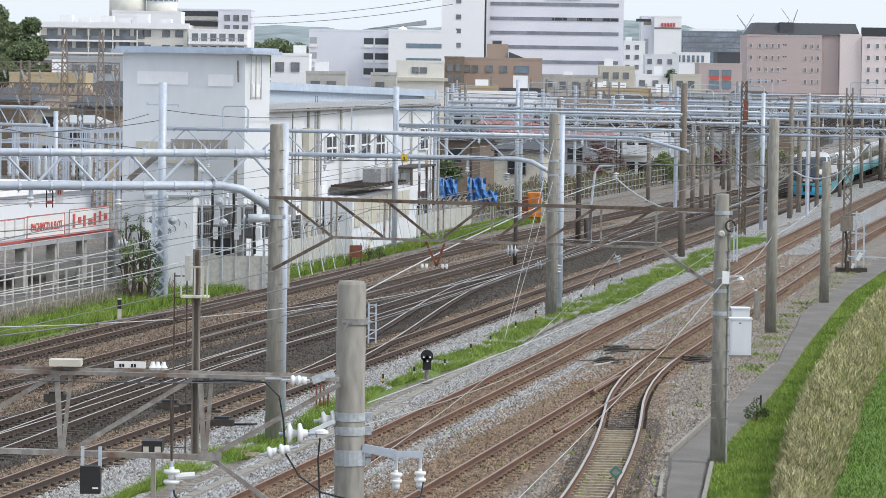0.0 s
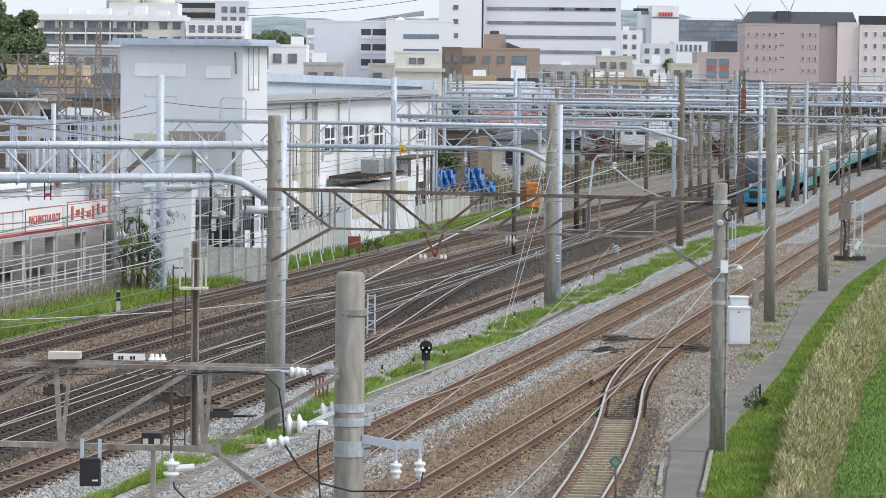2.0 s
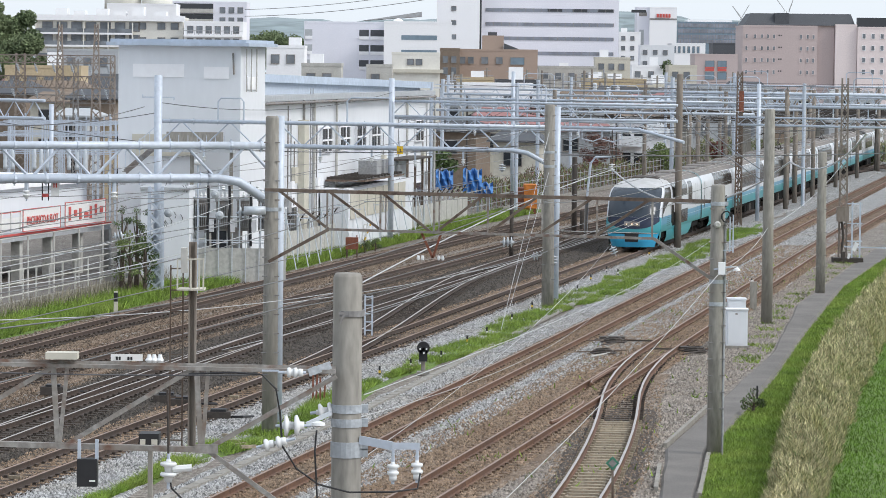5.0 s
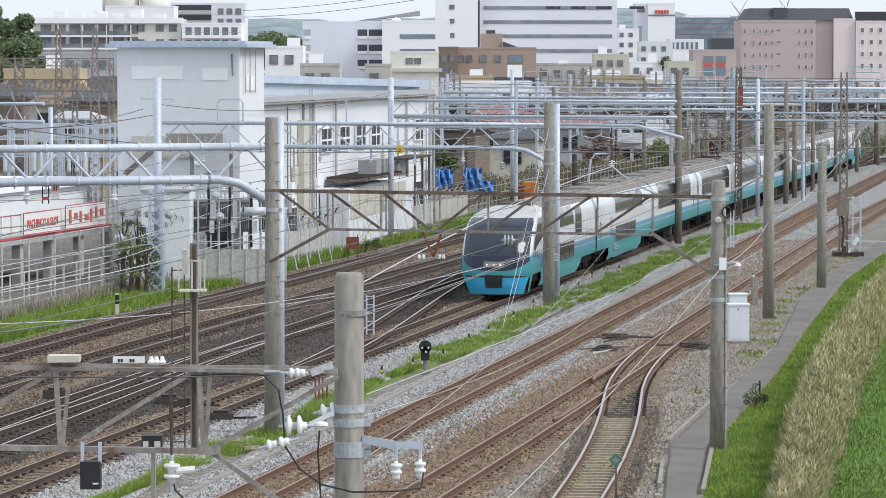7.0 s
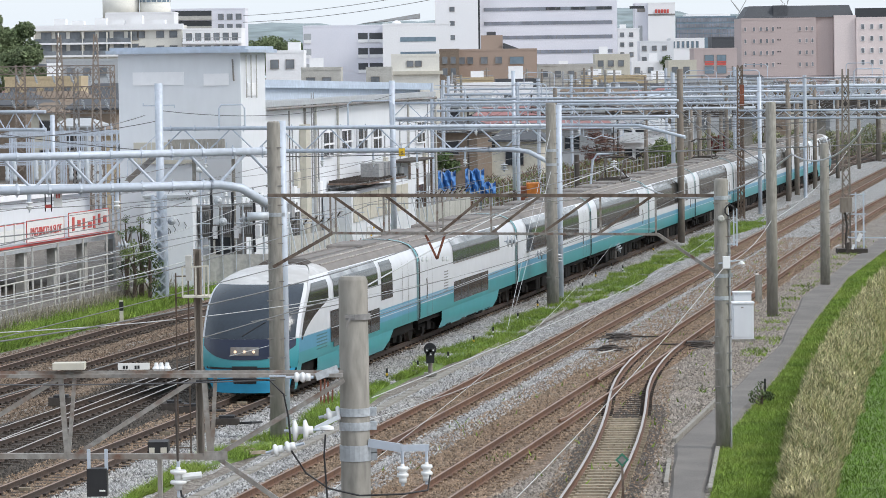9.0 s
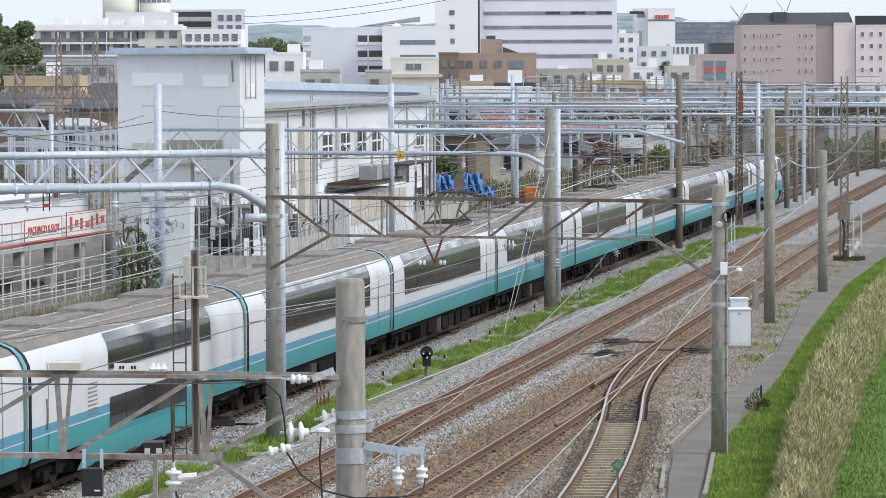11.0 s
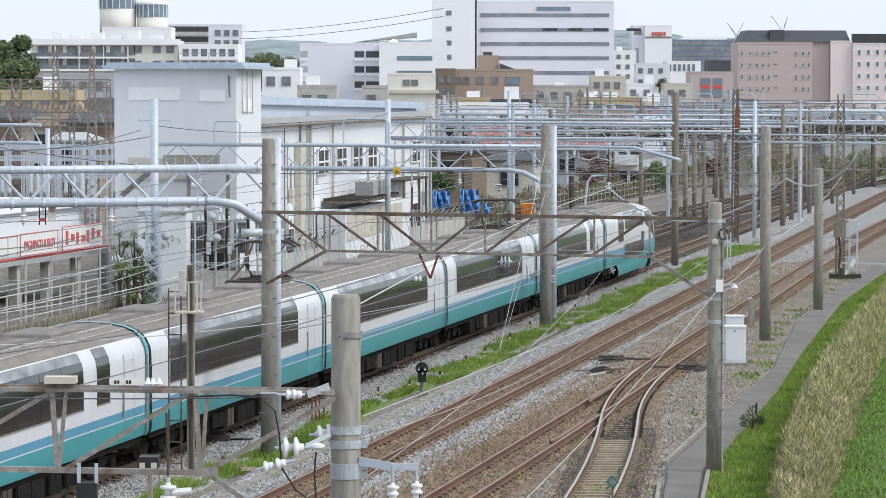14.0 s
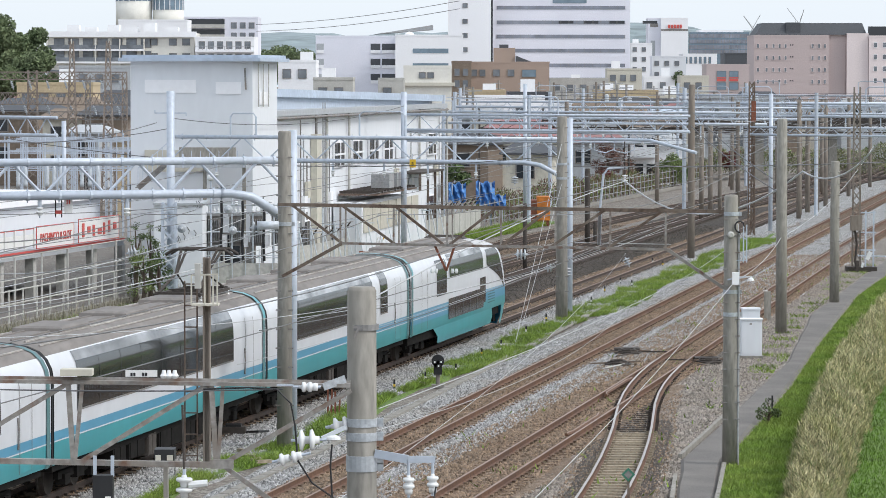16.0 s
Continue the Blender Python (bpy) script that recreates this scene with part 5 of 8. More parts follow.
# concrete cable trough between the lines, in separate lids
tgh = thing("cable_trough", "pale concrete cable trough with separate lids, partly overgrown", "trough", kind="structure")
lid = Shape().box(-0.12, -0.47, 0.0, 0.12, 0.47, 0.07).box(-0.04, -0.49, 0.02, 0.04, -0.47, 0.06).mesh("trough_lid", M["concrete"])
y = 78.0
while y < 200:
    off = lerp(y, ((78, -1.75), (101, -1.75), (122, -2.15), (152, -2.85), (200, -3.1)))
    p = beside("inner", y, off, 0.03)
    ob = new("trough_lid", lid)
    ob.parent = tgh
    ob.matrix_basis = Matrix.Translation(p) @ Matrix.Rotation(-0.2 + 0.03 * noise.noise((y, 0, 5)), 4, "Z")
    y += 1.0
pt = thing("point_machine", "flat dark point machine with rods beside the switch", "machine")
x, y = 6.18, 128.15
part("case", Shape().box(x - 0.45, y - 0.3, 0.02, x + 0.45, y + 0.3, 0.22), "dark_steel", pt)
part("rod", Shape().bar((x - 0.6, y, 0.1), (x + 1.6, y - 0.3, 0.1), 0.05), "dark_steel", pt)
pt = thing("point_machine", "flat dark point machine at the switch blades", "machine")
x, y = 8.72, 124.22
part("case", Shape().box(x - 0.4, y - 0.3, 0.02, x + 0.4, y + 0.3, 0.2), "dark_steel", pt)
part("rod", Shape().bar((x - 1.4, y + 0.1, 0.1), (x + 0.9, y - 0.1, 0.1), 0.05), "dark_steel", pt)
for x, y, n_ in ((6.2, 127.6, 0), (8.8, 123.8, 1), (5.6, 122.5, 2)):
    cc = thing("cable_coil", "loose coil of dark cables and rods on the ballast", "cable", "cable coils")
    for k in range(3):
        part("loop", Shape().tube([(x + (0.45 - 0.1 * k) * math.cos(a_ * 0.7), y + (0.6 - 0.1 * k) * math.sin(a_ * 0.7), 0.10 + 0.05 * k) for a_ in range(10)], 0.03, 6), "dark_steel", cc)
    part("rod", Shape().bar((x - 0.9, y - 0.2, 0.12), (x + 0.8, y + 0.25, 0.16), 0.05), "rust", cc)
    part("rod", Shape().bar((x - 0.5, y - 1.6, 0.08), (x + 0.2, y - 0.4, 0.12), 0.04), "concrete_pale" if n_ == 2 else "dark_steel", cc)
rj = thing("relay_box", "rust-red box on legs beside the far track", "box")
x, y = -4.66, 190.89
part("case", Shape().box(x - 0.32, y - 0.3, 0.35, x + 0.32, y + 0.3, 0.78), "rust_red", rj)
for a in (-0.26, 0.26):
    part("leg", Shape().box(x + a - 0.04, y - 0.25, 0, x + a + 0.04, y + 0.25, 0.35), "dark_steel", rj)
rj = thing("relay_box", "small rust-red box on a post", "box")
x, y = -0.29, 219.71
part("case", Shape().box(x - 0.18, y - 0.2, 0.3, x + 0.18, y + 0.2, 0.85), "rust_red", rj)
part("leg", Shape().box(x - 0.05, y - 0.05, 0, x + 0.05, y + 0.05, 0.3), "dark_steel", rj)
ws = thing("limit_lamp", "white hooded lamps on a dark post at the path's edge", "lamp")
x, y = 20.48, 182.75
part("post", Shape().box(x - 0.1, y - 0.1, 0, x + 0.05, y + 0.1, 0.6), "dark_steel", ws)
part("hood", Shape().bar((x + 0.45, y, 0.65), (x + 0.65, y, 1.05), 0.2), "porcelain", ws)
part("hood", Shape().bar((x + 0.2, y, 0.25), (x + 0.28, y, 0.5), 0.12), "porcelain", ws)
part("bar", Shape().bar((x, y, 0.85), (x + 2.4, y, 0.8), 0.06), "galv", ws)
dt = thing("dry_bin", "rusty orange skip covered with an orange sheet", "skip")
x0, x1 = 5.08, 6.39
part("case", Shape().box(x0, 240, 0, x1, 243, 1.69), "rust_red", dt)
part("sheet", Shape().box(x0 + 0.5, 239.9, 0.37, x1 + 0.05, 242, 1.95), "orange", dt)
for a, b, t0, t1 in ((-0.05, 0.61, 1.65, 2.86), (1.75, 2.50, 1.46, 2.96), (2.52, 3.24, 1.21, 2.08)):
    rows = []
    for i in range(7):
        z = t0 + (t1 - t0) * i / 6
        rows.append([(a - 0.25 + (b - a + 0.5) * k / 8, 238 + 0.35 * math.sin(k * 2.1 + i) + 0.1 * i, z + 0.1 * math.sin(k * 1.7)) for k in range(9)])
    tp = thing("tarpaulin", "crumpled blue tarpaulin hung between thin posts", "tarpaulin", "blue tarpaulins")
    s = Shape().sheet(rows)
    s.add([tuple(Vector(p) + Vector((0, 0.3, 0))) for p in s.v], list(s.f))
    part("sheet", s, "tarp_blue", tp)
    for q in (a, b):
        part("post", Shape().bar((q, 238.3, 0), (q, 238.3, t1), 0.08), "galv", tp)


# ---- buildings ----
def block(name, x0, x1, y, deep, z1, material, label, category="building", skew=0.0, z0=-0.02, roof="concrete_pale", parapet=0.4):
    """A building with walls, roof slab and parapet; its front faces the camera's side."""
    b = thing(name, label, category)
    m = Matrix.Translation((x0, y, 0)) @ Matrix.Rotation(skew, 4, "Z")
    w = x1 - x0
    part("wall", Shape().box(0, 0, z0, w, deep, z1, m), material, b)
    s = Shape()
    for c in ((0 - .05, 0 - .05, w + .05, .25), (0 - .05, deep - .25, w + .05, deep + .05), (0 - .05, .25, .25, deep - .25), (w - .25, .25, w + .05, deep - .25)):
        s.box(c[0], c[1], z1, c[2], c[3], z1 + parapet, m)
    part("parapet", s, material, b)
    part("roof", Shape().box(.25, .25, z1 + 0.003, w - .25, deep - .25, z1 + 0.08, m), roof, b)
    return b, m, w


def windows(b, m, xs, zs, w, h, material="glass_dark", frame_material="steel_grey", name="window", sill=0.0):
    for x in xs:
        for z in zs:
            f = part(name, Shape().box(x, -0.10, z, x + w, 0.05, z + h, m), material, b)
            s = Shape()
            t = min(0.08, h * 0.08)
            s.box(x - t, -0.14, z - t, x + w + t, -0.02, z, m).box(x - t, -0.14, z + h, x + w + t, -0.02, z + h + t, m)
            s.box(x - t, -0.14, z, x, -0.02, z + h, m).box(x + w, -0.14, z, x + w + t, -0.02, z + h, m)
            part("frame", s, frame_material, f)


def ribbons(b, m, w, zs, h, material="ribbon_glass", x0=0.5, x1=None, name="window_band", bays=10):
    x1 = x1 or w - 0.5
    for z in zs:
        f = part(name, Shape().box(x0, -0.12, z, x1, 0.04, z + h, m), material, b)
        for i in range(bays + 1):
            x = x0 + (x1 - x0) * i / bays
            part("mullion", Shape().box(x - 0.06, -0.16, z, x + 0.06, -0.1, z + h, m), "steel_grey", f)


# the tall white block and the long shed beside the tracks
b = thing("signal_building", "tall white rendered railway building with a pale blue roof edge", "building")
sk = -0.20
m = Matrix.Translation((-14.98, 168, 0)) @ Matrix.Rotation(sk, 4, "Z")
w = (-9.25 - -14.98) / math.cos(sk)
TZ = 10.54
part("wall", Shape().box(0, 0, 0, w, 4.6, TZ, m), "white_wall", b)
part("roof", Shape().box(-0.45, -0.5, TZ, w + 0.5, 5.0, TZ + 0.16, m).box(-0.3, -0.35, TZ + 0.16, w + 0.35, 4.9, TZ + 0.3, m), "blue_roof", b, "pale blue roof edge")
for x0, x1, z0, z1 in ((0.7, 3.15, TZ - 1.45, TZ - 0.85), (4.1, 5.3, TZ - 1.5, TZ - 0.95)):
    part("panel", Shape().box(x0, -0.05, z0, x1, 0.02, z1, m), "white_panel", b, "bricked-up white window panel")
part("vent_panel", Shape().box(w - 0.02, 1.2, TZ - 2.0, w + 0.06, 2.9, TZ - 1.4, m), "white_panel", b)
for q in (0.7, 1.6, 2.6):
    part("pipe", Shape().tube([m @ Vector((w + 0.1, q, TZ - 0.1)), m @ Vector((w + 0.1, q, TZ - 2.1))], 0.03, 6), "concrete_pale", b)
part("pipe", Shape().tube([m @ Vector((w - 0.35, -0.08, TZ - 0.3)), m @ Vector((w - 0.3, -0.08, TZ - 1.3))], 0.04, 6), "steel_grey", b)
part("slat_panel", Shape().box(0.7, -0.10, TZ - 5.1, 3.6, 0.0, TZ - 4.1, m), "cream_wall", b, "pale slatted panel")
part("door", Shape().box(4.6, -0.06, 0, 6.0, 0.0, 2.2, m), "steel_grey", b)
windows(b, m, (4.3,), (TZ - 9.3,), 1.0, 1.3, "glass_dark")

sh = thing("long_shed", "long white two-storey railway shed with a pale blue roof", "building")
sx, sy = -8.92, 171
ex, ey = -0.73, 226
ang = math.atan2(ey - sy, ex - sx)
m = Matrix.Translation((sx, sy, 0)) @ Matrix.Rotation(ang, 4, "Z")
L = math.hypot(ex - sx, ey - sy)
SZ = 7.94
part("wall", Shape().box(0, 0, 0, L, 5.5, SZ, m), "white_wall", sh)
part("ledge", Shape().box(-0.2, -0.35, SZ, L + 0.2, 5.5, SZ + 0.28, m), "grey_wall", sh, "grey parapet ledge")
part("gutter", Shape().tube([m @ Vector((0, -0.4, SZ - 0.1)), m @ Vector((L, -0.4, SZ - 0.1))], 0.07, 8), "steel_grey", sh)
part("upper_wall", Shape().add([m @ Vector(v) for v in ((5.0, 1.0, SZ + 0.28), (L - 2, 0.5, SZ + 0.28), (L - 2, 5.4, SZ + 0.28), (5.0, 5.4, SZ + 0.28), (5.0, 1.0, SZ + 1.0), (L - 2, 0.5, SZ + 0.5), (L - 2, 5.4, SZ + 0.5), (5.0, 5.4, SZ + 1.0))],
     [(3, 2, 1, 0), (4, 5, 6, 7), (0, 1, 5, 4), (1, 2, 6, 5), (2, 3, 7, 6), (3, 0, 4, 7)]), "grey_blue_wall", sh, "bluish grey set-back wall")
part("roof", Shape().add([m @ Vector(v) for v in ((4.2, 0.75, SZ + 0.94), (L + 1.2, 0.1, SZ + 0.40), (L + 1.2, 5.9, SZ + 0.42), (4.2, 5.9, SZ + 1.0), (4.2, 0.8, SZ + 1.34), (L + 1.2, 0.1, SZ + 0.80), (L + 1.2, 5.9, SZ + 0.80), (4.2, 5.9, SZ + 1.34))],
     [(3, 2, 1, 0), (4, 5, 6, 7), (0, 1, 5, 4), (1, 2, 6, 5), (2, 3, 7, 6), (3, 0, 4, 7)]), "blue_roof", sh, "pale blue sheet roof that falls towards the town")
part("end_wall", Shape().box(L - 2, 0.6, SZ + 0.28, L, 5.4, SZ + 0.42, m), "white_wall", sh)
windows(sh, m, [17.8, 23.3, 28.5, 33.4, 49.6], (SZ - 2.75,), 3.0, 1.2, "glass_dark", "white_panel")
for x in (17.8, 23.3, 28.5, 33.4, 49.6):
    part("glazing_bar", Shape().box(x + 1.4, -0.18, SZ - 2.75, x + 1.6, -0.15, SZ - 1.55, m).box(x, -0.18, SZ - 2.2, x + 3.0, -0.15, SZ - 2.1, m), "white_panel", sh)
windows(sh, m, (8, 49), (0.4,), 3.0, 2.2, "glass_dark", "white_panel")
part("canopy", Shape().box(19, -2.2, 3.62, 32, -0.1, 3.72, m), "rust", sh, "dark brown lean-to roof")
for x in range(12):
    part("batten", Shape().box(19.3 + x * 1.05, -2.25, 3.72, 19.5 + x * 1.05, -0.1, 3.86, m), "dark_steel", sh)
part("canopy", Shape().box(38, -1.5, 4.25, 47, -0.1, 4.36, m), "dark_steel", sh, "dark brown lean-to roof")
for x in (38.3, 41.2, 44.0, 46.6):
    part("canopy_post", Shape().box(x, -1.45, 0, x + 0.12, -1.33, 4.25, m), "rust", sh)
part("lean_to", Shape().box(17.5, -1.6, 0, 39, -0.1, 3.3, m), "white_wall", sh, "white lean-to wall")
for x in (18.0, 20.6, 23.2, 25.8, 28.4, 31.0, 33.6):
    part("cream_panel", Shape().box(x, -1.66, 1.7, x + 2.4, -1.6, 3.15, m), "cream_wall", sh, "cream wall panel of the lean-to")
for x in (24.5, 27.0):
    part("ventilator", Shape().box(x, -1.9, 3.86, x + 1.6, -0.9, 4.6, m), "galv_dull", sh, "grey ventilator box on the lean-to roof")
for x in (12.5, 15.5, 22, 46, 57):
    part("downpipe", Shape().tube([m @ Vector((x, -0.14, SZ)), m @ Vector((x, -0.14, 0.4))], 0.07, 8), "concrete_pale" if x > 14 else "steel_grey", sh)
part("duct", Shape().box(11.6, -0.35, 0.0, 12.9, -0.02, SZ - 1.0, m), "cream_wall", sh, "cream upright duct")
part("cooling_unit", Shape().box(28.5, -1.7, 3.86, 31.8, -0.7, 4.25, m), "galv_dull", sh, "grey ventilation unit on the lean-to")

for k, x in enumerate((8.5, 9.3, 10.2, 14.6, 16.4, 37.5, 40.2, 43.0, 52.5, 54.0)):
    top = SZ - 0.3 - 0.9 * (k % 3)
    part("conduit", Shape().tube([m @ Vector((x, -0.10, 0.3)), m @ Vector((x, -0.10, top)), m @ Vector((x + 0.8 * (k % 2), -0.10, top + 0.05))], 0.035, 6), "galv_dull" if k % 2 else "steel_grey", sh)
    part("junction_case", Shape().box(x - 0.3, -0.22, 2.4 + 0.7 * (k % 3), x + 0.5, -0.04, 3.2 + 0.7 * (k % 3), m), ("galv_dull", "white_panel", "cream_wall")[k % 3], sh, "small wall-mounted case")
for x in (13.5, 14.1):
    part("ladder_stile", Shape().bar(m @ Vector((x, -0.3, 0.5)), m @ Vector((x, -0.3, SZ + 0.6)), 0.05), "galv_dull", sh)
for k in range(22):
    part("ladder_rung", Shape().bar(m @ Vector((13.5, -0.3, 0.8 + k * 0.32)), m @ Vector((14.1, -0.3, 0.8 + k * 0.32)), 0.035), "galv_dull", sh)
# white annex wall and store beside it
tk = thing("annex", "low white annex wall marked with dark hooks", "building")
part("wall", Shape().box(-13.17, 159.2, 0, -11.04, 163, 4.17), "white_wall", tk)
part("coping", Shape().box(-13.22, 159.1, 4.17, -10.99, 163.1, 4.27), "grey_wall", tk)
rs = random.Random(4)
for k in range(9):
    q, z = -12.41 + rs.uniform(0, 1.3), rs.uniform(2.6, 4.8)
    part("hook", Shape().tube([(q, 159.17, z), (q + 0.1, 159.15, z - 0.16), (q + 0.05, 159.15, z - 0.3)], 0.014, 5), "black", tk)
st = thing("store_building", "long low white store with red trim and signs", "building")
SA = math.atan2(0.976, 0.219)
sm = Matrix.Translation((-21.2, 145, 0)) @ Matrix.Rotation(SA, 4, "Z")
part("wall", Shape().box(-6, 0.8, 2.2, 24.8, 6.5, 4.15, sm), "white_wall", st)
part("deck_edge", Shape().box(-6, -0.3, 1.95, 25.0, 6.5, 2.2, sm), "grey_wall", st, "grey concrete deck edge")
part("back_wall", Shape().box(-6, 5.9, 0, 24.8, 6.3, 1.95, sm), "concrete_pale", st, "pale grey back wall under the deck")
for q in range(8):
    part("column", Shape().box(-4 + q * 4.2, -0.1, 0, -3.6 + q * 4.2, 0.3, 1.95, sm), "concrete_pale", st)
part("roof", Shape().box(-6, 0.5, 4.15, 25.2, 6.8, 4.5, sm), "white_panel", st, "pale roof edge")
part("red_trim", Shape().box(-6, -0.36, 2.20, 25.0, -0.31, 2.29, sm), "sign_red", st, "red trim board")


def board(name, x0, x1, z0, z1, label):
    """A sign board along the store's deck edge, from x0 to x1 metres along it."""
    s = thing(name, label, "sign")
    part("panel", Shape().box(x0, -0.5, z0, x1, -0.47, z1, sm), "sign_white", s)
    part("prop", Shape().box(x0 + 0.5, -0.47, z0 + 0.3, x0 + 0.6, -0.30, z0 + 0.4, sm).box(x1 - 0.6, -0.47, z0 + 0.3, x1 - 0.5, -0.30, z0 + 0.4, sm), "galv_dull", s)
    e = 0.03
    part("border", Shape().box(x0 - e, -0.515, z1, x1 + e, -0.48, z1 + e, sm).box(x0 - e, -0.515, z0 - e, x1 + e, -0.48, z0, sm).box(x0 - e, -0.515, z0, x0, -0.48, z1, sm).box(x1, -0.515, z0, x1 + e, -0.48, z1, sm), "sign_red", s)
    return s


def words(text, x, y, z, size, material, parent, width=None, turn=0.0):
    c = bpy.data.curves.new("lettering", "FONT")
    c.body, c.size, c.extrude, c.align_x = text, size, 0.01, "LEFT"
    ob = new("lettering_source", c)
    dg = bpy.context.evaluated_depsgraph_get()
    me = bpy.data.meshes.new_from_object(ob.evaluated_get(dg))
    bpy.data.objects.remove(ob)
    xs = [v.co.x for v in me.vertices]
    k = (width / (max(xs) - min(xs))) if width else 1.0
    me.transform(Matrix.Translation((x, y, z)) @ Matrix.Rotation(turn, 4, "Z") @ Matrix.Rotation(radians(90), 4, "X") @ Matrix.Diagonal((k, 1, 1, 1)))
    me.materials.clear()
    me.materials.append(M[material])
    o = new("lettering", me)
    o.parent = parent
    return o


sgn = board("shop_sign", 12.1, 17.1, 2.38, 3.30, "white sign board with red lettering, PACHINCO and SLOT")
p = sm @ Vector((12.5, -0.53, 2.64))
words("PACHINCO & SLOT", p.x, p.y, p.z, 0.52, "sign_red", sgn, 4.2, SA)
sgn = board("shop_sign", 17.8, 23.6, 2.38, 3.40, "white sign board with a red logo")
for i, (w_, lo, hi) in enumerate(((0.30, 0, 0.62), (0.42, 0.18, 0.45), (0.30, 0, 0.5), (0.55, 0.05, 0.3), (0.30, 0, 0.55), (0.30, 0.1, 0.62), (0.45, 0.2, 0.5))):
    xx = 18.25 + i * 0.75
    part("logo_bar", Shape().box(xx, -0.53, 2.60 + lo, xx + w_, -0.505, 2.60 + hi, sm), "sign_red", sgn)
fr = thing("red_railing", "white framed railing with a red rim on the store", "railing")
part("rim", Shape().box(-6, -0.46, 3.22, 11.9, -0.38, 3.27, sm), "sign_red", fr)
part("infill", Shape().box(-6, -0.40, 2.52, 11.9, -0.37, 3.0, sm), "sign_white", fr, "white railing panel")
for i in range(15):
    part("bar", Shape().box(-5.6 + i * 1.25, -0.47, 2.42, -5.5 + i * 1.25, -0.40, 3.30, sm), "sign_white", fr)


# small things on and beside the tracks
jb = thing("junction_box", "small white junction box on the concrete pole", "box")
part("case", Shape().box(7.00, 90.45, 4.61, 7.17, 90.65, 4.91), "white_panel", jb)
part("bracket", Shape().bar((6.91, 90.80, 4.72), (7.35, 90.60, 4.80), 0.04), "galv", jb)
lf = thing("ladder_frame", "narrow grey-blue ladder frame beside the track", "frame")
x, y = -2.54, 129.43
for q in (-0.1, 0.16):
    part("stile", Shape().bar((x + q, y, 0), (x + q, y, 1.5), 0.06), "galv", lf)
for k in range(5):
    part("rung", Shape().bar((x - 0.1, y, 0.25 + k * 0.3), (x + 0.16, y, 0.25 + k * 0.3), 0.04), "galv", lf)
rb = thing("rusty_cluster", "cluster of rusty upright rods beside the pole", "scrap")
for k, px in enumerate((-3.60, -3.51, -3.39, -3.28)):
    part("rod", Shape().bar((px, 104, 0), (px + 0.03 * (k % 2), 104, 0.89 - 0.08 * k), 0.05), "rust_red", rb)
rj = random.Random(8)
for x, y in ((-5.22, 92.00), (-4.98, 91.21), (-5.42, 93.37), (-4.76, 90.70), (-0.84, 115.88), (-1.10, 114.35)):
    d = thing("timber_scrap", "short pale scrap of timber on the ballast", "scrap", "timber scraps")
    m = Matrix.Translation((x, y, 0.08)) @ Matrix.Rotation(rj.uniform(-1.2, 1.2), 4, "Z")
    part("board", Shape().box(-0.22, -0.05, 0, 0.22, 0.05, 0.08, m), "sleeper_tan", d)
for key, ys, off in (("platform", (83.5, 96, 104.5, 118), -0.1), ("third", (110, 121), 0.2), ("second", (121,), 0.5), ("inner", (214,), 0.4)):
    for y in ys:
        d = thing("rail_contact", "small cream contact board beside the rail", "board", "rail contacts")
        p = beside(key, y, off, 0.07)
        m = Matrix.Translation(p) @ Matrix.Rotation(-0.2, 4, "Z")
        part("board", Shape().box(-0.14, -0.06, 0, 0.14, 0.06, 0.07, m), "sleeper_tan", d)
for x, y in ((-6.00, 98.54), (-7.22, 102.16), (-7.78, 103.29), (-11.26, 105.51)):
    d = thing("point_machine", "low dark switch machine with cables beside the rails", "machine")
    part("case", Shape().box(x - 0.35, y - 0.25, 0.02, x + 0.35, y + 0.25, 0.25), "dark_steel", d)
    part("lid", Shape().box(x - 0.2, y - 0.2, 0.25, x + 0.22, y + 0.2, 0.32), "black", d)
    part("cable", Shape().tube([(x + 0.35, y, 0.1), (x + 0.7, y - 0.3, 0.14), (x + 0.95, y + 0.2, 0.1)], 0.035, 6), "black", d)


# ---- the town behind ----
def far_block(name, px0, px1, y, top, material, label, deep=25.0, bands=(), band_h=1.6, glass="ribbon_glass", skew=0.0, roof="concrete_pale", bays=10, x_in=0.8):
    b, m, w = block(name, px0, px1, y, deep, top, material, label, skew=skew, roof=roof)
    ribbons(b, m, w, bands, band_h, glass, x_in, w - x_in, bays=bays)
    return b, m, w


# white terraced apartments
b, m, w = block("apartment_building", -89.67, -57.22, 800, 18, 19.46, "cream_pale", "long cream apartment block with white balconies")
for z in (16.10, 13.36, 10.62):
    part("balcony", Shape().box(0.0, -1.4, z - 0.3, w * 0.66, 0, z + 0.1, m), "white_panel", b, "long white balcony")
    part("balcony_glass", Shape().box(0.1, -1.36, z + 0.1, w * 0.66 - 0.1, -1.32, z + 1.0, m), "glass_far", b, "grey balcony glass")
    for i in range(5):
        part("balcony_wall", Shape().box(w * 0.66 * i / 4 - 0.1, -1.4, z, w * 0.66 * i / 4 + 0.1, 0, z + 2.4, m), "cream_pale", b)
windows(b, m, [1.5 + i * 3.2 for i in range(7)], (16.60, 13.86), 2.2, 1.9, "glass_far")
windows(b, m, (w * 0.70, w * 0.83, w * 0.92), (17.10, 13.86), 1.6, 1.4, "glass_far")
part("eave", Shape().box(-0.5, -1.0, 18.84, w + 0.5, 0, 20.09, m), "white_panel", b)
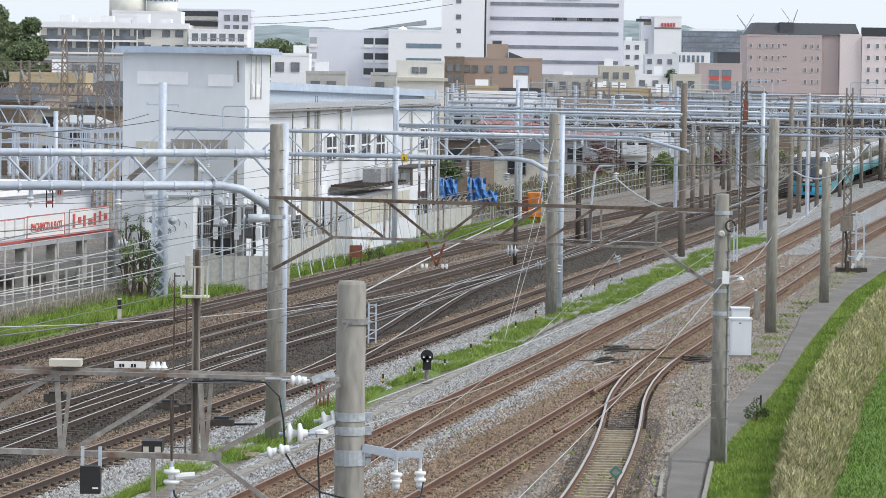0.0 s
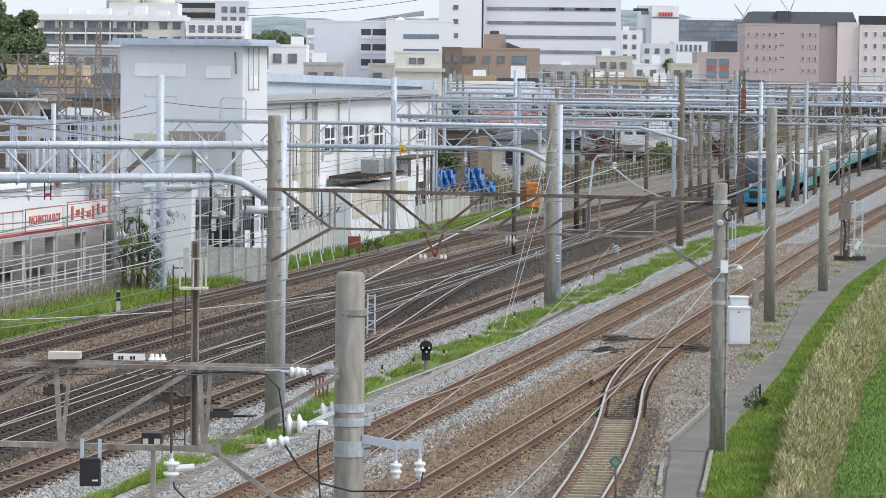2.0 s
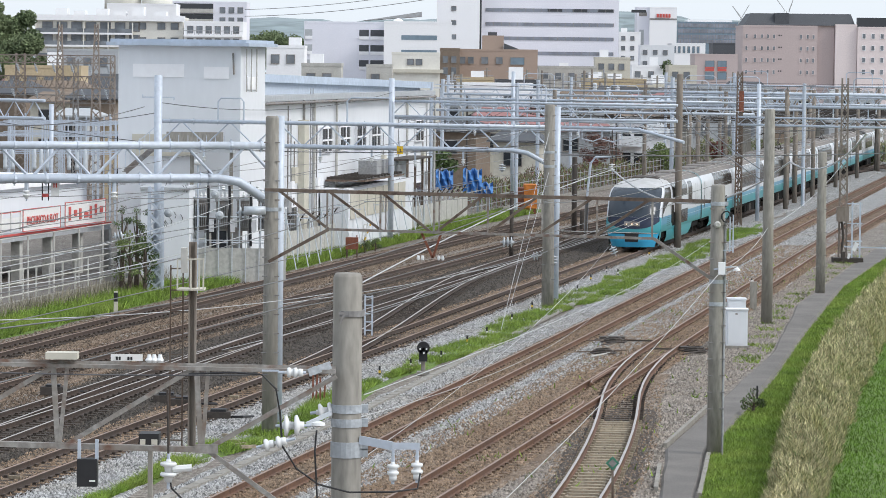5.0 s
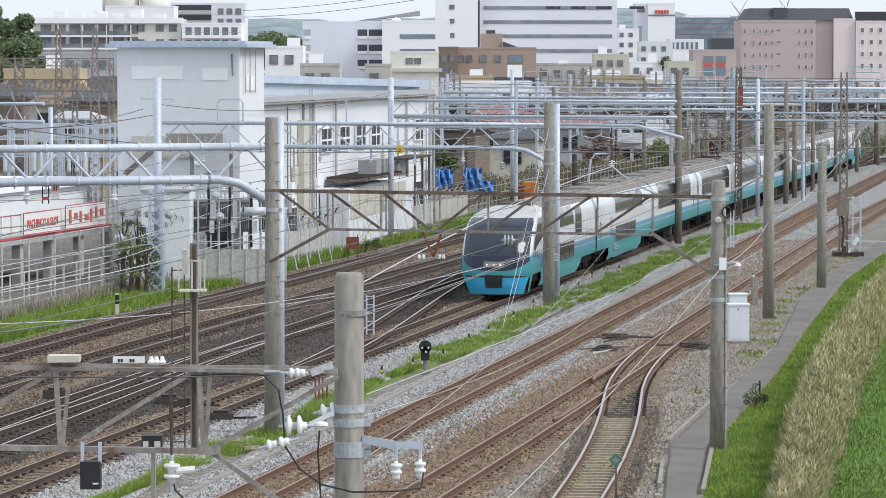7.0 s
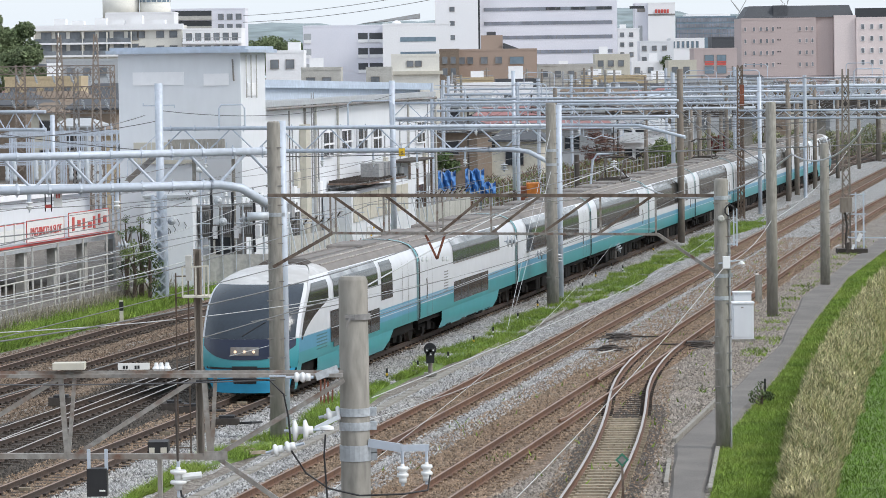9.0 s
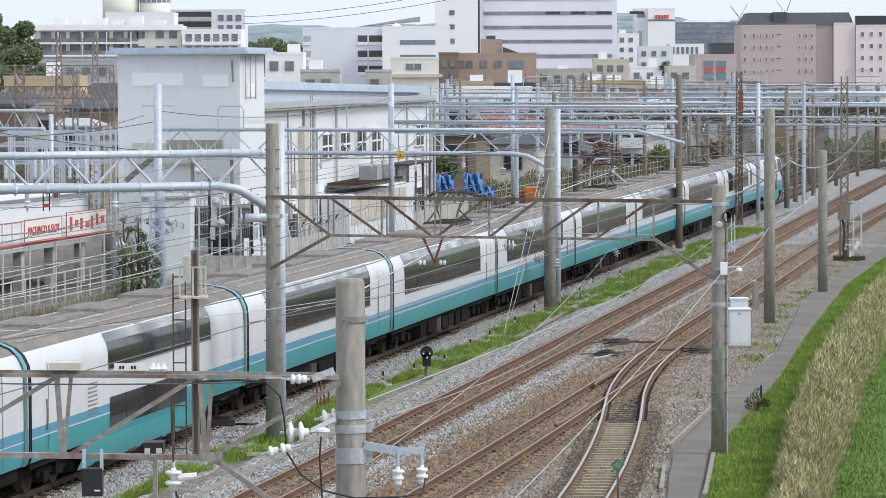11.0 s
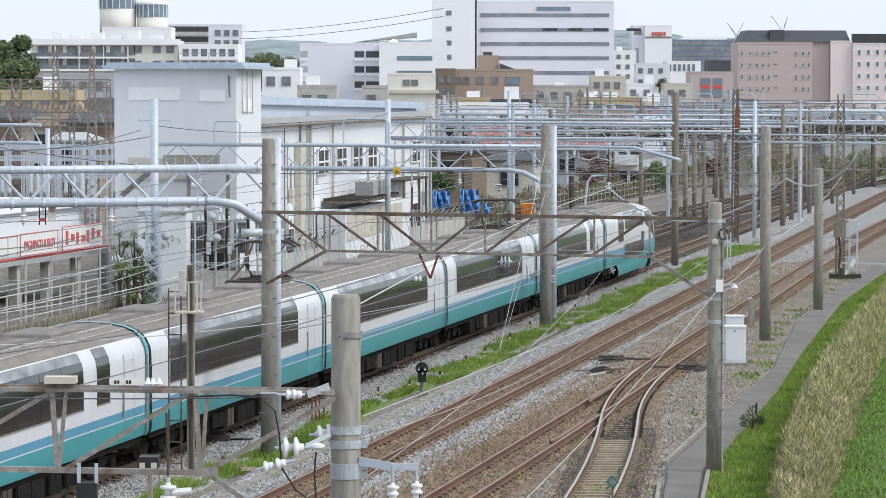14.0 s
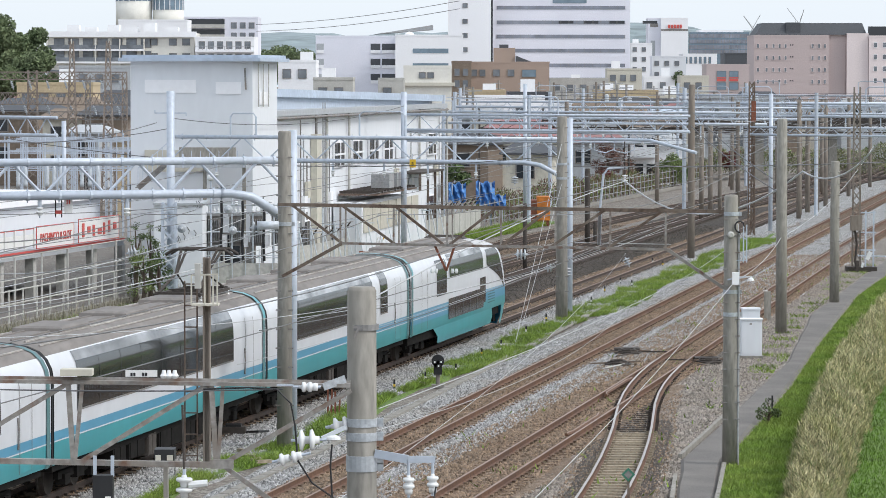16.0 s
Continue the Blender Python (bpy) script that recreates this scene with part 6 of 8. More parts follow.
for x in (4, 8, 13, 17, 21, 26):
    part("roof_hut", Shape().box(x, 3, 19.84, x + 2.6, 8, 22.08 - (x % 3) * 0.5, m), "white_panel", b)
b, m, w = block("apartment_building", -56.26, -43.44, 790, 16, 18.50, "white_panel", "stepped white apartment wing with balconies")
for z in (15.80, 13.34):
    part("balcony", Shape().box(0, -1.3, z - 0.3, w, 0, z + 0.15, m), "white_panel", b)
    part("balcony_rail", Shape().box(0, -1.3, z + 0.95, w, -1.22, z + 1.05, m), "galv_dull", b)
    for i in range(16):
        part("baluster", Shape().box(w * i / 16, -1.28, z + 0.15, w * i / 16 + 0.07, -1.22, z + 0.95, m), "galv_dull", b)
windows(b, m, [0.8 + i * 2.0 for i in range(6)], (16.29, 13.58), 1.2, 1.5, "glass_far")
b, m, w = block("tower_house", -81.38, -64.64, 880, 14, 23.67, "white_panel", "white tower block with rooftop structures")
for cx, r, z0, z1, z2 in ((-78.1, 4.5, 23.39, 28.6, 32.7), (-69.7, 3.8, 23.49, 26.5, 29.6)):
    part("drum", Shape().lathe((cx, 886, z0 - 1), (0, 0, 1), [(0, r * 0.99), (z1 - z0 + 1, r * 0.99)], 32), "cream_pale", b, "round white rooftop drum", True)
    part("glass_ring", Shape().lathe((cx, 886, z1), (0, 0, 1), [(0, r), (z2 - z1, r)], 24), "glass_blue", b, "blue glass ring on the drum")
    for k in range(18):
        a = k * math.tau / 18
        part("glass_post", Shape().bar((cx + r * 1.02 * math.cos(a), 886 + r * 1.02 * math.sin(a), z1), (cx + r * 1.02 * math.cos(a), 886 + r * 1.02 * math.sin(a), z2), 0.18), "white_panel", b)
    part("drum_roof", Shape().lathe((cx, 886, z2), (0, 0, 1), [(0, r * 1.06), (0.5, r * 1.06), (0.9, r * 0.5)], 24), "white_panel", b, smooth=False)
b, m, w = block("apartment_tower", -81.82, -59.35, 1100, 18, 28.10, "lilac_wall", "pale grey high apartment building with balcony rows")
for i in range(4):
    z = 25.02 - i * 3.1
    part("balcony", Shape().box(0.3, -1.2, z, w * 0.55, 0, z + 1.2, m), "concrete_pale", b)
    part("window_band", Shape().box(0.5, -0.1, z + 1.2, w * 0.55, 0.0, z + 2.8, m), "glass_dark", b)
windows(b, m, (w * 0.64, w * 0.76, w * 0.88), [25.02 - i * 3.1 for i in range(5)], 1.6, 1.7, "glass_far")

# white commercial building, tan building, banded tower
b, m, w = block("mall_building", -34.19, -11.73, 900, 40, 20.09, "lilac_wall", "wide pale lilac commercial building with open stair bays", skew=0.0)
for i in range(3):
    z = 9.57 + i * 3.75
    for x0, x1 in ((0.2, 2.0), (w - 8.8, w - 6.4), (w - 6.0, w - 2.4)):
        part("stair_opening", Shape().box(x0, -0.06, z - 1.0, x1, 0.1, z + 1.4, m), "dark_roof" if x1 > 3 else "grey_wall", b, "dark open stair bay")
        part("stair_rail", Shape().box(x0, -0.25, z - 1.0, x1, -0.1, z - 0.2, m), "white_panel", b)
b, m, w = block("mall_wing", -14.08, 2.39, 880, 30, 20.09, "white_panel", "white commercial wing with two long windows")
for z in (16.01, 12.45):
    f = part("window", Shape().box(-9.81 - -14.06, -0.08, z, -1.16 - -14.06, 0.05, z + 1.1, m), "glass_blue", b)
dome = solid("roof_dome", Shape().lathe((-10.82, 892, 20.16 - 0.5), (0, 0, 1), [(0, 1.5), (0.8, 1.4), (1.4, 0.9), (1.7, 0.2)], 16), "white_panel", "small white dome on the commercial building's roof", "dome", smooth=True)
s = Shape().add([(-20.14, 925, 21.10), (-5.23, 925, 23.5), (-5.19, 925, 22.3), (-20.14, 935, 21.10), (-5.23, 935, 23.5), (-5.19, 935, 22.3)],
                [(0, 1, 2), (5, 4, 3), (0, 3, 4, 1), (1, 4, 5, 2), (2, 5, 3, 0)])
solid("slanted_roof", s, "galv_dull", "grey slanted roof on the commercial building", "roof")
b, m, w = block("white_tower", -1.39, 9.98, 960, 30, 33.38, "white_panel", "tall white tower with small square windows")
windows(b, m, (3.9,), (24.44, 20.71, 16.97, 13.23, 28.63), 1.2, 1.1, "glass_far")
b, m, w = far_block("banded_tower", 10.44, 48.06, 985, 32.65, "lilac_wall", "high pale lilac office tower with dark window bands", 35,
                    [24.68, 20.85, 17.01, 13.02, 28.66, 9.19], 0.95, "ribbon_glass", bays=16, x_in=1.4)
part("sign_strip", Shape().box(26.98 - 10.44, -0.2, 30.35, 36.19 - 10.44, -0.1, 31.42, m), "glass_blue", b)
for q, zz in ((2.2, 15), (9.0, 15), (16, 40), (25, 66)):
    part("dark_pane", Shape().box(q + 20 - 4, -0.14, 24.83, q + 24 - 4, -0.12, 25.60, m), "glass_dark", b)
solid("edge_fin", Shape().box(9.77, 980, 0, 10.69, 983, 33.98), "glass_dark", "dark vertical joint between two towers", "joint")

b, m, w = block("tan_building", 2.95, 18.57, 700, 16, 12.71, "tan_wall", "tan tiled low-rise building with a stair tower")
part("stair_tower", Shape().box(7.84 - 2.93, 2, 0, 11.99 - 2.93, 9, 15.76, m), "tan_wall", b)
part("stair_roof", Shape().box(8.93 - 2.93, 2.5, 15.76, 10.68 - 2.93, 5, 16.42, m), "dark_roof", b)
part("pitched_roof", Shape().add([(9.2, 1, 12.71), (13.2, 1, 12.71), (9.2, 1, 14.24), (9.2, 6, 12.71), (13.2, 6, 12.71), (9.2, 6, 14.24)], [(0, 1, 2), (5, 4, 3), (1, 4, 5, 2)]), "dark_roof", b).matrix_basis = m
windows(b, m, (4.8, 7.6), (10.31,), 1.2, 1.2, "glass_far")
windows(b, m, (10.4,), (10.20,), 2.6, 1.3, "glass_blue")
windows(b, m, (0.6, 2.2), (10.31,), 1.0, 1.2, "glass_far")
b, m, w = block("tan_wing", -0.32, 3.45, 690, 12, 12.78, "brown_house", "brown tiled wing of the tan building")
windows(b, m, (0.6, 2.2), (10.41, 8.26), 0.9, 1.2, "glass_far")
b, m, w = block("cream_building", -8.24, -0.28, 600, 12, 11.57, "cream_pale", "cream low building with a flat roof")
windows(b, m, (2.6, 4.0), (9.89,), 1.0, 0.9, "glass_far")
part("ledge", Shape().box(-0.4, -0.6, 8.58, w + 0.6, 0, 9.14, m), "cream_wall", b)

# pink hotel with dark mansard roof
b, m, w = block("hotel_building", 74.75, 93.3, 900, 22, 20.28, "pink_wall", "long pinkish hotel with a dark mansard roof", parapet=0.5)
for i in range(4):
    zz = 17.55 - i * 2.95
    windows(b, m, [0.70 + k for k in (0, 2.15, 3.85, 5.35, 6.85)] + [14.25 + k for k in (0, 1.65, 3.1)], (zz,), 0.5, 0.95, "glass_far", "pink_pale")
    for q in (8.9, 9.45):
        part("vent", Shape().box(q, -0.06, zz + 0.6, q + 0.3, 0.02, zz + 0.9, m), "glass_dark", b)
mz0, mz1 = 20.84, 23.78
part("mansard", Shape().add([(0.3, 0.3, mz0), (28, 0.3, mz0), (28, 20, mz0), (0.3, 20, mz0), (2.2, 2.2, mz1), (27, 2.2, mz1), (27, 18, mz1), (2.2, 18, mz1)],
     [(0, 1, 5, 4), (1, 2, 6, 5), (2, 3, 7, 6), (3, 0, 4, 7), (4, 5, 6, 7)]), "dark_roof", b, "dark slate mansard roof").matrix_basis = m
part("dormer", Shape().box(8.0, 0.5, mz0 + 0.2, 11.5, 3, mz1 + 0.1, m), "dark_roof", b)
b, m, w = block("hotel_building", 93.4, 97.6, 901, 19, 20.6, "pink_wall", "recessed pinkish stair section of the hotel")
b, m, w = block("hotel_building", 97.7, 103.0, 899, 20, 20.81, "pink_pale", "plain pale pink end wall of the hotel")
b, m, w = block("hotel_building", 103.07, 119.32, 898, 22, 20.25, "pink_pale", "pale pink hotel wing with pairs of windows")
for i in range(4):
    windows(b, m, [1.2 + k * 2.25 for k in range(5)], (17.73 - i * 2.95,), 0.75, 1.15, "glass_far", "white_panel")
part("glass_top", Shape().box(0, 1, 20.25, w, 3, 22.90, m), "glass_dark", b)

# store tower with a sign, glass offices, small blocks
b, m, w = block("store_tower", 74.50, 84.23, 1300, 14, 31.35, "white_panel", "white department store tower with a red sign")
for q in range(5):
    part("sign_block", Shape().box(77.0 + q * 1.05, 1299.6, 28.0, 77.75 + q * 1.05, 1299.9, 29.3), "sign_red", b, "plain red sign block")
part("joint", Shape().box(0, -0.1, 27.11, w, 0, 27.71, m), "steel_grey", b)
b, m, w = block("store_tower", 69.94, 74.61, 1302, 14, 31.30, "lilac_wall", "pale narrow tower with a vertical recess")
part("sign", Shape().box(0.8, -0.1, 28.47, 3.6, 0, 29.88, m), "steel_grey", b)
part("recess", Shape().box(1.0, -0.1, 14.28, 2.6, 0, 23.60, m), "grey_wall", b)
b, m, w = far_block("glass_office", 87.71, 110.24, 1350, 26.90, "glass_blue", "bluish glass office building", 30, [25.22, 23.12, 21.02, 19.33], 1.4, "ribbon_glass", bays=22, x_in=0.3)
part("roof_deck", Shape().box(4, 2, 26.90, w - 2, 20, 28.16, m), "white_panel", b)
b, m, w = block("shop_block", 72.98, 83.74, 1150, 20, 17.49, "white_panel", "white shop building with tall windows")
windows(b, m, [0.6 + k * 1.5 for k in range(6)], (14.80,), 0.7, 2.0, "glass_blue")
b, m, w = block("shop_block", 57.34, 67.06, 820, 15, 12.79, "pink_wall", "pinkish shop block with arched windows and red panels")
windows(b, m, [2.4, 5.2], (9.98, 7.43), 2.0, 1.6, "glass_blue")
for q in (2.4, 5.2):
    part("red_panel", Shape().box(q, -0.12, 9.34, q + 2.0, 0.02, 10.24, m), "sign_red", b)
b, m, w = block("office_block", 74.87, 81.74, 1000, 15, 16.61, "dark_roof", "dark low office block")

rs = random.Random(11)
WALLS = ["white_panel", "cream_wall", "grey_wall", "concrete_pale", "white_wall", "pink_pale", "lilac_wall"]


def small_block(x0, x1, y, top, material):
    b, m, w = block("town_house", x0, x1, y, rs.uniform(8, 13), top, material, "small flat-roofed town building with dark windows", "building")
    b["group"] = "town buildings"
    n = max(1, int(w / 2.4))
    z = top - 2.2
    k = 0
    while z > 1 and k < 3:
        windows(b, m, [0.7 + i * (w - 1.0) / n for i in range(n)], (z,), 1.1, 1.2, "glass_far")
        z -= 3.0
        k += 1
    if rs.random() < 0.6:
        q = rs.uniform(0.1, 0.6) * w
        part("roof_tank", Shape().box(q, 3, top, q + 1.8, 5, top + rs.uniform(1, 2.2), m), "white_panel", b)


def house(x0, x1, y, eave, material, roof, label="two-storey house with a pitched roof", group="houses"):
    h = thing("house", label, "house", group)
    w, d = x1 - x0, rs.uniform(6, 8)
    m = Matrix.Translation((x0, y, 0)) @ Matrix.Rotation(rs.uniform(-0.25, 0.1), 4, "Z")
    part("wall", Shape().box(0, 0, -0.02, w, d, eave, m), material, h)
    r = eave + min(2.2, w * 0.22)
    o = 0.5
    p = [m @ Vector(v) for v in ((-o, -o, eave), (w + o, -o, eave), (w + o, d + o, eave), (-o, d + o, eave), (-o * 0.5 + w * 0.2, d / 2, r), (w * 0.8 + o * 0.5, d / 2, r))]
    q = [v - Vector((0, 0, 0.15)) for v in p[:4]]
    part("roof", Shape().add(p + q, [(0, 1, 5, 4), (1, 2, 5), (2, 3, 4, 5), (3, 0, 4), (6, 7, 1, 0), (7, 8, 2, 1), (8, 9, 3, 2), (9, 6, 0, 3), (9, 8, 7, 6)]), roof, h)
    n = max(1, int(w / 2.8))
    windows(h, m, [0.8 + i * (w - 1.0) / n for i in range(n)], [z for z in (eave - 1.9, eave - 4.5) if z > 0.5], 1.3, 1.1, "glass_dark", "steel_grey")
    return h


# rows of small buildings below the skyline
for x0, x1, y, top, wl_ in ((-25.15, -19.71, 520, 12.06, "white_panel"), (-18.56, -13.32, 480, 9.55, "concrete_pale"),
                            (-10.36, -6.85, 500, 9.50, "concrete_pale"), (32.27, 39.63, 760, 11.60, "cream_wall"),
                            (41.03, 47.73, 780, 10.04, "white_panel"), (53.80, 62.98, 980, 15.64, "white_wall"),
                            (19.36, 30.82, 720, 9.59, "concrete_pale"), (53.85, 60.37, 1100, 20.37, "white_panel"),
                            (43.94, 49.40, 700, 10.09, "cream_wall")):
    small_block(x0, x1, y, top, wl_)
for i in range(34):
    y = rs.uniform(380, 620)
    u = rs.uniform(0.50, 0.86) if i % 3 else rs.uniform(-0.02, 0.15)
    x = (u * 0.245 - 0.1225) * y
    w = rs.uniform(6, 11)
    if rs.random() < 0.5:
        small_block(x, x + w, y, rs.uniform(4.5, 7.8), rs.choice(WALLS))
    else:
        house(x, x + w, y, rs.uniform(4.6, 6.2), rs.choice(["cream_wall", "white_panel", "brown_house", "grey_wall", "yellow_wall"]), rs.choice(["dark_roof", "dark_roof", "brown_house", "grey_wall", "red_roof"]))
house(2.45, 8.87, 300, 4.95, "cream_wall", "red_roof", "cream house with a faded red roof")
house(-0.71, 2.91, 292, 4.57, "brown_house", "dark_roof", "brown house with a dark roof")
house(16.21, 21.36, 335, 3.60, "white_panel", "grey_wall", "white house with a grey roof")
wh = thing("house", "white two-storey house with a balcony and dark windows", "house", "houses")
part("wall", Shape().box(16.3, 331, -0.02, 18.7, 337, 4.9), "white_panel", wh)
part("roof", Shape().box(16.1, 330.7, 4.9, 18.9, 337.3, 5.15), "galv_dull", wh)
part("balcony", Shape().box(16.5, 330.1, 2.6, 18.5, 331, 2.75).box(16.5, 330.1, 2.75, 18.5, 330.2, 3.55), "white_wall", wh, "white balcony")
for x in (16.6, 17.7):
    part("window", Shape().box(x, 330.93, 2.9, x + 0.8, 331.0, 4.4), "glass_dark", wh)
    part("window", Shape().box(x, 330.93, 0.6, x + 0.8, 331.0, 2.0), "glass_dark", wh)
part("laundry_bar", Shape().bar((16.5, 330.15, 4.1), (18.5, 330.15, 4.1), 0.05), "galv", wh)
part("lower_wall", Shape().box(15.6, 329.0, -0.02, 16.2, 331.0, 2.4), "brown_house", wh, "brown porch")
house(10.22, 15.22, 325, 4.13, "grey_wall", "red_roof", "grey house with a pinkish roof")
house(3.98, 7.35, 272, 4.22, "cream_wall", "dark_roof", "cream house beside the yard fence")
house(-42.61, -37.71, 330, 6.86, "brown_house", "dark_roof")
house(-36.55, -32.78, 322, 6.22, "cream_wall", "brown_house")
house(-32.00, -28.01, 312, 6.62, "brown_house", "dark_roof")
house(-23.95, -21.36, 258, 5.56, "yellow_wall", "brown_house", "ochre house with a brown roof")
house(-30.33, -27.88, 285, 5.53, "grey_wall", "grey_wall")
small_block(-55.47, -45.78, 460, 8.86, "yellow_wall")
small_block(-61.00, -49.99, 560, 11.35, "grey_wall")
small_block(2.15, 7.22, 500, 7.86, "yellow_wall")
small_block(18.93, 27.17, 480, 7.94, "yellow_wall")
small_block(6.86, 12.13, 450, 7.76, "dark_roof")

# masts, tanks and low sheds among the houses
rt = random.Random(23)
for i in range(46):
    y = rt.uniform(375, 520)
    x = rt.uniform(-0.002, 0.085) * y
    top = rt.uniform(7.2, 9.6)
    am = thing("utility_pole", "slim grey utility pole with cross arms among the houses", "pole", "utility poles")
    part("shaft", Shape().tube([(x, y, -0.02), (x, y, top)], 0.13, 6), rt.choice(("concrete_brown", "concrete", "galv_dull")), am)
    for k in range(rt.randint(1, 3)):
        z = top - 0.4 - 0.7 * k
        part("cross_arm", Shape().bar((x - rt.uniform(0.5, 1.1), y, z), (x + rt.uniform(0.5, 1.1), y, z), 0.10), "galv_dull", am)
    if i % 3 == 0:
        part("transformer_can", Shape().lathe((x + 0.35, y - 0.1, top - 2.4), (0, 0, 1), [(0, 0.25), (0.8, 0.25), (0.9, 0.1)], 10), "galv_bright", am, "pale transformer can")
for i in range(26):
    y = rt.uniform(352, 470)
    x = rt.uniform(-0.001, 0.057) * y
    w_ = rt.uniform(2.5, 6)
    top = rt.uniform(2.6, 6.0)
    sd_ = thing("lean_shed", "low shed with a tin roof among the houses", "shed", "sheds")
    part("wall", Shape().box(x, y, -0.02, x + w_, y + 4, top), rt.choice(("brown_house", "grey_wall", "cream_wall", "white_wall", "steel_grey", "concrete_brown")), sd_)
    part("roof", Shape().add([(x - 0.3, y - 0.4, top), (x + w_ + 0.3, y - 0.4, top), (x + w_ + 0.3, y + 4.3, top + 0.9), (x - 0.3, y + 4.3, top + 0.9), (x - 0.3, y - 0.4, top + 0.14), (x + w_ + 0.3, y - 0.4, top + 0.14), (x + w_ + 0.3, y + 4.3, top + 1.04), (x - 0.3, y + 4.3, top + 1.04)],
         [(3, 2, 1, 0), (4, 5, 6, 7), (0, 1, 5, 4), (1, 2, 6, 5), (2, 3, 7, 6), (3, 0, 4, 7)]), rt.choice(("dark_roof", "galv_dull", "brown_house", "red_roof", "grey_blue_wall")), sd_)
    for k in range(int(w_ / 1.5)):
        part("window", Shape().box(x + 0.4 + k * 1.5, y - 0.05, top - 1.5, x + 1.3 + k * 1.5, y - 0.01, top - 0.6), "glass_dark", sd_)

# footbridge-like dark overbridge across the tracks
ob_ = thing("overbridge", "dark steel overbridge across all tracks with pale railing", "bridge")
bz0, bz1 = 5.25, 6.85
part("deck", Shape().box(22.85, 350, bz0, 49.90, 356, bz1 - 0.5), "dark_steel", ob_, "dark deck girder")
for i in range(30):
    q = 22.85 + i * 0.9
    part("rib", Shape().box(q, 349.9, bz0, q + 0.12, 350.0, bz1 - 0.4), "dark_steel", ob_)
part("railing", Shape().box(22.85, 349.9, bz1 - 0.5, 49.90, 350.0, bz1 - 0.35).box(22.85, 349.9, bz1 + 0.1, 49.90, 350.0, bz1 + 0.22), "galv", ob_)
for q in (23.44, 29.72, 36.83):
    part("pier", Shape().box(q - 0.4, 351, -0.02, q + 0.4, 355, bz0), "concrete", ob_)

for i in range(14):
    q, w_ = 22.85 + i * 1.95, 1.95
    part("truss_bar", Shape().bar((q, 349.7, bz0 - 0.6), (q + w_ / 2, 349.7, bz0 + 0.1), 0.1), "dark_steel", ob_)
    part("truss_bar", Shape().bar((q + w_ / 2, 349.7, bz0 + 0.1), (q + w_, 349.7, bz0 - 0.6), 0.1), "dark_steel", ob_)
part("lower_chord", Shape().box(22.85, 349.6, bz0 - 0.7, 49.90, 349.8, bz0 - 0.55), "dark_steel", ob_)

rf = random.Random(31)
q = 15.30
while q < 58.57:
    w_ = rf.uniform(2.6, 5.2)
    top = 7.50 + rf.uniform(-0.7, 0.4)
    y = rf.uniform(432, 452)
    hs = thing("house", "small grey-roofed house beyond the overbridge", "house", "far houses")
    part("wall", Shape().box(q, y, 0, q + w_, y + 6, top - 0.9), rf.choice(("grey_wall", "cream_wall", "white_wall", "brown_house", "steel_grey")), hs)
    mid = q + w_ / 2
    roof = Shape().add([(q - 0.3, y - 0.3, top - 0.95), (q + w_ + 0.3, y - 0.3, top - 0.95), (q + w_ + 0.3, y + 6.3, top - 0.95), (q - 0.3, y + 6.3, top - 0.95), (q + 0.4, y + 3, top), (q + w_ - 0.4, y + 3, top)], [(0, 1, 5, 4), (1, 2, 5), (2, 3, 4, 5), (3, 0, 4), (3, 2, 1, 0)])
    part("roof", roof, rf.choice(("dark_roof", "steel_grey", "galv_dull", "brown_house")), hs)
    for i in range(int(w_ / 1.3)):
        part("window", Shape().box(q + 0.4 + i * 1.3, y - 0.06, top - 2.4, q + 1.1 + i * 1.3, y - 0.01, top - 1.4), "glass_dark", hs)
    q += w_ + rf.uniform(0.1, 0.9)

# two cranes far off
for bx_, by_, tx_, ty_ in ((123.31, 17.78, 120.16, 35.96), (142.02, 25.01, 145.14, 38.59)):
    c = thing("tower_crane", "distant thin tower crane", "crane", "cranes")
    mid = (by_ + ty_ * 2) / 3
    for q in (-0.5, 0.5):
        part("mast", Shape().bar((bx_ + q, 1500, 0), (bx_ + q, 1500, mid), 0.22), "galv_dull", c)
    part("lacing", Shape().tube([(bx_ + (0.5 if k % 2 else -0.5), 1500, mid - 14 + k) for k in range(14)], 0.09, 4), "galv_dull", c)
    part("jib", Shape().bar((bx_ + 1.5, 1500, mid - 0.5), (tx_, 1500, ty_), 0.3).bar((bx_ + 1.5, 1500, mid + 0.3), (tx_, 1500, ty_), 0.15), "galv_dull", c)
    part("jib", Shape().bar((bx_, 1500, mid), (bx_ + (bx_ - tx_) * 1.2, 1500, ty_ + 0.5), 0.25), "galv_dull", c)

hill = Shape()
rows = []
for j in range(5):
    rows.append([(x, 2300 + j * 120, -1 + min(1.0, max(0.45, (x + 330) / 150)) * (0.15 + 0.85 * math.sin(j / 4 * math.pi * 0.62)) * (46 + 11 * noise.noise((x * 0.004, 0.4, 0)) + 8 * noise.noise((x * 0.013, 2.4, 0)) + 3 * noise.noise((x * 0.05, 5, j)))) for x in range(-700, 720, 12)])
hill.sheet(rows)
solid("far_hill", hill, "hill", "low wooded hills on the horizon", "hill", kind="structure")


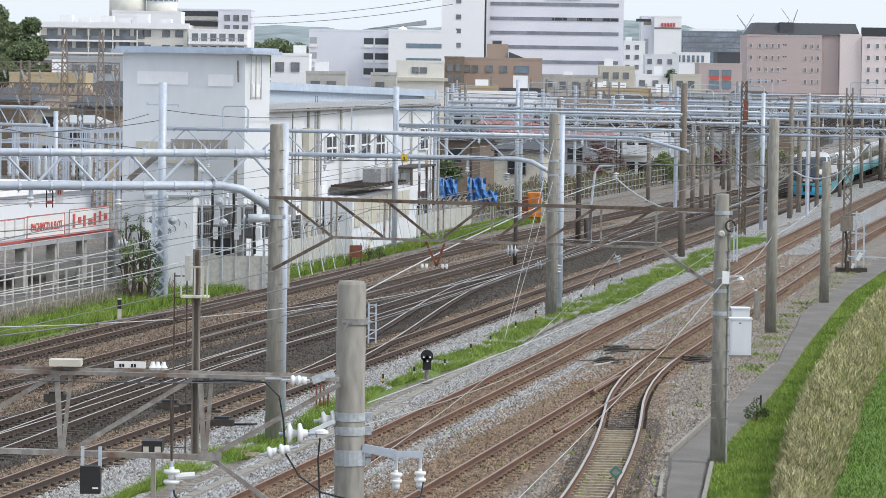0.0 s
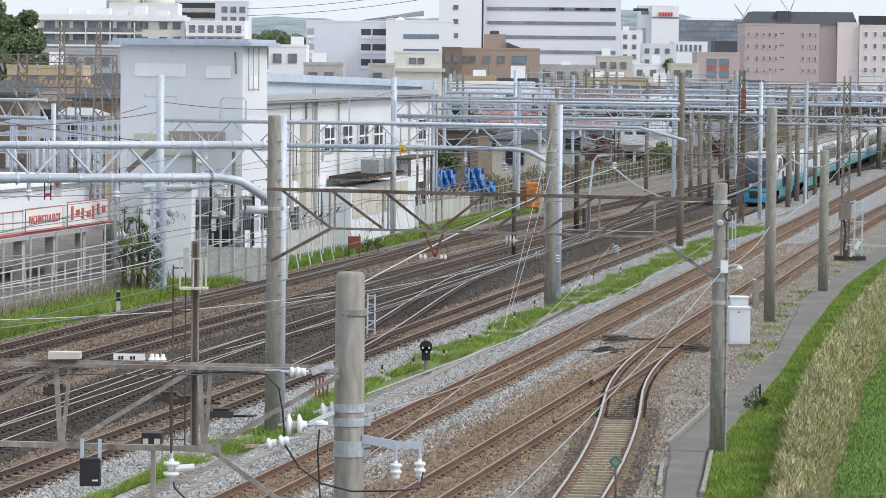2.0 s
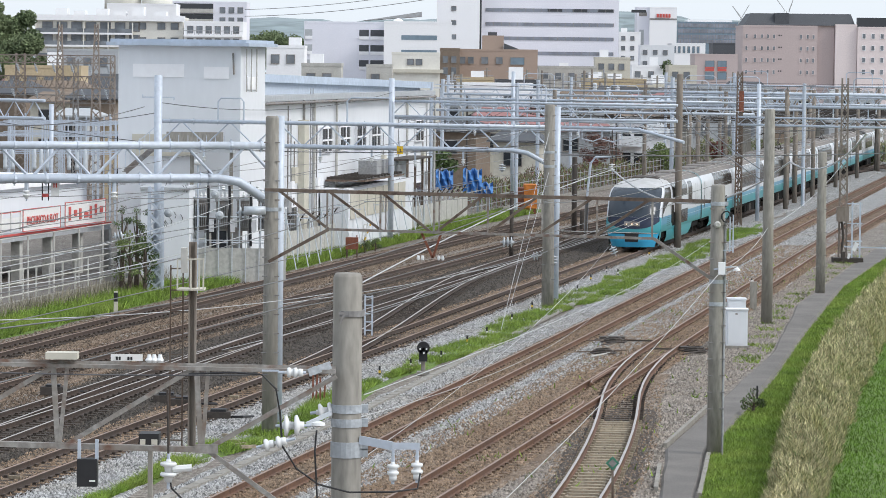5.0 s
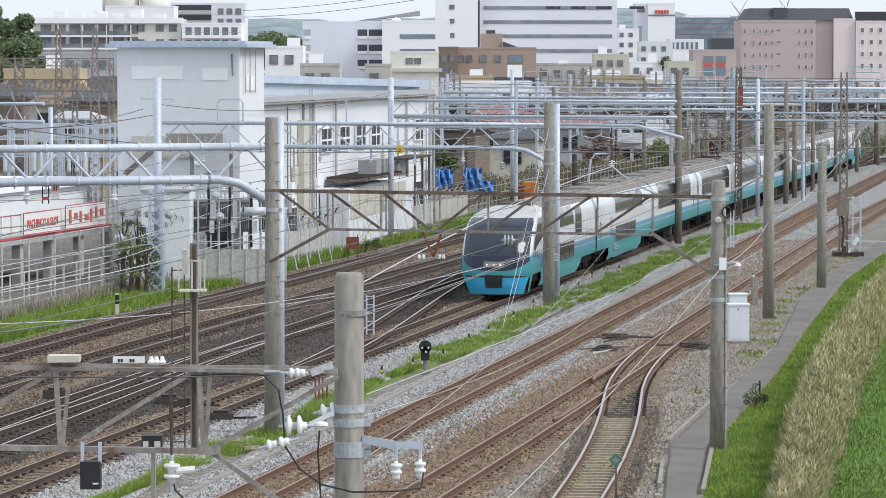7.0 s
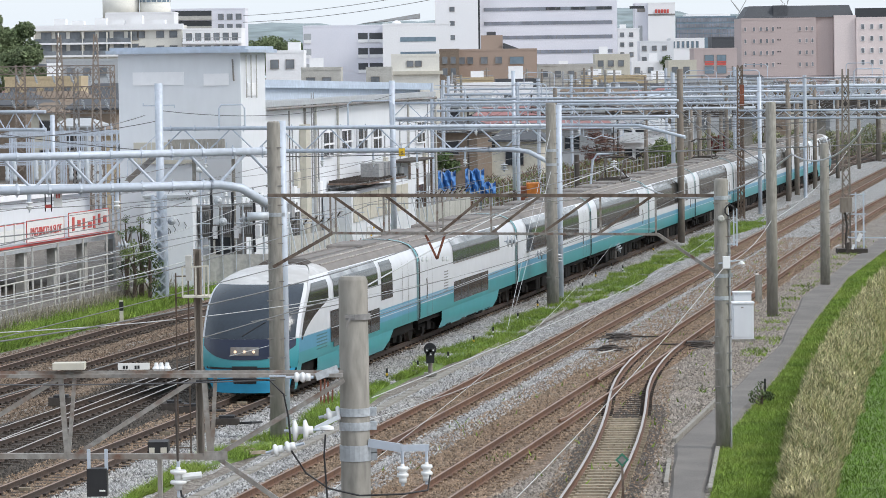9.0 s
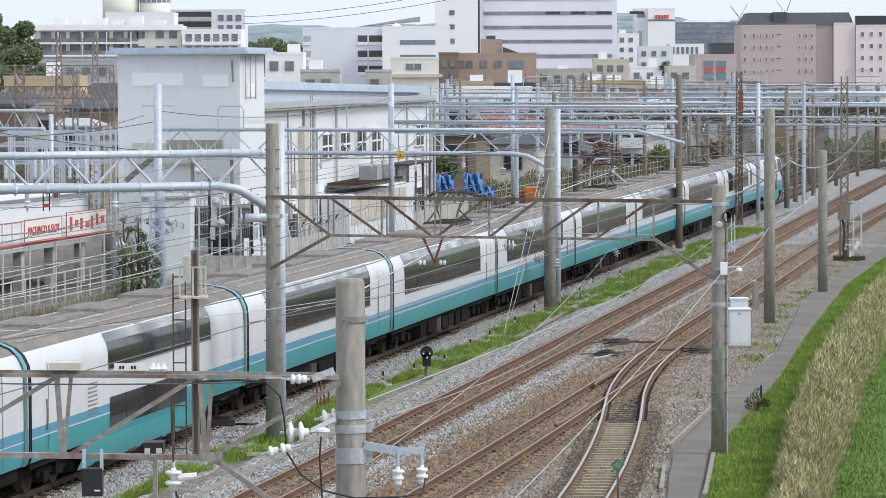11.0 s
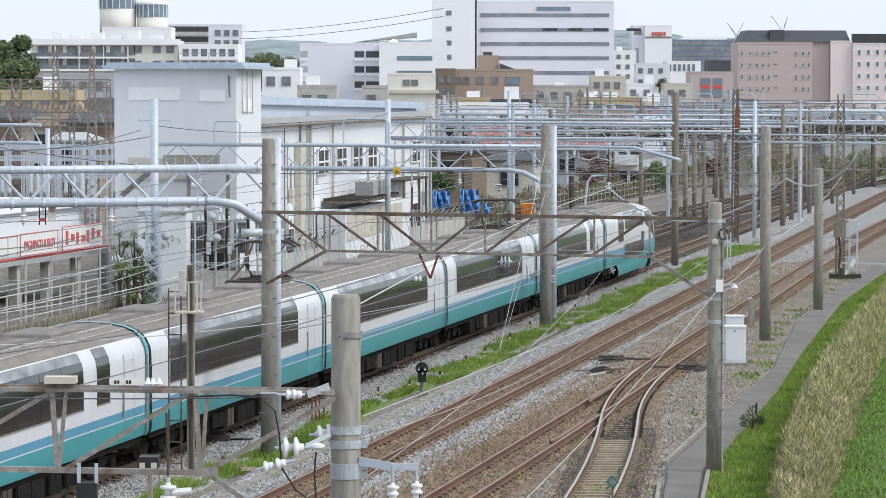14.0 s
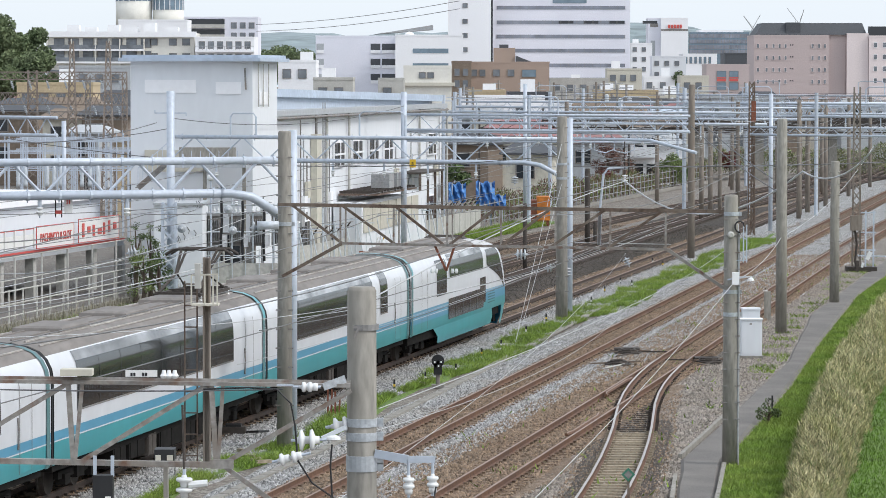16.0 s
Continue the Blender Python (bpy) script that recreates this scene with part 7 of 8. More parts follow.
# ---- substation frames beside the yard ----
def lattice_beam(a, b, h, material, label, bays=12, strings=0):
    g = thing("lattice_beam", label, "frame", "substation frames")
    a, b = Vector(a), Vector(b)
    z = Vector((0, 0, h))
    part("chord", Shape().bar(a, b, 0.07), material, g)
    part("chord", Shape().bar(a + z, b + z, 0.07), material, g)
    for i in range(bays):
        p, q = a.lerp(b, i / bays), a.lerp(b, (i + 1) / bays)
        part("lacing", Shape().bar(p, q + z, 0.035).bar(p + z, q, 0.035), material, g)
    for i in range(strings):
        insulator(g, a.lerp(b, (i + 0.6) / strings) - Vector((0, 0, 0.12)), (0.3, 0, -1), 4, 0.10, 0.12, "grey_glass_disc")
    return g


lattice_pole(-24.44, 232, 12.13, 1.0, "rust_pale", "tall rusty lattice tower of the substation", 0.6, 0.2, 0.06)
lattice_pole(-21.74, 228, 12.12, 1.0, "rust_pale", "tall rusty lattice tower with a pointed top", 0.6, 0.2, 0.06)
lattice_pole(-27.90, 240, 10.28, 0.8, "rust_pale", "rusty lattice mast behind the frames", 0.6, 0.7, 0.07)
lattice_pole(-22.70, 250, 10.18, 0.4, "rust_pale", "slim rusty lattice mast behind the frames", 0.7)
lattice_pole(-24.73, 245, 9.95, 0.4, "steel_grey", "grey lattice mast of the substation", 0.7)
lattice_beam((-31.82, 236, 8.05), (-20.84, 231, 8.05), 0.75, "rust_pale", "rusty lattice beam of the substation", 30, 7)
lattice_beam((-32.51, 241, 9.66), (-21.39, 237, 9.66), 0.5, "rust_pale", "upper rusty lattice beam of the substation", 18, 9)
lattice_beam((-32.22, 239, 7.06), (-21.19, 235, 7.06), 0.5, "steel_grey", "lower grey lattice beam of the substation", 16)
for px in (-23.69, -23.29, -22.90, -21.66, -21.20, -20.73, -25.39, -24.97):
    t = thing("bushing", "white upright bushing on a steel stand", "insulator", "bushings")
    part("body", Shape().lathe((px, 211, 3.44), (0, 0, 1), [(0, 0.11), (0.2, 0.13), (0.3, 0.10), (0.5, 0.13), (0.6, 0.10), (0.8, 0.13), (1.0, 0.10), (1.15, 0.08), (1.25, 0.04)], 12), "galv_bright", t, smooth=True)
    part("stand", Shape().box(px - 0.10, 210.9, 0, px + 0.10, 211.1, 3.44), "steel_grey", t)
for k in range(5):
    y = 212 + k * 4
    fr = thing("steel_rack", "grey steel rack with many uprights", "rack", "substation racks")
    for px in range(8):
        q = -27.08 + px * 1.05 + 0.3 * (k % 2)
        part("upright", Shape().bar((q, y, 0), (q, y, 6.54 - 0.25 * (k % 3)), 0.07), "galv", fr)
    for z in (6.54 - 0.5, 5.37, 4.36):
        part("cross_bar", Shape().bar((-27.08, y, z), (-19.29, y, z), 0.06), "galv", fr)

# equipment in front of the shed: racks, pipes, boxes
rk = thing("switch_rack", "pale steel switch rack with insulators and black cables", "rack")
for k in range(10):
    px = -11.3 + k * 0.47
    part("upright", Shape().tube([(px, 161.6, 0), (px, 161.6, 4.5 - 0.35 * (k % 3))], 0.035, 6), "galv_bright" if k % 2 else "galv_dull", rk)
for z in (1.75, 2.9, 3.75, 4.1):
    part("cross_bar", Shape().tube([(-11.5, 161.55, z), (-6.9, 161.55, z)], 0.03, 6), "galv_bright", rk)
for k in range(4):
    px = -10.35 + k * 0.95
    part("cable", Shape().tube([(px, 161.4, 4.3), (px + 0.03, 161.38, 3.4), (px - 0.02, 161.38, 2.6), (px + 0.02, 161.4, 1.6)], 0.06, 6), "black", rk, "thick black cable bundle")
for k in range(12):
    px = -11.2 + k * 0.38
    part("insulator_disc", Shape().lathe((px, 161.5, 4.1 - 0.35 * (k % 2)), (0, 0, 1), [(0, 0.03), (0.05, 0.09), (0.10, 0.04), (0.15, 0.08), (0.2, 0.03)], 10), "porcelain", rk)
for k in range(4):
    px, y = -11.0 + k * 0.95, 162.2
    tf = thing("transformer", "grey ribbed transformer case on a steel stand", "transformer", "transformers")
    part("case", Shape().box(px, y, 2.25, px + 0.55, y + 0.7, 3.6), "steel_grey", tf)
    for i in range(6):
        part("fin", Shape().box(px + 0.03 + i * 0.09, y - 0.14, 2.4, px + 0.06 + i * 0.09, y, 3.45), "galv_dull", tf)
    part("lid", Shape().box(px - 0.04, y - 0.05, 3.6, px + 0.59, y + 0.74, 3.68), "galv_dull", tf)
    for q in (0.1, 0.28, 0.46):
        part("bushing", Shape().lathe((px + q, y + 0.2, 3.68), (0, 0, 1), [(0, 0.04), (0.06, 0.07), (0.10, 0.04), (0.16, 0.06), (0.22, 0.03), (0.3, 0.02)], 8), "porcelain", tf)
    for q in (0.03, 0.47):
        part("leg", Shape().box(px + q, y + 0.1, 0, px + q + 0.06, y + 0.6, 2.25), "galv_dull", tf)
    part("meter_case", Shape().box(px + 0.62, y - 0.1, 2.2, px + 0.86, y + 0.2, 2.75), "white_panel", tf, "small white meter case")
for k in range(16):
    u = k / 15
    y = 168 + 46 * u
    px = -7.74 + (-0.94 - -7.74) * u
    ps = thing("stay_post", "thin pale post with a slanting stay in front of the shed", "post", "stay posts")
    part("upright", Shape().tube([(px, y, 0), (px, y, 3.4 - 0.5 * (k % 3))], 0.04, 6), "galv_bright", ps)
    part("stay", Shape().tube([(px, y, 2.6), (px + 0.55, y - 0.5, 0)], 0.028, 6), "galv_bright", ps)
    part("cross_bar", Shape().bar((px - 0.45, y, 2.5 - 0.3 * (k % 2)), (px + 0.45, y, 2.5 - 0.3 * (k % 2)), 0.045), "galv", ps)
wl_ = thing("panel_fence", "pale grey concrete panel fence with thin posts", "fence", kind="structure")
for k in range(7):
    q = -11.00 + k * 0.6
    part("panel", Shape().box(q, 160.6, 0, q + 0.57, 160.68, 1.55), "concrete_pale", wl_)
    part("post", Shape().bar((q - 0.015, 160.55, 0), (q - 0.015, 160.55, 2.2), 0.04), "galv_bright", wl_)
part("rail", Shape().bar((-11.00, 160.55, 1.9), (-11.00 + 4.2, 160.55, 1.9), 0.035), "galv_bright", wl_)
rb = thing("relay_box", "rusty red-brown relay box on short legs", "box")
x, y = -4.42, 182.50
part("case", Shape().box(x - 0.32, y - 0.2, 0.45, x + 0.32, y + 0.2, 1.05), "rust_red", rb)
for q in (-0.25, 0.25):
    part("leg", Shape().box(x + q - 0.04, y - 0.05, 0, x + q + 0.04, y + 0.05, 0.46), "rust", rb)
sp = thing("striped_post", "thin yellow and white striped post beside the track", "post")
x, y = -4.12, 188.12
for i in range(8):
    part("stripe", Shape().tube([(x + 0.07 * i, y, 0.2 * i - 0.02 * (i == 0)), (x + 0.07 * (i + 1), y, 0.2 * (i + 1))], 0.045, 6), "yellow" if i % 2 else "white_panel", sp)
stc = thing("outdoor_stair", "grey steel stair against the white building", "stairs")
a_, b_ = Vector((-14.38, 165.00, 4.76)), Vector((-13.05, 165.00, 5.89))
part("stringer", Shape().bar(a_, b_, 0.1, 0.25), "steel_grey", stc)
for i in range(7):
    p = a_.lerp(b_, i / 6)
    part("tread", Shape().box(p.x - 0.12, p.y - 0.1, p.z, p.x + 0.15, p.y + 0.7, p.z + 0.04), "steel_grey", stc)
    part("baluster", Shape().bar(p, p + Vector((0, 0, 0.9)), 0.03), "galv", stc)
part("rail", Shape().bar(a_ + Vector((0, 0, 0.9)), b_ + Vector((0, 0, 0.9)), 0.04), "galv", stc)
for q in (-12.91, -11.36, -9.56):
    part("prop", Shape().box(q - 0.08, 165.3, 0, q + 0.08, 165.5, 5.69), "concrete", stc)
part("landing", Shape().box(-13.05, 164.9, 5.69, -9.44, 166.0, 5.89), "grey_wall", stc, "grey concrete landing")
part("landing_wall", Shape().box(-12.54, 165.4, 5.85, -9.96, 165.8, 6.60), "concrete", stc)
for k in range(8):
    q = -12.78 + k * 0.42
    part("baluster", Shape().bar((q, 164.9, 5.84), (q, 164.9, 6.46), 0.03), "galv", stc)

# ---- fences ----
fn = thing("yard_fence", "pale tubular railing on a concrete wall along the yard", "fence", kind="structure")


def fence_off(y):
    return lerp(y, ((100, -4.9), (143, -5.2), (160, -5.2), (171, -4.4), (180, -3.7), (200, -4.2), (260, -6.5), (340, -8.5)))


y = 112.0
while y < 166:
    p, q = beside("far", y, fence_off(y)), beside("far", y + 1.8, fence_off(y + 1.8))
    part("wall_block", Shape().bar(p + Vector((0, 0, 0.25)), q + Vector((0, 0, 0.25)), 0.2, 0.5), "concrete", fn)
    part("post", Shape().tube([p, p + Vector((0, 0, 1.75))], 0.04, 6), "concrete_pale", fn)
    for z in (0.75, 1.2, 1.7):
        part("rail", Shape().tube([p + Vector((0, 0, z)), q + Vector((0, 0, z))], 0.03, 6), "concrete_pale", fn)
    y += 1.8
y = 166.0
while y < 336:
    p, q = beside("far", y, fence_off(y)), beside("far", y + 1.9, fence_off(y + 1.9))
    if y < 228:
        part("panel", Shape().bar(p + Vector((0, 0, 0.75)), q + Vector((0, 0, 0.75)), 0.1, 1.5), "concrete_pale", fn, "pale concrete fence panel")
    else:
        part("kerb_block", Shape().bar(p + Vector((0, 0, 0.15)), q + Vector((0, 0, 0.15)), 0.12, 0.3), "concrete", fn)
        for z in (0.7, 1.2, 1.7):
            part("rail", Shape().bar(p + Vector((0, 0, z)), q + Vector((0, 0, z)), 0.04), "galv_dull", fn)
    part("post", Shape().bar(p, p + Vector((0, 0, 1.9)), 0.14 if y < 228 else 0.06), "concrete_pale" if y < 228 else "galv_dull", fn)
    if y < 228:
        part("barb_arm", Shape().bar(p + Vector((0, 0, 1.9)), p + Vector((0.3, -0.15, 2.35)), 0.06), "dark_steel", fn)
        part("barb_wire", Shape().bar(p + Vector((0.15, -0.1, 2.1)), q + Vector((0.15, -0.1, 2.1)), 0.03).bar(p + Vector((0.3, -0.15, 2.33)), q + Vector((0.3, -0.15, 2.33)), 0.03), "steel_grey", fn)
    y += 1.9
strip("yard_road", "far", 100, 166, -10.5, lambda y: fence_off(y) - 0.2, 0.06, "asphalt", "grey asphalt yard road behind the railing", "road")
rl = thing("white_railing", "tall white pipe railing beside the yard road", "railing")
for k in range(13):
    y = 118 + k * 3.6
    p, q = beside("far", y, fence_off(y) - 2.2), beside("far", y + 3.6, fence_off(y + 3.6) - 2.2)
    part("post", Shape().tube([p, p + Vector((0, 0, 2.6))], 0.045, 6), "concrete_pale", rl)
    for z in (1.7, 2.6):
        part("rail", Shape().tube([p + Vector((0, 0, z)), q + Vector((0, 0, z))], 0.025, 6), "concrete_pale", rl)
bs = thing("white_post", "short white post with a dark band in the grass", "post")
x, y = -12.57, 140.45
part("post", Shape().box(x - 0.07, y - 0.07, 0, x + 0.07, y + 0.07, 0.85), "cream_wall", bs)
part("band", Shape().box(x - 0.075, y - 0.075, 0.45, x + 0.075, y + 0.075, 0.8), "black", bs)
st_ = thing("stepladder", "white stepladder leaning on the fence", "ladder")
for a, b in (((-4.19, 190.00, 0.14), (-3.97, 190.00, 1.39)), ((-4.04, 190.00, 0.14), (-3.82, 190.00, 1.39))):
    part("stile", Shape().bar(a, b, 0.05), "sign_white", st_)
for i in range(7):
    part("rung", Shape().bar(Vector((-4.19, 190.00, 0.14)).lerp(Vector((-3.97, 190.00, 1.39)), i / 6), Vector((-4.04, 190.00, 0.14)).lerp(Vector((-3.82, 190.00, 1.39)), i / 6), 0.05), "sign_white", st_)
ys = thing("track_sign", "yellow track number sign on the gantry", "sign")
part("plate", Shape().box(-1.80, 149.5, 6.09, -1.54, 149.54, 6.42), "yellow", ys)
words("3", -1.73, 149.48, 6.16, 0.22, "black", ys)
part("hanger", Shape().bar((-1.69, 149.52, 6.39), (-1.69, 149.52, 6.65), 0.04), "galv", ys)
ws_ = thing("track_sign", "white track sign with a red mark on the gantry", "sign")
part("plate", Shape().box(-10.07, 93.6, 6.27, -9.86, 93.64, 6.67), "sign_white", ws_)
part("mark", Shape().box(-10.01, 93.58, 6.49, -9.98, 93.595, 6.62).box(-9.95, 93.58, 6.49, -9.92, 93.595, 6.62), "sign_red", ws_)
part("hanger", Shape().bar((-9.97, 93.62, 6.65), (-9.97, 93.62, 6.84), 0.04), "galv", ws_)
part("red_plate", Shape().box(-10.30, 93.6, 6.24, -10.14, 93.64, 6.33), "sign_red", ws_)
for px in (-10.30, -10.14):
    part("rod", Shape().bar((px, 93.62, 6.15), (px, 93.62, 6.78), 0.03), "black", ws_)


# ---- wires ----
def catenary(key, ys, off=0.0, z=5.25, high=1.0):
    for y0, y1 in zip(ys, ys[1:]):
        a, b = beside(key, y0, off), beside(key, y1, off)
        wire(a + Vector((0, 0, z)), b + Vector((0, 0, z)), 0.05, 0.010, "wire_grey", "taut contact wire above the track")
        wire(a + Vector((0, 0, z + high)), b + Vector((0, 0, z + high)), 0.55, 0.012, "wire_grey", "sagging carrier wire above the track")


SPANS = (28, 44, 93, 149, 198, 236, 262, 290, 330)
for key in ("platform", "third", "second", "far", "inner", "outer"):
    catenary(key, SPANS)
for a, b, sag, r, mt in (
    ((-8.40, 66.00, 5.00), (-2.55, 100.00, 3.50), 0.15, 0.014, "wire_white"),
    ((-2.55, 100.00, 3.50), (9.04, 190.00, 4.40), -0.3, 0.032, "wire_white"),
    ((9.04, 190.00, 4.40), (14.51, 150.00, 5.94), 1.75, 0.060, "wire_white"),
    ((14.51, 150.00, 5.94), (16.48, 140.00, 7.33), 0.75, 0.050, "wire_white"),
    ((2.30, 132.42, 0.1), (4.43, 146.00, 7.37), 0.0, 0.014, "wire_white"),
    ((2.70, 140.87, 0.1), (4.52, 146.00, 6.00), 0.0, 0.014, "wire_white"),
    ((-0.90, 44.00, 5.73), (15.32, 190.00, 1.62), 0.5, 0.009, "wire_white"),
    ((-0.97, 44.00, 5.45), (6.45, 130.00, 1.66), 0.5, 0.007, "wire_white"),
    ((-2.06, 60.00, 2.63), (8.37, 175.00, 1.32), 0.6, 0.009, "wire_white"),
    ((1.10, 66.00, 1.67), (7.15, 91.00, 4.72), 0.15, 0.011, "wire_white"),
    ((-5.40, 43.00, 6.04), (-2.03, 43.00, 6.05), 0.02, 0.009, "wire_dark"),
    ((-12.57, 100.00, 3.50), (-10.66, 150.00, 2.66), 0.2, 0.018, "wire_white"),
    ((-12.58, 100.00, 3.94), (-8.56, 150.00, 3.98), 0.2, 0.018, "wire_white"),
    ((-12.58, 100.00, 4.33), (-4.62, 97.00, 5.76), 0.3, 0.018, "wire_white"),
    ((-11.31, 90.00, 4.03), (-4.62, 97.00, 5.35), 0.2, 0.018, "wire_white"),
    ((-11.83, 94.00, 5.47), (-10.67, 150.00, 4.31), 0.2, 0.018, "wire_grey"),
    ((-18.90, 150.00, 7.09), (-12.02, 154.00, 7.64), 0.2, 0.016, "wire_dark"),
    ((-18.90, 150.00, 7.32), (4.48, 148.00, 6.64), 0.8, 0.016, "wire_dark"),
    ((-11.95, 153.00, 8.08), (-2.68, 197.00, 8.27), 0.6, 0.016, "wire_dark"),
    ((-12.54, 153.00, 7.88), (-17.64, 140.00, 7.27), 0.3, 0.016, "wire_dark"),
    ((-5.62, 94.00, 2.30), (5.06, 150.00, 2.50), 0.3, 0.012, "wire_white"),
    ((-5.04, 94.00, 3.19), (12.65, 195.00, 2.53), 0.6, 0.014, "wire_grey"),
    ((-4.16, 94.00, 3.50), (11.15, 190.00, 1.96), 0.5, 0.014, "wire_white"),
    ((-2.08, 100.00, 2.81), (16.33, 230.00, 3.05), 0.6, 0.016, "wire_grey"),
    ((4.65, 150.00, 6.95), (12.88, 196.00, 5.56), 0.5, 0.016, "wire_dark"),
    ((4.66, 150.00, 6.13), (24.16, 190.00, 5.47), 0.1, 0.030, "wire_dark"),
    ((12.86, 196.00, 7.25), (12.70, 139.00, 5.30), 0.2, 0.022, "wire_dark"),
    ((5.55, 92.00, 5.55), (3.10, 92.00, 5.59), 0.0, 0.012, "wire_white"),
    ((12.94, 196.00, 8.01), (12.26, 139.00, 5.95), 0.2, 0.022, "wire_dark"),
    ((7.14, 91.00, 4.69), (12.62, 139.00, 3.67), 0.2, 0.014, "wire_white"),
    ((12.62, 139.00, 3.67), (23.23, 200.00, 6.07), 0.6, 0.016, "wire_white"),
    ((-27.21, 500.00, 17.21), (0.69, 420.00, 18.78), 0.5, 0.035, "wire_dark"),
    ((-27.21, 500.00, 16.28), (0.70, 420.00, 17.87), 0.5, 0.035, "wire_dark"),
):
    wire(a, b, sag, r, mt)
# feeders and stays that run on along the lines
rw = random.Random(17)
for key, lo, hi in (("far", -3.2, -2.6), ("second", 1.2, 2.2), ("third", 1.0, 2.4), ("inner", -3.2, -2.6), ("outer", 3.0, 3.9)):
    for z in (5.6, 6.3, 6.9, 7.6, 8.2):
        o0, o1 = rw.uniform(lo, hi), rw.uniform(lo, hi)
        for y0, y1 in ((198, 240), (240, 290), (290, 350)):
            wire(beside(key, y0, o0, z), beside(key, y1, o1, z + rw.uniform(-0.2, 0.2)), rw.uniform(0.2, 0.6), 0.016, rw.choice(("wire_dark", "wire_grey", "wire_white")), "thin feeder wire beside the tracks")
for y, xa, xb in ((236, 0, 24), (262, 4, 30), (290, 8, 36), (326, 14, 42)):
    for z in (5.7, 6.2, 8.6):
        wire((xa, y, z + rw.uniform(-0.2, 0.2)), (xb, y - 4, z + rw.uniform(-0.2, 0.2)), rw.uniform(0.05, 0.3), 0.018, rw.choice(("wire_dark", "wire_grey")), "thin span wire across the tracks")
hv = thing("hung_insulator", "white insulator pair hung above the tracks", "insulator", "hung insulators")
insulator(hv, (9.03, 190.00, 4.70), (0, 0, -1), 3, 0.16, 0.12)
part("rod", Shape().tube([(9.03, 190.00, 4.70), (9.01, 190.00, 6.48)], 0.03, 6), "dark_steel", hv)
for a, d, n in (((3.16, 185.00, 4.74), (0, 0, -1), 3), ((2.12, 120.00, 3.93), (1, 0, 0), 3), ((8.23, 172.00, 1.20), (0.5, 0, -1), 3), ((4.60, 146.00, 2.12), (0, 0, -1), 3), ((-12.03, 153.00, 3.23), (0, -1, 0), 2), ((-11.48, 153.00, 3.40), (0, -1, 0), 2), ((-12.58, 140.00, 2.99), (1, 0, 0.2), 3), ((-9.44, 152.00, 4.25), (0, -1, 0), 2), ((-9.26, 152.00, 3.37), (0, -1, 0), 2), ((-5.24, 94.50, 5.85), (1, 0, 0), 2), ((3.80, 146.00, 2.11), (1, 0, 0.1), 2)):
    k = thing("hung_insulator", "small string of white porcelain discs on a wire", "insulator", "hung insulators")
    insulator(k, a, d, n, 0.18, 0.12, "grey_glass_disc")
ml = thing("cylinder_insulator", "stout pale cylinder fixed to the paired poles", "insulator")
part("body", Shape().tube([(-5.11, 94.30, 5.92), (-4.55, 94.30, 5.93)], 0.11, 12), "galv_bright", ml, smooth=True)
fl = thing("flood_lamp", "small white round lamp on a thin pole", "lamp")
part("head", Shape().lathe((-10.25, 153.00, 5.57), (0, 0, 1), [(-0.14, 0.05), (-0.1, 0.17), (0.05, 0.17), (0.13, 0.08)], 14), "porcelain", fl, smooth=True)
part("arm", Shape().tube([(-10.25, 153.00, 5.50), (-10.25, 153, 0)], 0.04, 6), "galv", fl, "thin pale pole")


# ---- plants ----
def blades(name, material, label, n, place, h0, h1, width=0.03, lean=0.5, seed=1, category="grass"):
    """Many small upright blades scattered by place(rng) -> x, y, z."""
    g = np.random.default_rng(seed)
    base = np.array([place(g) for _ in range(n)])
    h = g.uniform(h0, h1, n)
    a = g.uniform(0, math.tau, n)
    d = np.stack([np.cos(a), np.sin(a), np.zeros(n)], 1)
    tip = base + np.stack([g.normal(0, lean, n) * h, g.normal(0, lean, n) * h, h], 1)
    v = np.empty((n * 3, 3))
    v[0::3], v[1::3], v[2::3] = base - d * width, base + d * width, tip
    me = bpy.data.meshes.new(name)
    me.from_pydata(v.tolist(), [], np.arange(n * 3).reshape(n, 3).tolist())
    me.materials.append(M[material])
    return tagged(new(name, me), label, category, kind="stuff")


def strip_place(key, y0, y1, left, right, thin=0.0):
    def f(g):
        while True:
            y = y0 + (y1 - y0) * g.random() ** 1.25
            a, b = left(y), right(y)
            p = beside(key, y, a + (b - a) * g.random(), 0.03)
            if noise.noise((p.x * 0.8, p.y * 0.5, 0)) > thin - 0.5 * g.random():
                return p
    return f


def scrub_place(g):
    """Scrub along the yard's far edge, before the town."""
    x = -0.95 + (49.59 - -0.95) * g.random()
    top = 2.4 + 1.9 * noise.noise((x * 0.22, 3.0, 0)) + 0.8 * noise.noise((x * 0.9, 7.0, 0))
    return Vector((x, 368 + 5 * g.random(), max(0.0, top) * g.random() ** 0.6))


def verge_scrub(g):
    """Weeds and brambles behind the fence, beside the houses."""
    y = 240 + 100 * g.random()
    p = beside("far", y, fence_off(y) - 0.3 - 3.0 * g.random(), 0.0)
    p.z = max(0.0, 1.5 + 1.4 * noise.noise((p.x * 0.5, p.y * 0.16, 2))) * g.random() ** 0.6
    return p


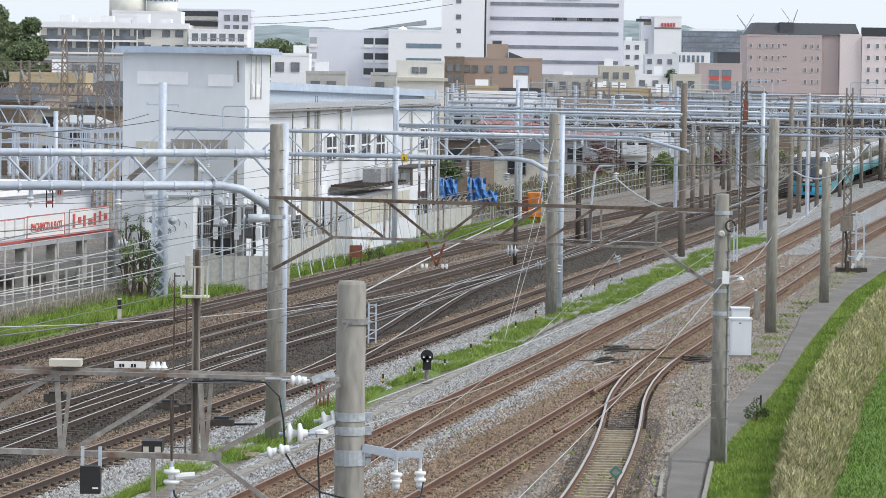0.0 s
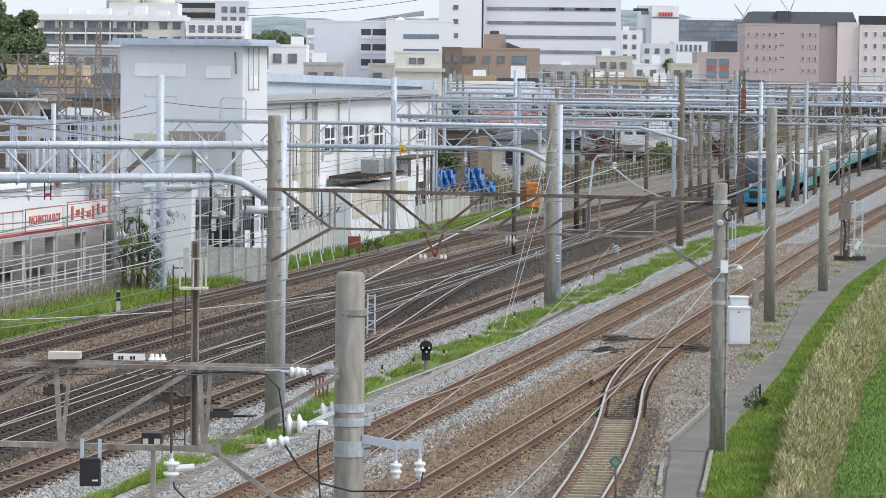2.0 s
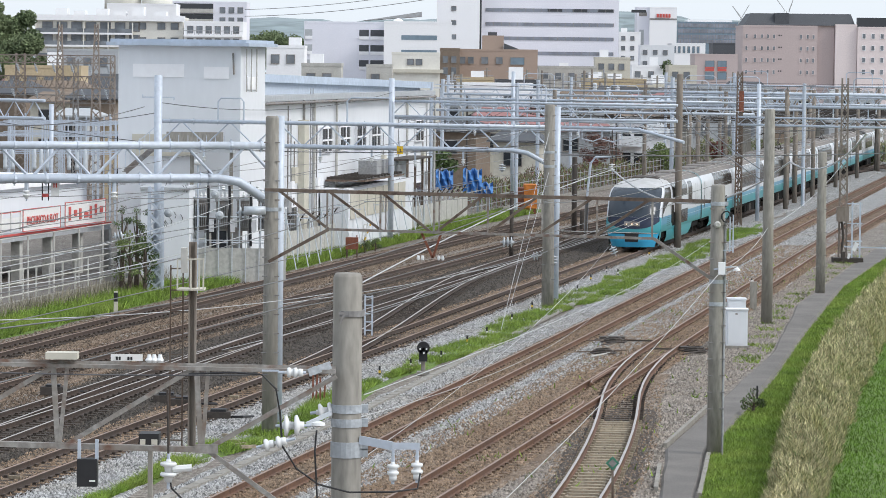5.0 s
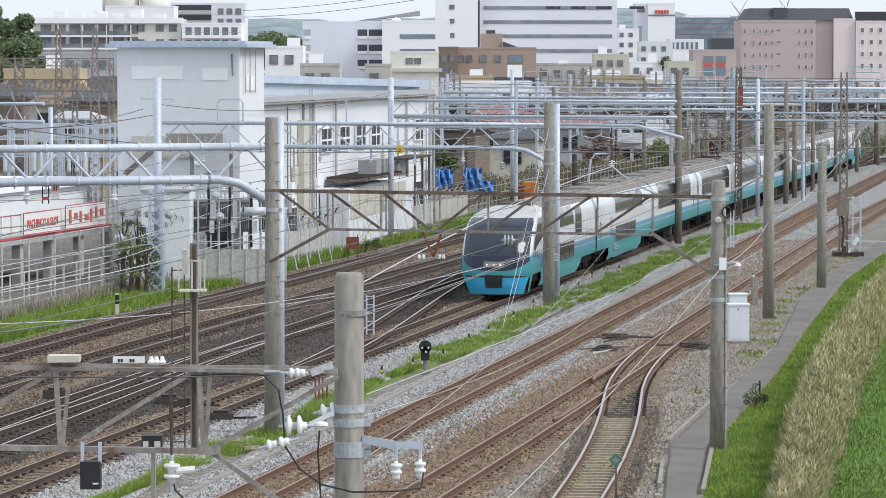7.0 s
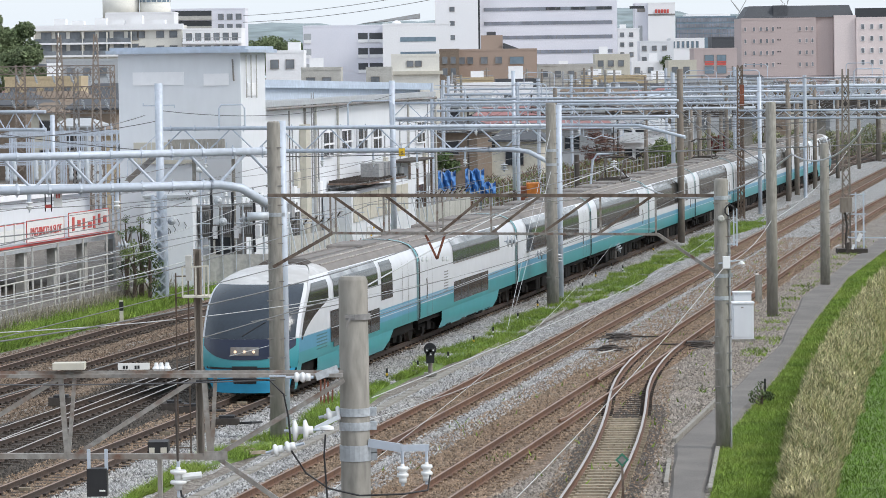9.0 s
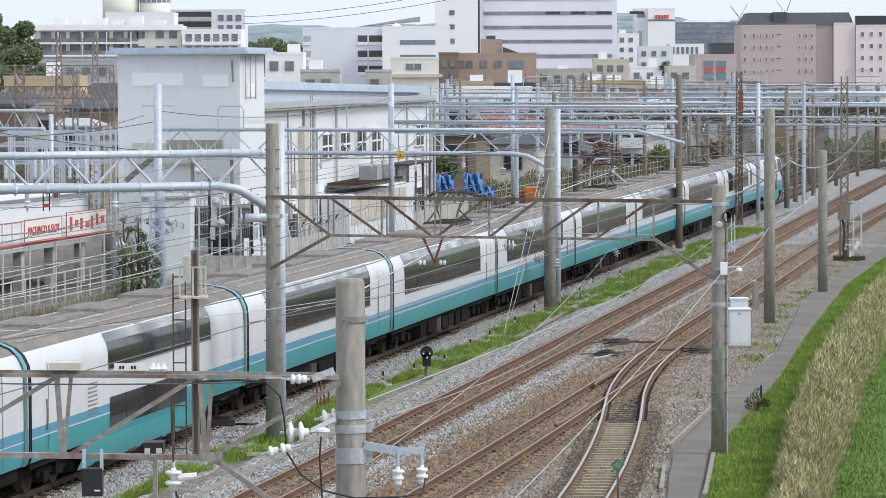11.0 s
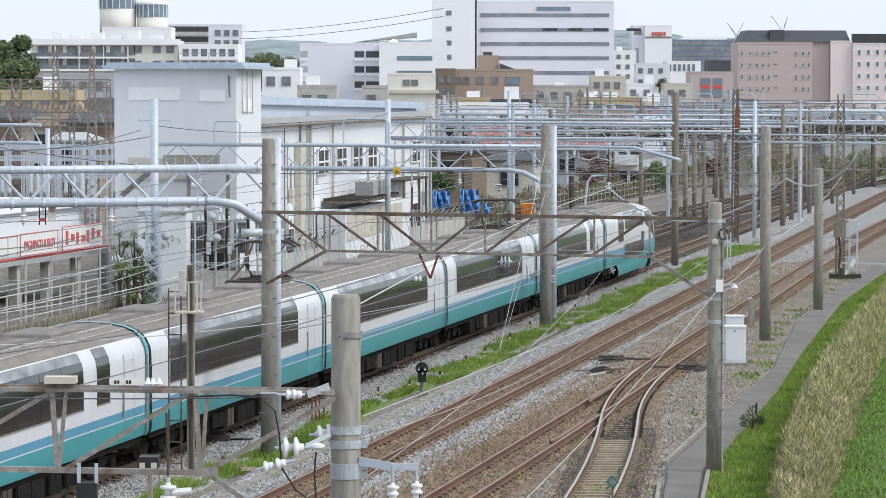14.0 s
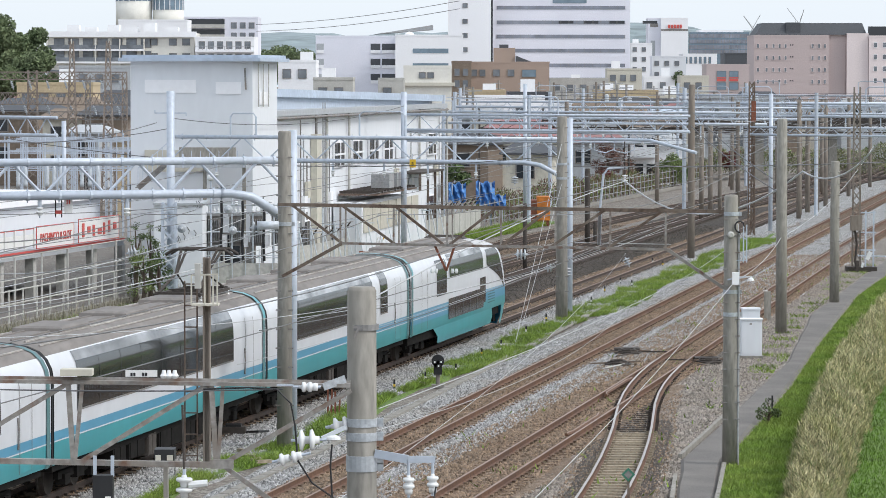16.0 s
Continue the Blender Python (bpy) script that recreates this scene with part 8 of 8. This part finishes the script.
blades("garden_scrub", "leaf_pale", "green weeds behind the yard fence", 9000, verge_scrub, 0.1, 0.3, 0.04, 0.8, 51, "bushes")
blades("garden_scrub", "leaf_twig", "brown brambles behind the yard fence", 11000, verge_scrub, 0.1, 0.35, 0.035, 0.8, 52, "bushes")
blades("far_scrub", "leaf_pale", "green scrub along the far edge of the yard", 13000, scrub_place, 0.12, 0.32, 0.06, 0.8, 21, "bushes")
blades("far_scrub", "dead_reed", "brown twiggy scrub along the far edge of the yard", 13000, scrub_place, 0.12, 0.35, 0.05, 0.8, 22, "bushes")


def hedge_l(y):
    return lerp(y, ((60, 9.2), (73, 8.4), (82, 7.65), (101, 6.3), (121, 5.65), (133, 5.6), (150, 5.6), (182, 5.4), (240, 6.7))) + 0.35 * noise.noise((y * 0.5, 3, 0))


def hedge_r(y):
    return lerp(y, ((60, 9.9), (73, 9.4), (84, 8.75), (106, 7.85), (128, 7.3), (160, 7.1), (240, 8.8))) + 0.3 * noise.noise((y * 0.4, 8, 0))


blades("bank_grass", "grass", "fresh green grass on the bank beside the path", 150000, strip_place("outer", 74, 190, lambda y: path_right(y) + 0.1, lambda y: hedge_l(y) + 0.3, -0.6), 0.03, 0.13, 0.010, 0.6, 1)
blades("bank_grass", "grass_shaded", "short green grass with painted shade behind the dry reeds", 115000, strip_place("outer", 70, 185, lambda y: hedge_r(y) - 0.3, lambda y: hedge_r(y) + 6, -0.6), 0.03, 0.11, 0.016, 0.5, 2)
blades("verge_grass", "grass", "weedy grass between the two lines", 85000, strip_place("platform", 77, 220, lambda y: lerp(y, ((110, 2.45), (150, 2.0))) + 0.3 * math.sin(y * 0.4), lambda y: lerp(y, ((110, 3.35), (150, 3.85))) + 0.4 * math.sin(y * 0.21), 0.15), 0.05, 0.24, 0.012, 0.6, 3)
blades("verge_grass", "grass", "long green grass below the railing", 95000, strip_place("far", 112, 240, lambda y: fence_off(y) + 0.1, lambda y: lerp(y, ((90, -3.2), (127, -1.9), (160, -1.8), (230, -3.0))), -0.7), 0.10, 0.42, 0.018, 0.55, 4)
blades("track_weeds", "grass", "sparse weeds in the gravel", 700, strip_place("outer", 84, 200, lambda y: -2.6, lambda y: path_left(y), 0.55), 0.05, 0.18, 0.03, 0.6, 5)
blades("verge_weeds", "grass", "sparse weeds along the path and cabinet", 1800, strip_place("outer", 120, 190, lambda y: path_left(y) - 1.0, lambda y: path_left(y), 0.35), 0.03, 0.14, 0.014, 0.6, 6)

blades("dead_stalks", "dead_reed", "grey dead stalks along the yard wall", 3500, strip_place("far", 118, 172, lambda y: fence_off(y) + 0.05, lambda y: fence_off(y) + 0.9, -0.3), 0.25, 0.95, 0.018, 0.22, 9, "stalks")


def reed_place(g):
    """A spot in the lumpy crown of the reed hedge; gaps stay between the clumps."""
    while True:
        y = 72 + 120 * g.random() ** 1.4
        a, b = hedge_l(y), hedge_r(y)
        u = g.random()
        p = beside("outer", y, a + (b - a) * u, 0.03)
        lump = 0.62 + 0.5 * noise.noise((p.x * 1.0, p.y * 0.28, 0)) + 0.45 * noise.noise((p.x * 2.6, p.y * 0.7, 4)) + 0.25 * noise.noise((p.x * 5, p.y * 2, 9))
        dome = (1 - abs(2 * u - 1) ** 3.5) * max(0.2, 0.55 + 0.95 * lump)
        p.z = max(0.02, dome * g.random() ** 0.4)
        if noise.noise((p.x * 4.0, p.y * 1.3, p.z * 4.0)) > 0.03 - 0.22 * g.random():
            return p


def outgrown(g):
    p = reed_place(g)
    p.z *= 1.12
    return p


blades("dry_reeds", "dry_grass", "dense dry straw-coloured reeds with green shoots", 190000, reed_place, 0.06, 0.19, 0.011, 0.55, 7, "reeds")
blades("reed_shoots", "leaf_pale", "green shoots among the dry reeds", 80000, reed_place, 0.05, 0.16, 0.012, 0.6, 8, "reeds")
blades("reed_tips", "dry_grass", "ragged pale tips above the reeds", 22000, outgrown, 0.05, 0.15, 0.010, 0.8, 18, "reeds")
# added mound inside the reeds; its darker colour gives the gaps their shade
core = Shape()
rows = []
y = 66.0
while y < 200:
    a, b = hedge_l(y) + 0.15, hedge_r(y) - 0.15
    rows.append([beside("outer", y, a + (b - a) * u, max(-0.02, (1 - abs(2 * u - 1) ** 3.0) * 0.62 - 0.02)) for u in (0, 0.1, 0.25, 0.5, 0.75, 0.9, 1)])
    y += 2.0
core.sheet(rows)
solid("reed_bed", core, "soil", "added dark core mound, seen as shade between the reeds", "reeds", kind="stuff", smooth=True)


def tree(x, y, h, r, material, label, seed, n=2600, low=0.25, name="tree", leaf=0.09):
    t = thing(name, label, "tree" if name == "tree" else "shrub")
    g = np.random.default_rng(seed)
    part("trunk", Shape().tube([(x, y, -0.05), (x + 0.1 * r, y, h * 0.4), (x, y, h * 0.85)], h * 0.025 + 0.03, 8, 0.02), "bark", t)
    lim = Shape()
    ends = []
    for k in range(9):
        a = k * 2.4 + g.random()
        z0 = h * (low + 0.5 * g.random())
        e = Vector((x + math.cos(a) * r * 0.7, y + math.sin(a) * r * 0.7, z0 + h * 0.22))
        lim.tube([(x, y, z0), e], 0.04 * h / 5 + 0.01, 5, 0.01)
        ends.append(e)
    part("limb", lim, "bark", t)
    cl = [(Vector((x, y, h * 0.85)), r * 0.55)] + [(e, r * g.uniform(0.35, 0.6)) for e in ends]
    v = []
    for k in range(n):
        c, q = cl[k % len(cl)]
        d = Vector(g.normal(0, 1, 3)).normalized() * q * g.random() ** 0.4
        p = c + Vector((d.x, d.y, d.z * 0.8))
        s = r * leaf * g.uniform(0.6, 1.3)
        u, w = Vector(g.normal(0, 1, 3)).normalized() * s, Vector(g.normal(0, 1, 3)).normalized() * s
        v += [p - u, p + w, p + u, p - w]
    me = bpy.data.meshes.new("crown")
    me.from_pydata([tuple(p) for p in v], [], np.arange(len(v)).reshape(-1, 4).tolist())
    me.materials.append(M[material])
    o = new("crown", me)
    o.parent = t
    return t


tree(-76.72, 640, 18.2, 5.0, "leaf_wood", "dense green tree on the wooded slope", 1, 15000, leaf=0.05)
tree(-72.4, 632, 15.2, 3.8, "leaf_wood", "dense green tree on the wooded slope", 2, 12000, leaf=0.055)
tree(-81.98, 650, 20.0, 6.0, "leaf_wood", "tall green tree on the wooded slope", 3, 15000, leaf=0.045)
tree(-71.0, 622, 10.8, 3.2, "leaf_wood", "low green tree on the wooded slope", 33, 9000, 0.05, leaf=0.06)
tree(-76.0, 618, 12.0, 4.2, "leaf_wood", "broad green tree on the wooded slope", 34, 12000, 0.05, leaf=0.05)
tree(-59.58, 1200, 19.5, 7, "leaf_wood", "round dark tree between buildings", 4, 7000, leaf=0.05)
tree(-53.29, 1250, 19.0, 7, "leaf_wood", "round dark tree between buildings", 5, 7000, leaf=0.05)
tree(13.7, 322, 4.4, 1.35, "leaf_twig", "bare red-brown twiggy tree beside the houses", 6, 3600, 0.08, leaf=0.05)
tree(15.2, 326, 3.6, 1.1, "leaf_twig", "small red-brown twiggy tree beside the houses", 35, 2400, 0.08, leaf=0.055)
tree(13.3, 316, 1.9, 0.9, "leaf_red", "low dark red maple bush", 7, 2200, 0.05, leaf=0.06)
tree(25.2, 330, 3.3, 0.9, "leaf_red", "small dark red maple", 8, 2000, leaf=0.07)
tree(19.4, 320, 3.3, 1.1, "leaf_pale", "light green bush beside the tracks", 9, 3600, 0.05, leaf=0.06)
tree(20.6, 326, 2.6, 0.9, "leaf", "round green bush beside the tracks", 36, 2400, 0.05, leaf=0.07)
tree(48.72, 780, 12.77, 1.8, "leaf", "slim dark conifer among houses", 10, 1500, 0.1)
tree(-0.03, 262, 3.54, 1.2, "leaf", "green shrub beside the shed", 11, 1500)
for px, y, py, r, sd in ((-13.37, 152, 4.20, 0.42, 12), (-12.83, 153, 4.05, 0.4, 13), (-12.35, 153, 4.01, 0.4, 14), (-12.97, 151, 2.94, 0.6, 15), (-12.33, 151, 2.71, 0.6, 16)):
    tree(px, y, py, r, "leaf_pale" if sd % 2 else "leaf", "slim sparse green shrub by the white building", sd, 1100, 0.05, "hedge_shrub", 0.07)
for px, y, sd in ((-3.90, 188, 21), (-3.38, 190, 22), (-1.52, 212, 23), (8.92, 102, 24)):
    tree(px, y, 0.7, 0.35, "leaf", "low green weed clump", sd, 500, 0.05, "weed_clump")


# ---- loose stones of the ballast ----
def stones(name, material, label, n, spread, seed, s0=0.018, s1=0.048):
    """Many small four-sided stones scattered by spread(rng, n) -> x, y, z."""
    g = np.random.default_rng(seed)
    c = spread(g, n)
    n = len(c)
    r = g.uniform(s0, s1, n)[:, None]
    a = g.uniform(0, math.tau, n)
    v = np.empty((n * 5, 3))
    for k in range(4):
        b = a + k * math.tau / 4 + g.normal(0, 0.25, n)
        v[k::5] = c + np.stack([np.cos(b), np.sin(b), np.full(n, -0.35)], 1) * r * g.uniform(0.8, 1.3, (n, 1))
    v[4::5] = c + np.stack([g.normal(0, 0.35, n), g.normal(0, 0.35, n), g.uniform(0.5, 1.1, n)], 1) * r
    i = np.arange(n)[:, None] * 5
    f = np.concatenate([i + np.array([[k, (k + 1) % 4, 4]]) for k in range(4)], 1).reshape(-1)
    me = bpy.data.meshes.new(name)
    me.vertices.add(n * 5)
    me.vertices.foreach_set("co", v.ravel())
    me.loops.add(n * 12)
    me.loops.foreach_set("vertex_index", f)
    me.polygons.add(n * 4)
    me.polygons.foreach_set("loop_start", np.arange(n * 4) * 3)
    me.polygons.foreach_set("loop_total", np.full(n * 4, 3))
    me.update(calc_edges=True)
    me.materials.append(M[material])
    return tagged(new(name, me), label, "ballast", kind="stuff")


def along(key, y0, y1, a, b, z=0.05, power=1.3):
    def f(g, n):
        y = y0 + (y1 - y0) * g.random(n) ** power
        x = np.interp(y, np.arange(30, 430), [line(key, q) for q in range(30, 430)])
        lo = np.interp(y, np.arange(30, 430), [a(q) if callable(a) else a for q in range(30, 430)])
        hi = np.interp(y, np.arange(30, 430), [b(q) if callable(b) else b for q in range(30, 430)])
        return np.stack([x + lo + (hi - lo) * g.random(n), y, np.full(n, z) + g.uniform(-0.015, 0.015, n)], 1)
    return f


stones("loose_stones", "stone_grey", "pale grey ballast stones beside the train's track", 48000, along("platform", 74, 230, 0.85, 2.9, 0.06), 31)
stones("loose_stones", "stone_grey", "pale grey ballast stones beside the inner line", 28000, along("inner", 78, 230, -2.2, -0.8, 0.045), 32)
stones("loose_stones", "stone_grey", "pale grey ballast stones between the lines", 26000, along("inner", 78, 230, 0.85, lambda y: 2.1 if y < 120 else 2.1 + min(2.0, (y - 120) * 0.06), 0.045), 33)
stones("loose_stones", "stone_brown", "rusty brown stones between the rails", 24000, along("inner", 78, 240, -0.95, 0.95, 0.055), 34)
stones("loose_stones", "stone_brown", "rusty brown stones beside the outer line", 34000, along("outer", 76, 200, -2.4, 1.1, 0.055), 35)
stones("loose_stones", "stone_mixed", "mixed grey gravel beside the siding and path", 36000, along("outer", 76, 190, 1.0, path_left, 0.0), 36)
stones("loose_stones", "stone_brown", "rusty brown stones of the train's track", 22000, along("platform", 74, 230, -1.5, 0.9, 0.06), 37)
stones("loose_stones", "stone_dark", "sooty dark stones between the old tracks", 46000, along("third", 74, 240, lambda y: -1.2 - 1.6 * min(1.0, max(0.0, (y - 105) / 25)), 3.1, 0.05), 38)
stones("loose_stones", "stone_umber", "brown stones beside the old tracks", 14000, along("third", 76, 128, -3.6, -1.1, 0.0), 42)
stones("loose_stones", "stone_umber", "rust-stained stones of the far tracks", 34000, along("second", 90, 240, -1.6, 1.5, 0.045), 39)
stones("loose_stones", "stone_umber", "dark brown stones of the far tracks", 30000, along("far", 95, 240, -1.7, 2.2, 0.05), 40)
stones("loose_stones", "stone_brown", "dark brown stones between the siding's sleepers", 9000, along("siding", 74, 112, -1.2, 1.2, 0.02), 41, 0.015, 0.035)


# ---- the tracks' rails and sleepers ----
# dark rail sides put the train's shade into this track's colour
track("platform", 40, 420, "sleeper_dark", "rail_head", "rusty track under the train, its shade painted on the rails", 160, side="rail_dark")
track("inner", 40, 420, "sleeper_brown", "rail_head", "rusty railway track with worn brown sleepers", 160, proud=0.002)
track("outer", 40, 420, "sleeper_brown", "rail_head", "rusty railway track beside the footpath", 160, proud=0.002)
track("siding", 40, 99, "sleeper_tan", "rail_bright", "curved siding with polished rails and tan sleepers", 90, long=1.42, wide=0.24)
track("siding", 99, 124, "sleeper_dark", "rail_bright", "switch rails over oil-stained dark sleepers", 60, long=1.42, wide=0.24, proud=-0.004)
gr = thing("guard_rail", "rusty guard rails inside the switch", "rail", "guard rails")
for off, y0, y1 in ((0.40, 97, 103), (-0.40, 109, 115)):
    pts = [beside("outer", y0 + (y1 - y0) * i / 8, off * (0.8 if i in (0, 8) else 1.0), 0.19) for i in range(9)]
    part("check_rail", Shape().tube(pts, 0.05, 6), "rail_side", gr)
    part("check_rail_top", Shape().tube([p + Vector((0, 0, 0.045)) for p in pts], 0.022, 6), "rail_head", gr)
track("third", 40, 420, "sleeper_dark", "rail_bright", "old track with polished rails on dark sleepers", 120, side="rail_dark")
track("second", 40, 420, "sleeper_dark", "rail_head", "rusty track on stained timber sleepers", 120, side="rail_dark")
track("far", 40, 420, "sleeper_dark", "rail_head", "rusty far track beside the grass verge", 120, side="rail_dark")
track("cross_a", 106, 176, "sleeper_dark", "rail_bright", "crossover with polished rails between two tracks", 100, side="rail_dark")
track("cross_b", 66, 128, "sleeper_dark", "rail_bright", "crossover with polished rails in the dark ballast", 90, side="rail_dark")


# ---- the train's run ----
CAR = 20.45


def motions():
    steps = [i * 0.5 for i in range(33)]
    for k, car in enumerate(train_cars):
        rows = []
        for t in steps:
            s = nose_at(t) + CAR * (k + 0.5)
            y = run_to_y(s)
            a, b = run_to_y(s - 7), run_to_y(s + 7)
            pa, pb = Vector((line("platform", a), a, 0)), Vector((line("platform", b), b, 0))
            mid = (pa + pb) / 2
            d = (pa - pb).normalized()
            turn = math.degrees(math.atan2(-d.x, d.y)) + (180 if k == len(train_cars) - 1 else 0)
            rows.append((t, pose(mid.x, mid.y, 0.225, 0, 0, turn)))
        walk(car, rows)


motions()
